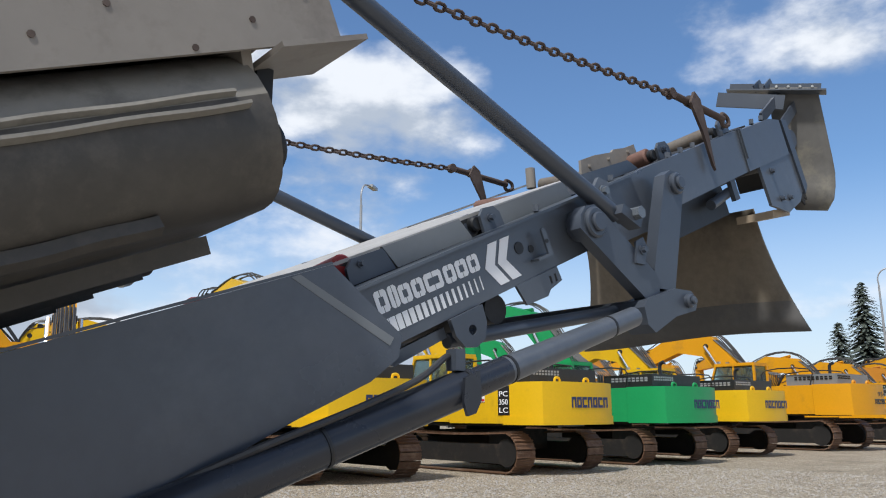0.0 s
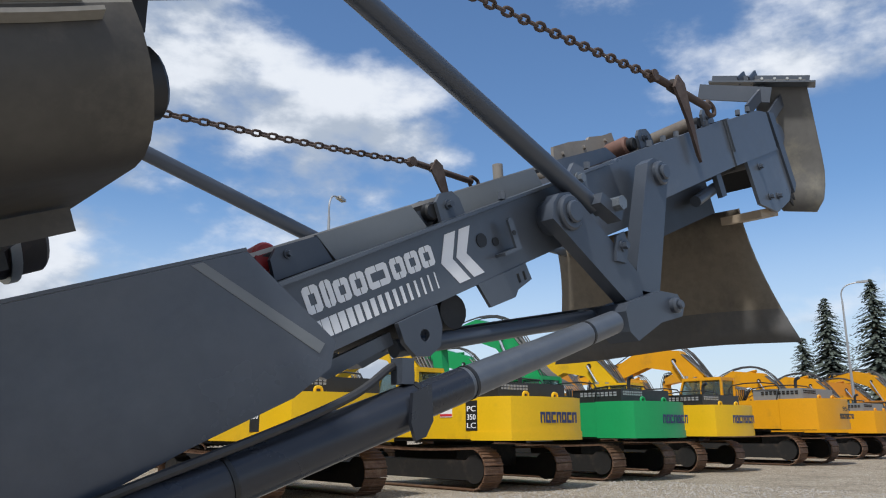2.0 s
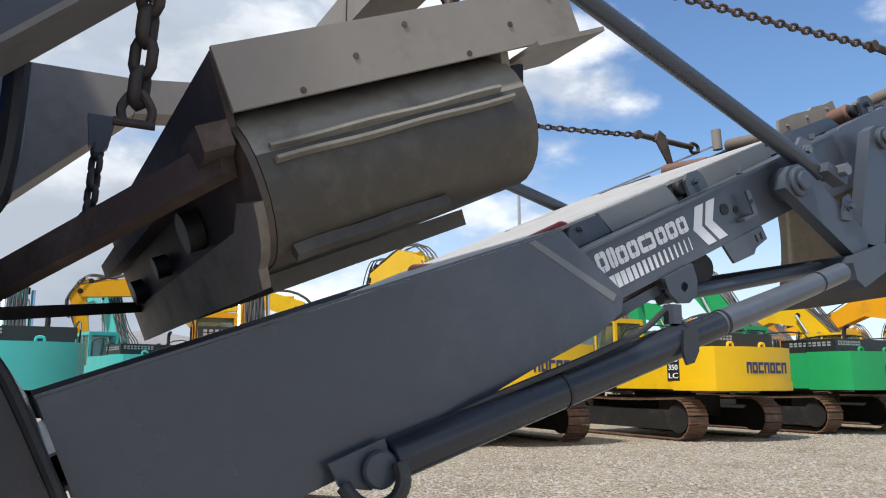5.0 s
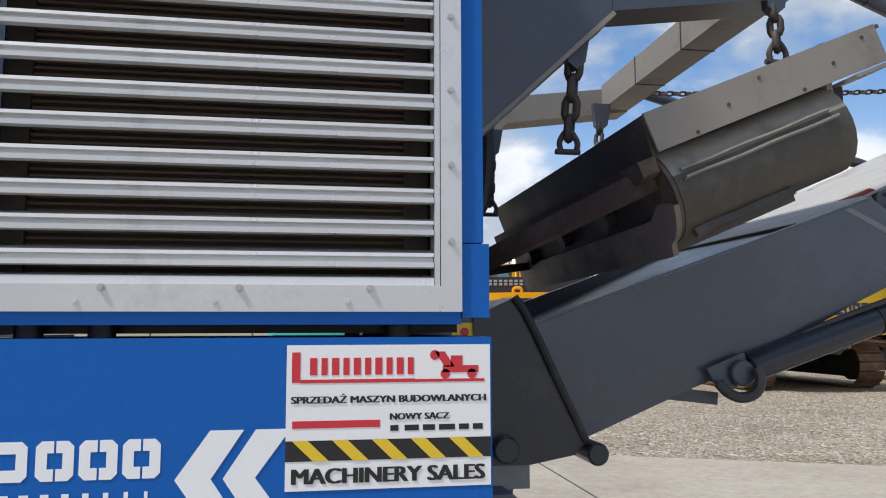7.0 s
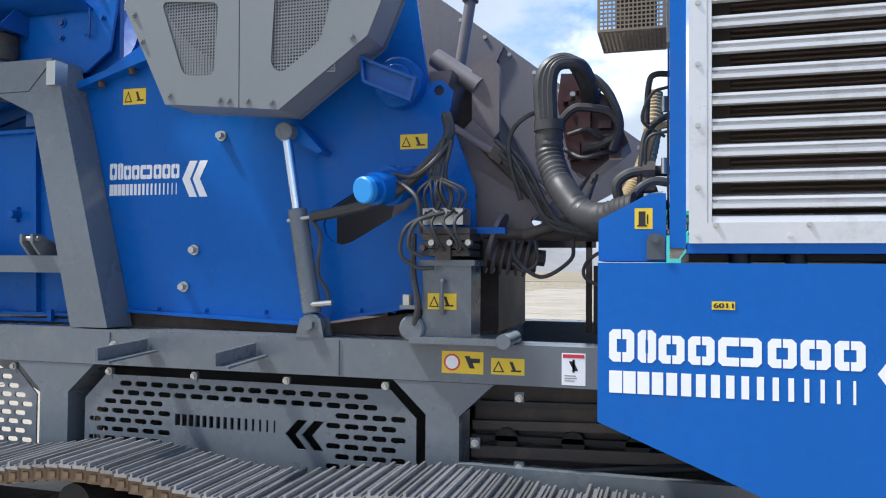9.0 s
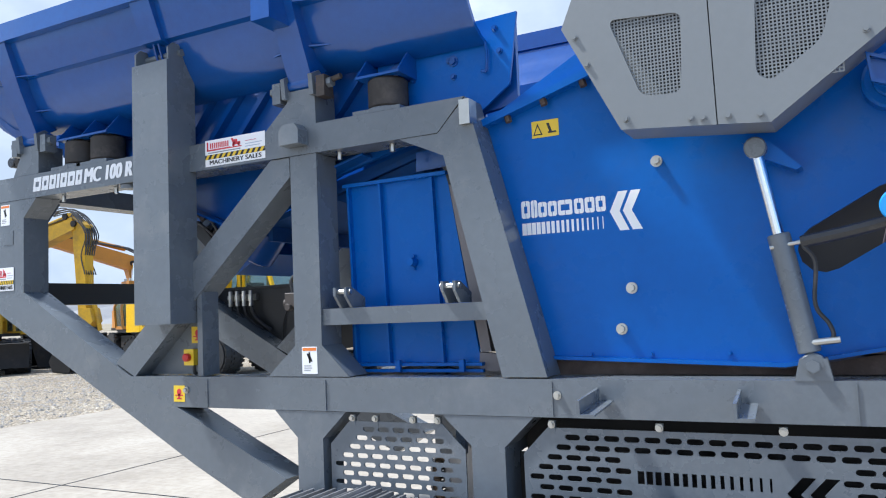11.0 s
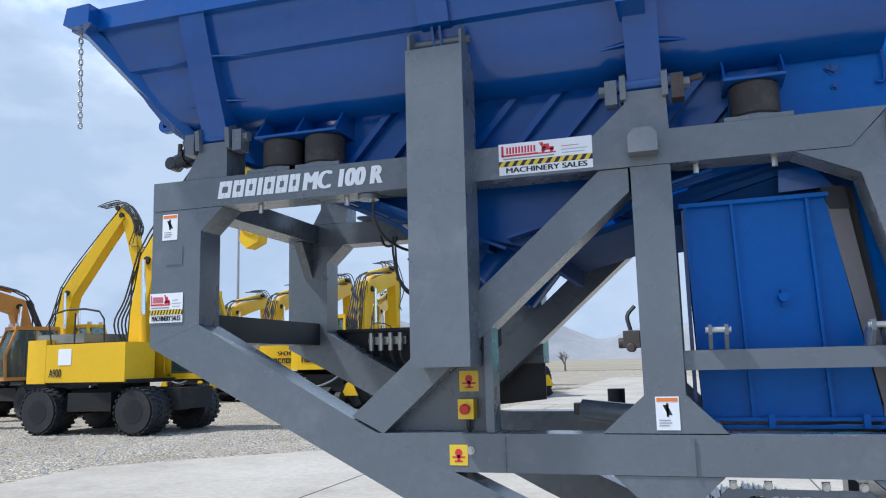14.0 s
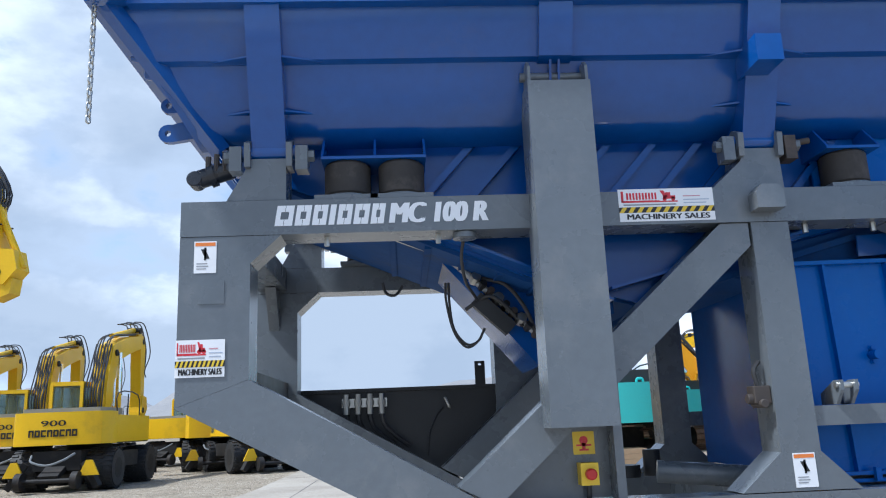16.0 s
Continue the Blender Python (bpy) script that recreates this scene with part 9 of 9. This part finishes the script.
    shared("wrail", "handrail", lambda: tube([(1.18, -1.2, 1.95), (1.18, -1.2, 2.55), (1.18, 0.4, 2.55), (1.18, 0.6, 1.95)], 0.02, 6, 3, bm=tube([(1.18, -0.4, 1.95), (1.18, -0.4, 2.55)], 0.02, 6, 1)), BLACK, root, m=T)
    if marks:
        marks(cw)
    if side_mark:
        side_mark(b2)
    return root


NAVYF = mat("dark_blue_film", (0.02, 0.03, 0.11), 0.4, 0, 0.1, 6, 70, 0.03)


def rear_mark(n, x0, x1, z0, z1, m=NAVYF, number=None, y=-3.345):
    def put(cw):
        name_blocks(cw, x0, x1, z0, z1, y, m, n)
        if number:
            letters(number, x0 + (x1 - x0) * 0.25, z1 + 0.09, (x1 - x0) * 0.5, 0.15, y - 0.002, m, cw)
    return put


def flank_panel(text, reds=False):
    """A dark panel with the type on the machine's left flank, and a white dealer film."""
    def put(root):
        p = text and part("type_panel", box(-1.486, -1.472, -2.15, -1.75, 1.42, 2.14), BLACKF, root, smooth=0)
        for k, tx in enumerate(text.split()):
            letters(tx, 0, 0, 0.30, 0.13, 0, LOGOW, p, turn=Matrix.Translation((-1.489, -1.80, 1.88 - 0.2 * k)) @ Matrix(((0, 0, -1, 0), (-1, 0, 0, 0), (0, 1, 0, 0), (0, 0, 0, 1))))
        part("dealer_film", box(-1.484, -1.472, -1.25, -0.80, 1.75, 2.02), WHITE, root, smooth=0)
        part("dealer_stripe", box(-1.487, -1.4845, -1.25, -0.80, 1.77, 1.83), REDF, root, smooth=0)
    return put


ROWY = 17.9
crawler_excavator(4.4, ROWY - 0.2, -12, YELL, "golden yellow crawler excavator with a dark rear panel", POSE_LOW, "low", scale=1.0, marks=lambda cw: (part("rear_panel", box(-0.9, 0.9, -3.36, -3.342, 1.5, 2.1), BLACKF, cw, smooth=0), name_blocks(cw, -0.6, 0.6, 1.62, 2.0, -3.362, LOGOW, 3), part("triangle", prism([(-0.2, 1.62), (0.25, 1.62), (0.02, 1.84)], -3.372, -3.369), YELLOWF, cw, smooth=0)))
crawler_excavator(10.9, ROWY + 0.9, 0, YEL, "yellow crawler excavator with dark blue lettering, boom raised", POSE_UP, "up", rear_mark(7, -0.55, 0.85, 1.60, 1.86), side_mark=flank_panel("PC 350"))
crawler_excavator(16.7, ROWY - 0.3, 0, YEL, "clean yellow crawler excavator with a type panel", POSE_LOW, "low", rear_mark(7, -0.55, 0.85, 1.60, 1.86), side_mark=flank_panel("PC 350 LC"))
crawler_excavator(22.5, ROWY - 0.1, 0, GRN, "green crawler excavator with a folded boom", POSE_UP, "up", rear_mark(7, -0.25, 1.1, 1.60, 1.85), side_mark=flank_panel(""))
crawler_excavator(28.5, ROWY + 0.5, 0, YEL, "yellow crawler excavator with a white cab", POSE_LOW, "low", rear_mark(7, -0.6, 0.9, 1.62, 1.88), side_mark=None)
crawler_excavator(36.5, ROWY + 0.6, 0, YELL, "golden yellow crawler excavator with dark lettering", POSE_LOW, "low", rear_mark(8, -0.1, 1.1, 1.55, 1.72, BLACKF, "954"), dark_hood=False, scale=1.28)
crawler_excavator(45.2, ROWY + 0.9, 0, YELL, "golden yellow crawler excavator at the row's end", POSE_LOW, "low", rear_mark(8, -0.1, 1.1, 1.55, 1.72, BLACKF, "934"), dark_hood=False, scale=1.1)
crawler_excavator(53, ROWY + 1.2, 0, YELL, "golden yellow crawler excavator far along the row", POSE_LOW, "low", rear_mark(8, -0.1, 1.1, 1.55, 1.72, BLACKF), dark_hood=False, scale=1.1)
crawler_excavator(61.0, ROWY + 2.0, 0, ORN, "orange crawler excavator far along the row", POSE_LOW, "low", None, dark_hood=False, scale=1.1)
crawler_excavator(30.5, ROWY + 10, 8, GRN, "green crawler excavator behind the first row", POSE_UP, "up", None)
crawler_excavator(23.5, ROWY + 13, -6, YEL, "yellow crawler excavator behind the first row", POSE_UP, "up", None)
crawler_excavator(40.5, ROWY + 12, -6, ORN, "orange crawler excavator behind the first row", POSE_UP, "up", None)
for x, y, t, pt, ps, k in ((33.5, ROWY + 8.5, 20, YELL, POSE_LOW, "low"), (44.0, ROWY + 9.5, -25, YELL, POSE_LOW, "low"), (52.0, ROWY + 10.5, -30, YELL, POSE_UP, "up"), (19.0, ROWY + 11.0, 15, GRN, POSE_UP, "up"), (60.0, ROWY + 12.0, -20, YELL, POSE_LOW, "low")):
    crawler_excavator(x, y, t, pt, "green crawler excavator in the second row" if pt is GRN else "golden yellow crawler excavator in the second row", ps, k, None, dark_hood=pt is GRN)
for x, y, t, ps, k in ((69.0, ROWY + 3.0, -15, POSE_UP, "up"), (66.0, ROWY + 12.0, -35, POSE_UP, "up"), (77.0, ROWY + 8.0, -25, POSE_LOW, "low"), (56.0, ROWY + 17.0, 20, POSE_UP, "up"), (72.0, ROWY + 16.0, 10, POSE_UP, "up")):
    crawler_excavator(x, y, t, YELL, "golden yellow crawler excavator at the far end of the yard", ps, k, None, dark_hood=False, scale=1.15)
crawler_excavator(3.45, 33.0, 12, TEAL, "teal crawler excavator at the back of the yard", POSE_UP, "up", None)
crawler_excavator(-0.6, 24.2, 0, TEAL, "teal crawler excavator beside stacked pallets", POSE_LOW, "low", None)
crawler_excavator(8.6, 34.0, 80, YELL, "golden yellow crawler excavator at the back", POSE_UP, "up", None)
crawler_excavator(14.5, 36.0, 60, YEL, "yellow crawler excavator at the back", POSE_UP, "up", None)

def flank_a(b):
    part("dealer_film", box(1.243, 1.25, -0.85, -0.40, 1.55, 1.86), WHITE, b, smooth=0)
    letters("A900", 0, 0, 0.42, 0.16, 0, BLACKF, b, turn=Matrix.Translation((1.252, -1.15, 1.32)) @ Matrix(((0, 0, 1, 0), (1, 0, 0, 0), (0, 1, 0, 0), (0, 0, 0, 1))))


wheeled_excavator(-18.7, 14.45, -90, -8, YEL, "yellow wheeled excavator with its boom raised high", POSE_HIGH, "high", None, flank_a, bucket=False, blade=False, tall=1.24)
wheeled_excavator(-32.9, 26.6, -90, 0, YEL, "yellow wheeled excavator with a high boom behind the others", POSE_HIGH, "high", None, None, bucket=False, blade=False, scale=1.2)
wheeled_excavator(-28.2, 14.0, -120, 38, YELD, "yellow wheeled excavator with a black bucket on the gravel", POSE_DIG, "dig", None, None)
wheeled_excavator(-26.7, 20.0, 70, 86, ORN, "orange wheeled excavator with a folded boom", POSE_DIG, "dig", None, None)
for x, y, t, p, k, lab in ((-17.1, 24.7, 0, POSE_FOLD, "fold", "yellow wheeled rail excavator seen from its rear"), (-20.4, 28.0, 4, POSE_FOLD, "fold", "yellow wheeled rail excavator parked in a row"), (-24.3, 30.6, 3, POSE_FOLD, "fold", "yellow wheeled rail excavator in the back row"),
                           (-28.4, 33.0, -4, POSE_FOLD, "fold", "yellow wheeled excavator in the back row"), (-15.0, 33.5, 15, POSE_HIGH, "high", "yellow wheeled excavator with a tall boom"), (-12.9, 30.5, 30, POSE_FOLD, "fold", "yellow wheeled excavator at the slab's edge"), (-21.5, 37.0, 10, POSE_FOLD, "fold", "yellow wheeled excavator far back"), (-17.8, 40.0, -20, POSE_HIGH, "high", "yellow wheeled excavator with a raised boom")):
    wheeled_excavator(x, y, t, 0, YEL, lab, p, k, rear_mark(8, -0.72, 0.55, 1.42, 1.60, BLACKF, "900", -2.228) if t in (0, 4, 3) else None, None, bucket=False, scale=1.12)

# ---------------------------------------------------------------- pallets, lamps, trees
def pallet_stack(x, y, n, turn):
    p = thing("pallet_stack", (x, y, 0.03), "stack of bare wooden pallets on the slab", "pallets", "pallet stacks", turn, local=True)
    for k in range(n):
        z = 0.145 * k
        for i in range(7):
            shared(("plank", i), "plank", lambda: box(-0.6, 0.6, -0.5 + 0.155 * i, -0.40 + 0.155 * i, 0.118, 0.140), PALW, p, m=pose(0, 0, z), smooth=0)
        for yy in (-0.5, -0.06, 0.37):
            shared(("bearer", yy), "bearer", lambda: box(-0.6, 0.6, yy, yy + 0.10, 0.0, 0.118), PALW, p, m=pose(0, 0, z), smooth=0)


pallet_stack(-2.2, 19.8, 6, 12)
pallet_stack(-0.7, 21.0, 4, -5)


def street_lamp(x, y, h, turn, twin=False):
    p = thing("street_lamp", (x, y, 0), "tall grey street lamp with a curved arm", "street lamp", "street lamps", turn, local=True)
    part("pole", rod((0, 0, 0), (0, 0, h - 1.2), 0.11, 0.06, n=12), LAMPG, p)
    part("arm", tube([(0, 0, h - 1.25), (0, 0, h - 0.6), (0.35, 0, h - 0.15), (1.1, 0, h + 0.02)], 0.045, 8, 5), LAMPG, p)
    part("head", plan_block([(1.0, -0.14), (1.7, -0.12), (1.7, 0.12), (1.0, 0.14)], h - 0.05, h + 0.08, 0.03), LAMPG, p)


street_lamp(19.1, 28.7, 12.2, 33)
street_lamp(55.5, 20.6, 11.2, -75)
street_lamp(-29.8, 37.0, 10.8, 160)


def spruce(x, y, h, seed):
    rng = random.Random(seed)
    t = thing("spruce_tree", (x, y, 0), "tall dark green spruce with drooping branches", "tree", "spruce trees", rng.uniform(0, 360), local=True)
    part("trunk", rod((0, 0, 0), (0, 0, h * 0.98), 0.22, 0.02, n=8), BARK, t)
    verts, faces = [], []
    z = h * 0.10
    while z < h:
        f = 1 - z / h
        reach = 0.35 + h * 0.31 * f ** 0.75
        for _ in range(int(14 + 22 * f)):
            a, L = rng.uniform(0, 2 * math.pi), reach * rng.uniform(0.55, 1.08)
            d, s = Vector((math.cos(a), math.sin(a), 0)), Vector((-math.sin(a), math.cos(a), 0))
            for q in range(6):
                c = d * L * (0.15 + 0.16 * q) + Vector((0, 0, z - L * 0.32 * (0.15 + 0.16 * q) + rng.uniform(-0.1, 0.1)))
                w = 0.10 + 0.075 * L * (1 - 0.15 * q)
                k = len(verts)
                tip = c + d * w * 1.5 - Vector((0, 0, w * rng.uniform(0.2, 1.1)))
                verts += [tuple(c - s * w), tuple(tip), tuple(c + s * w), tuple(c + Vector((0, 0, w * 0.5)) - d * w * 0.4)]
                faces += [(k, k + 1, k + 3), (k + 1, k + 2, k + 3)]
        z += 0.30 + 0.25 * f
    me = bpy.data.meshes.new("crown")
    me.from_pydata(verts, [], faces)
    me.materials.append(NEEDLE)
    place("crown", me, t)


for i, (az, dist, h) in enumerate(((67.0, 92, 11.0), (68.6, 88, 14.5), (71.4, 84, 15.5), (73.0, 88, 13), (76, 90, 15), (79, 95, 14))):
    spruce(dist * math.sin(radians(az)), dist * math.cos(radians(az)), h, 40 + i)


def bare_tree(x, y, h, seed):
    rng = random.Random(seed)
    t = thing("bare_tree", (x, y, 0), "leafless grey-brown tree in early spring", "tree", "bare trees", 0, local=True)
    bm = B()

    def grow(p, d, L, r, depth):
        q = p + d * L
        rod(p, q, r, r * 0.62, 5, bm)
        if depth == 0:
            return
        for _ in range(3 if depth > 1 else 4):
            nd = (d + Vector((rng.uniform(-0.7, 0.7), rng.uniform(-0.7, 0.7), rng.uniform(-0.15, 0.45)))).normalized()
            grow(p.lerp(q, rng.uniform(0.55, 1.0)), nd, L * rng.uniform(0.55, 0.8), r * 0.58, depth - 1)
    grow(Vector((0, 0, 0)), Vector((0, 0, 1)), h * 0.34, 0.16, 4)
    part("trunk", bm, TWIG, t)


for i, (az, dist, h) in enumerate(((45, 95, 9), (50, 92, 8), (55, 90, 10), (58, 96, 9), (61, 90, 8), (76, 80, 9), (39, 98, 8), (33, 100, 9), (-2, 95, 3.0), (-9, 96, 3.2), (2, 99, 3.5))):
    bare_tree(dist * math.sin(radians(az)) - (5 if az < 10 else 0), dist * math.cos(radians(az)), h, 80 + i)

# loose stones over the gravel
rng = random.Random(11)
verts, faces = [], []
for _ in range(20000):
    if rng.random() < 0.6:
        x, y = rng.uniform(1.5, 22), rng.uniform(5.0, 15.5)
        if y < 8.6 - (x - 1.5) * 0.42:
            continue
    else:
        x, y = rng.uniform(-24, -11.3), rng.uniform(4.0, 14.5)
        if x > -14.3 and y < 8.4 + (x + 14.3) * 0.9:
            continue
    s = rng.choice((0.012, 0.016, 0.02, 0.028, 0.04)) * rng.uniform(0.7, 1.3)
    k = len(verts)
    a = rng.uniform(0, 3)
    ring = [(x + s * rng.uniform(0.7, 1.2) * math.cos(a + 2 * math.pi * i / 5), y + s * rng.uniform(0.7, 1.2) * math.sin(a + 2 * math.pi * i / 5), s * rng.uniform(-0.1, 0.2)) for i in range(5)]
    verts += ring + [(x + s * rng.uniform(-0.3, 0.3), y + s * rng.uniform(-0.3, 0.3), s * rng.uniform(0.5, 0.9))]
    faces += [(k + i, k + (i + 1) % 5, k + 5) for i in range(5)]
me = bpy.data.meshes.new("loose_stones")
me.from_pydata(verts, [], faces)
STONE = mat("loose_stone", (0.36, 0.33, 0.29), 0.9, 0, 0.45, 9, 50, 0.1)
me.materials.append(STONE)
tagged(place("loose_stones", me), "loose crushed stones on the gravel", "stones", kind="stuff")
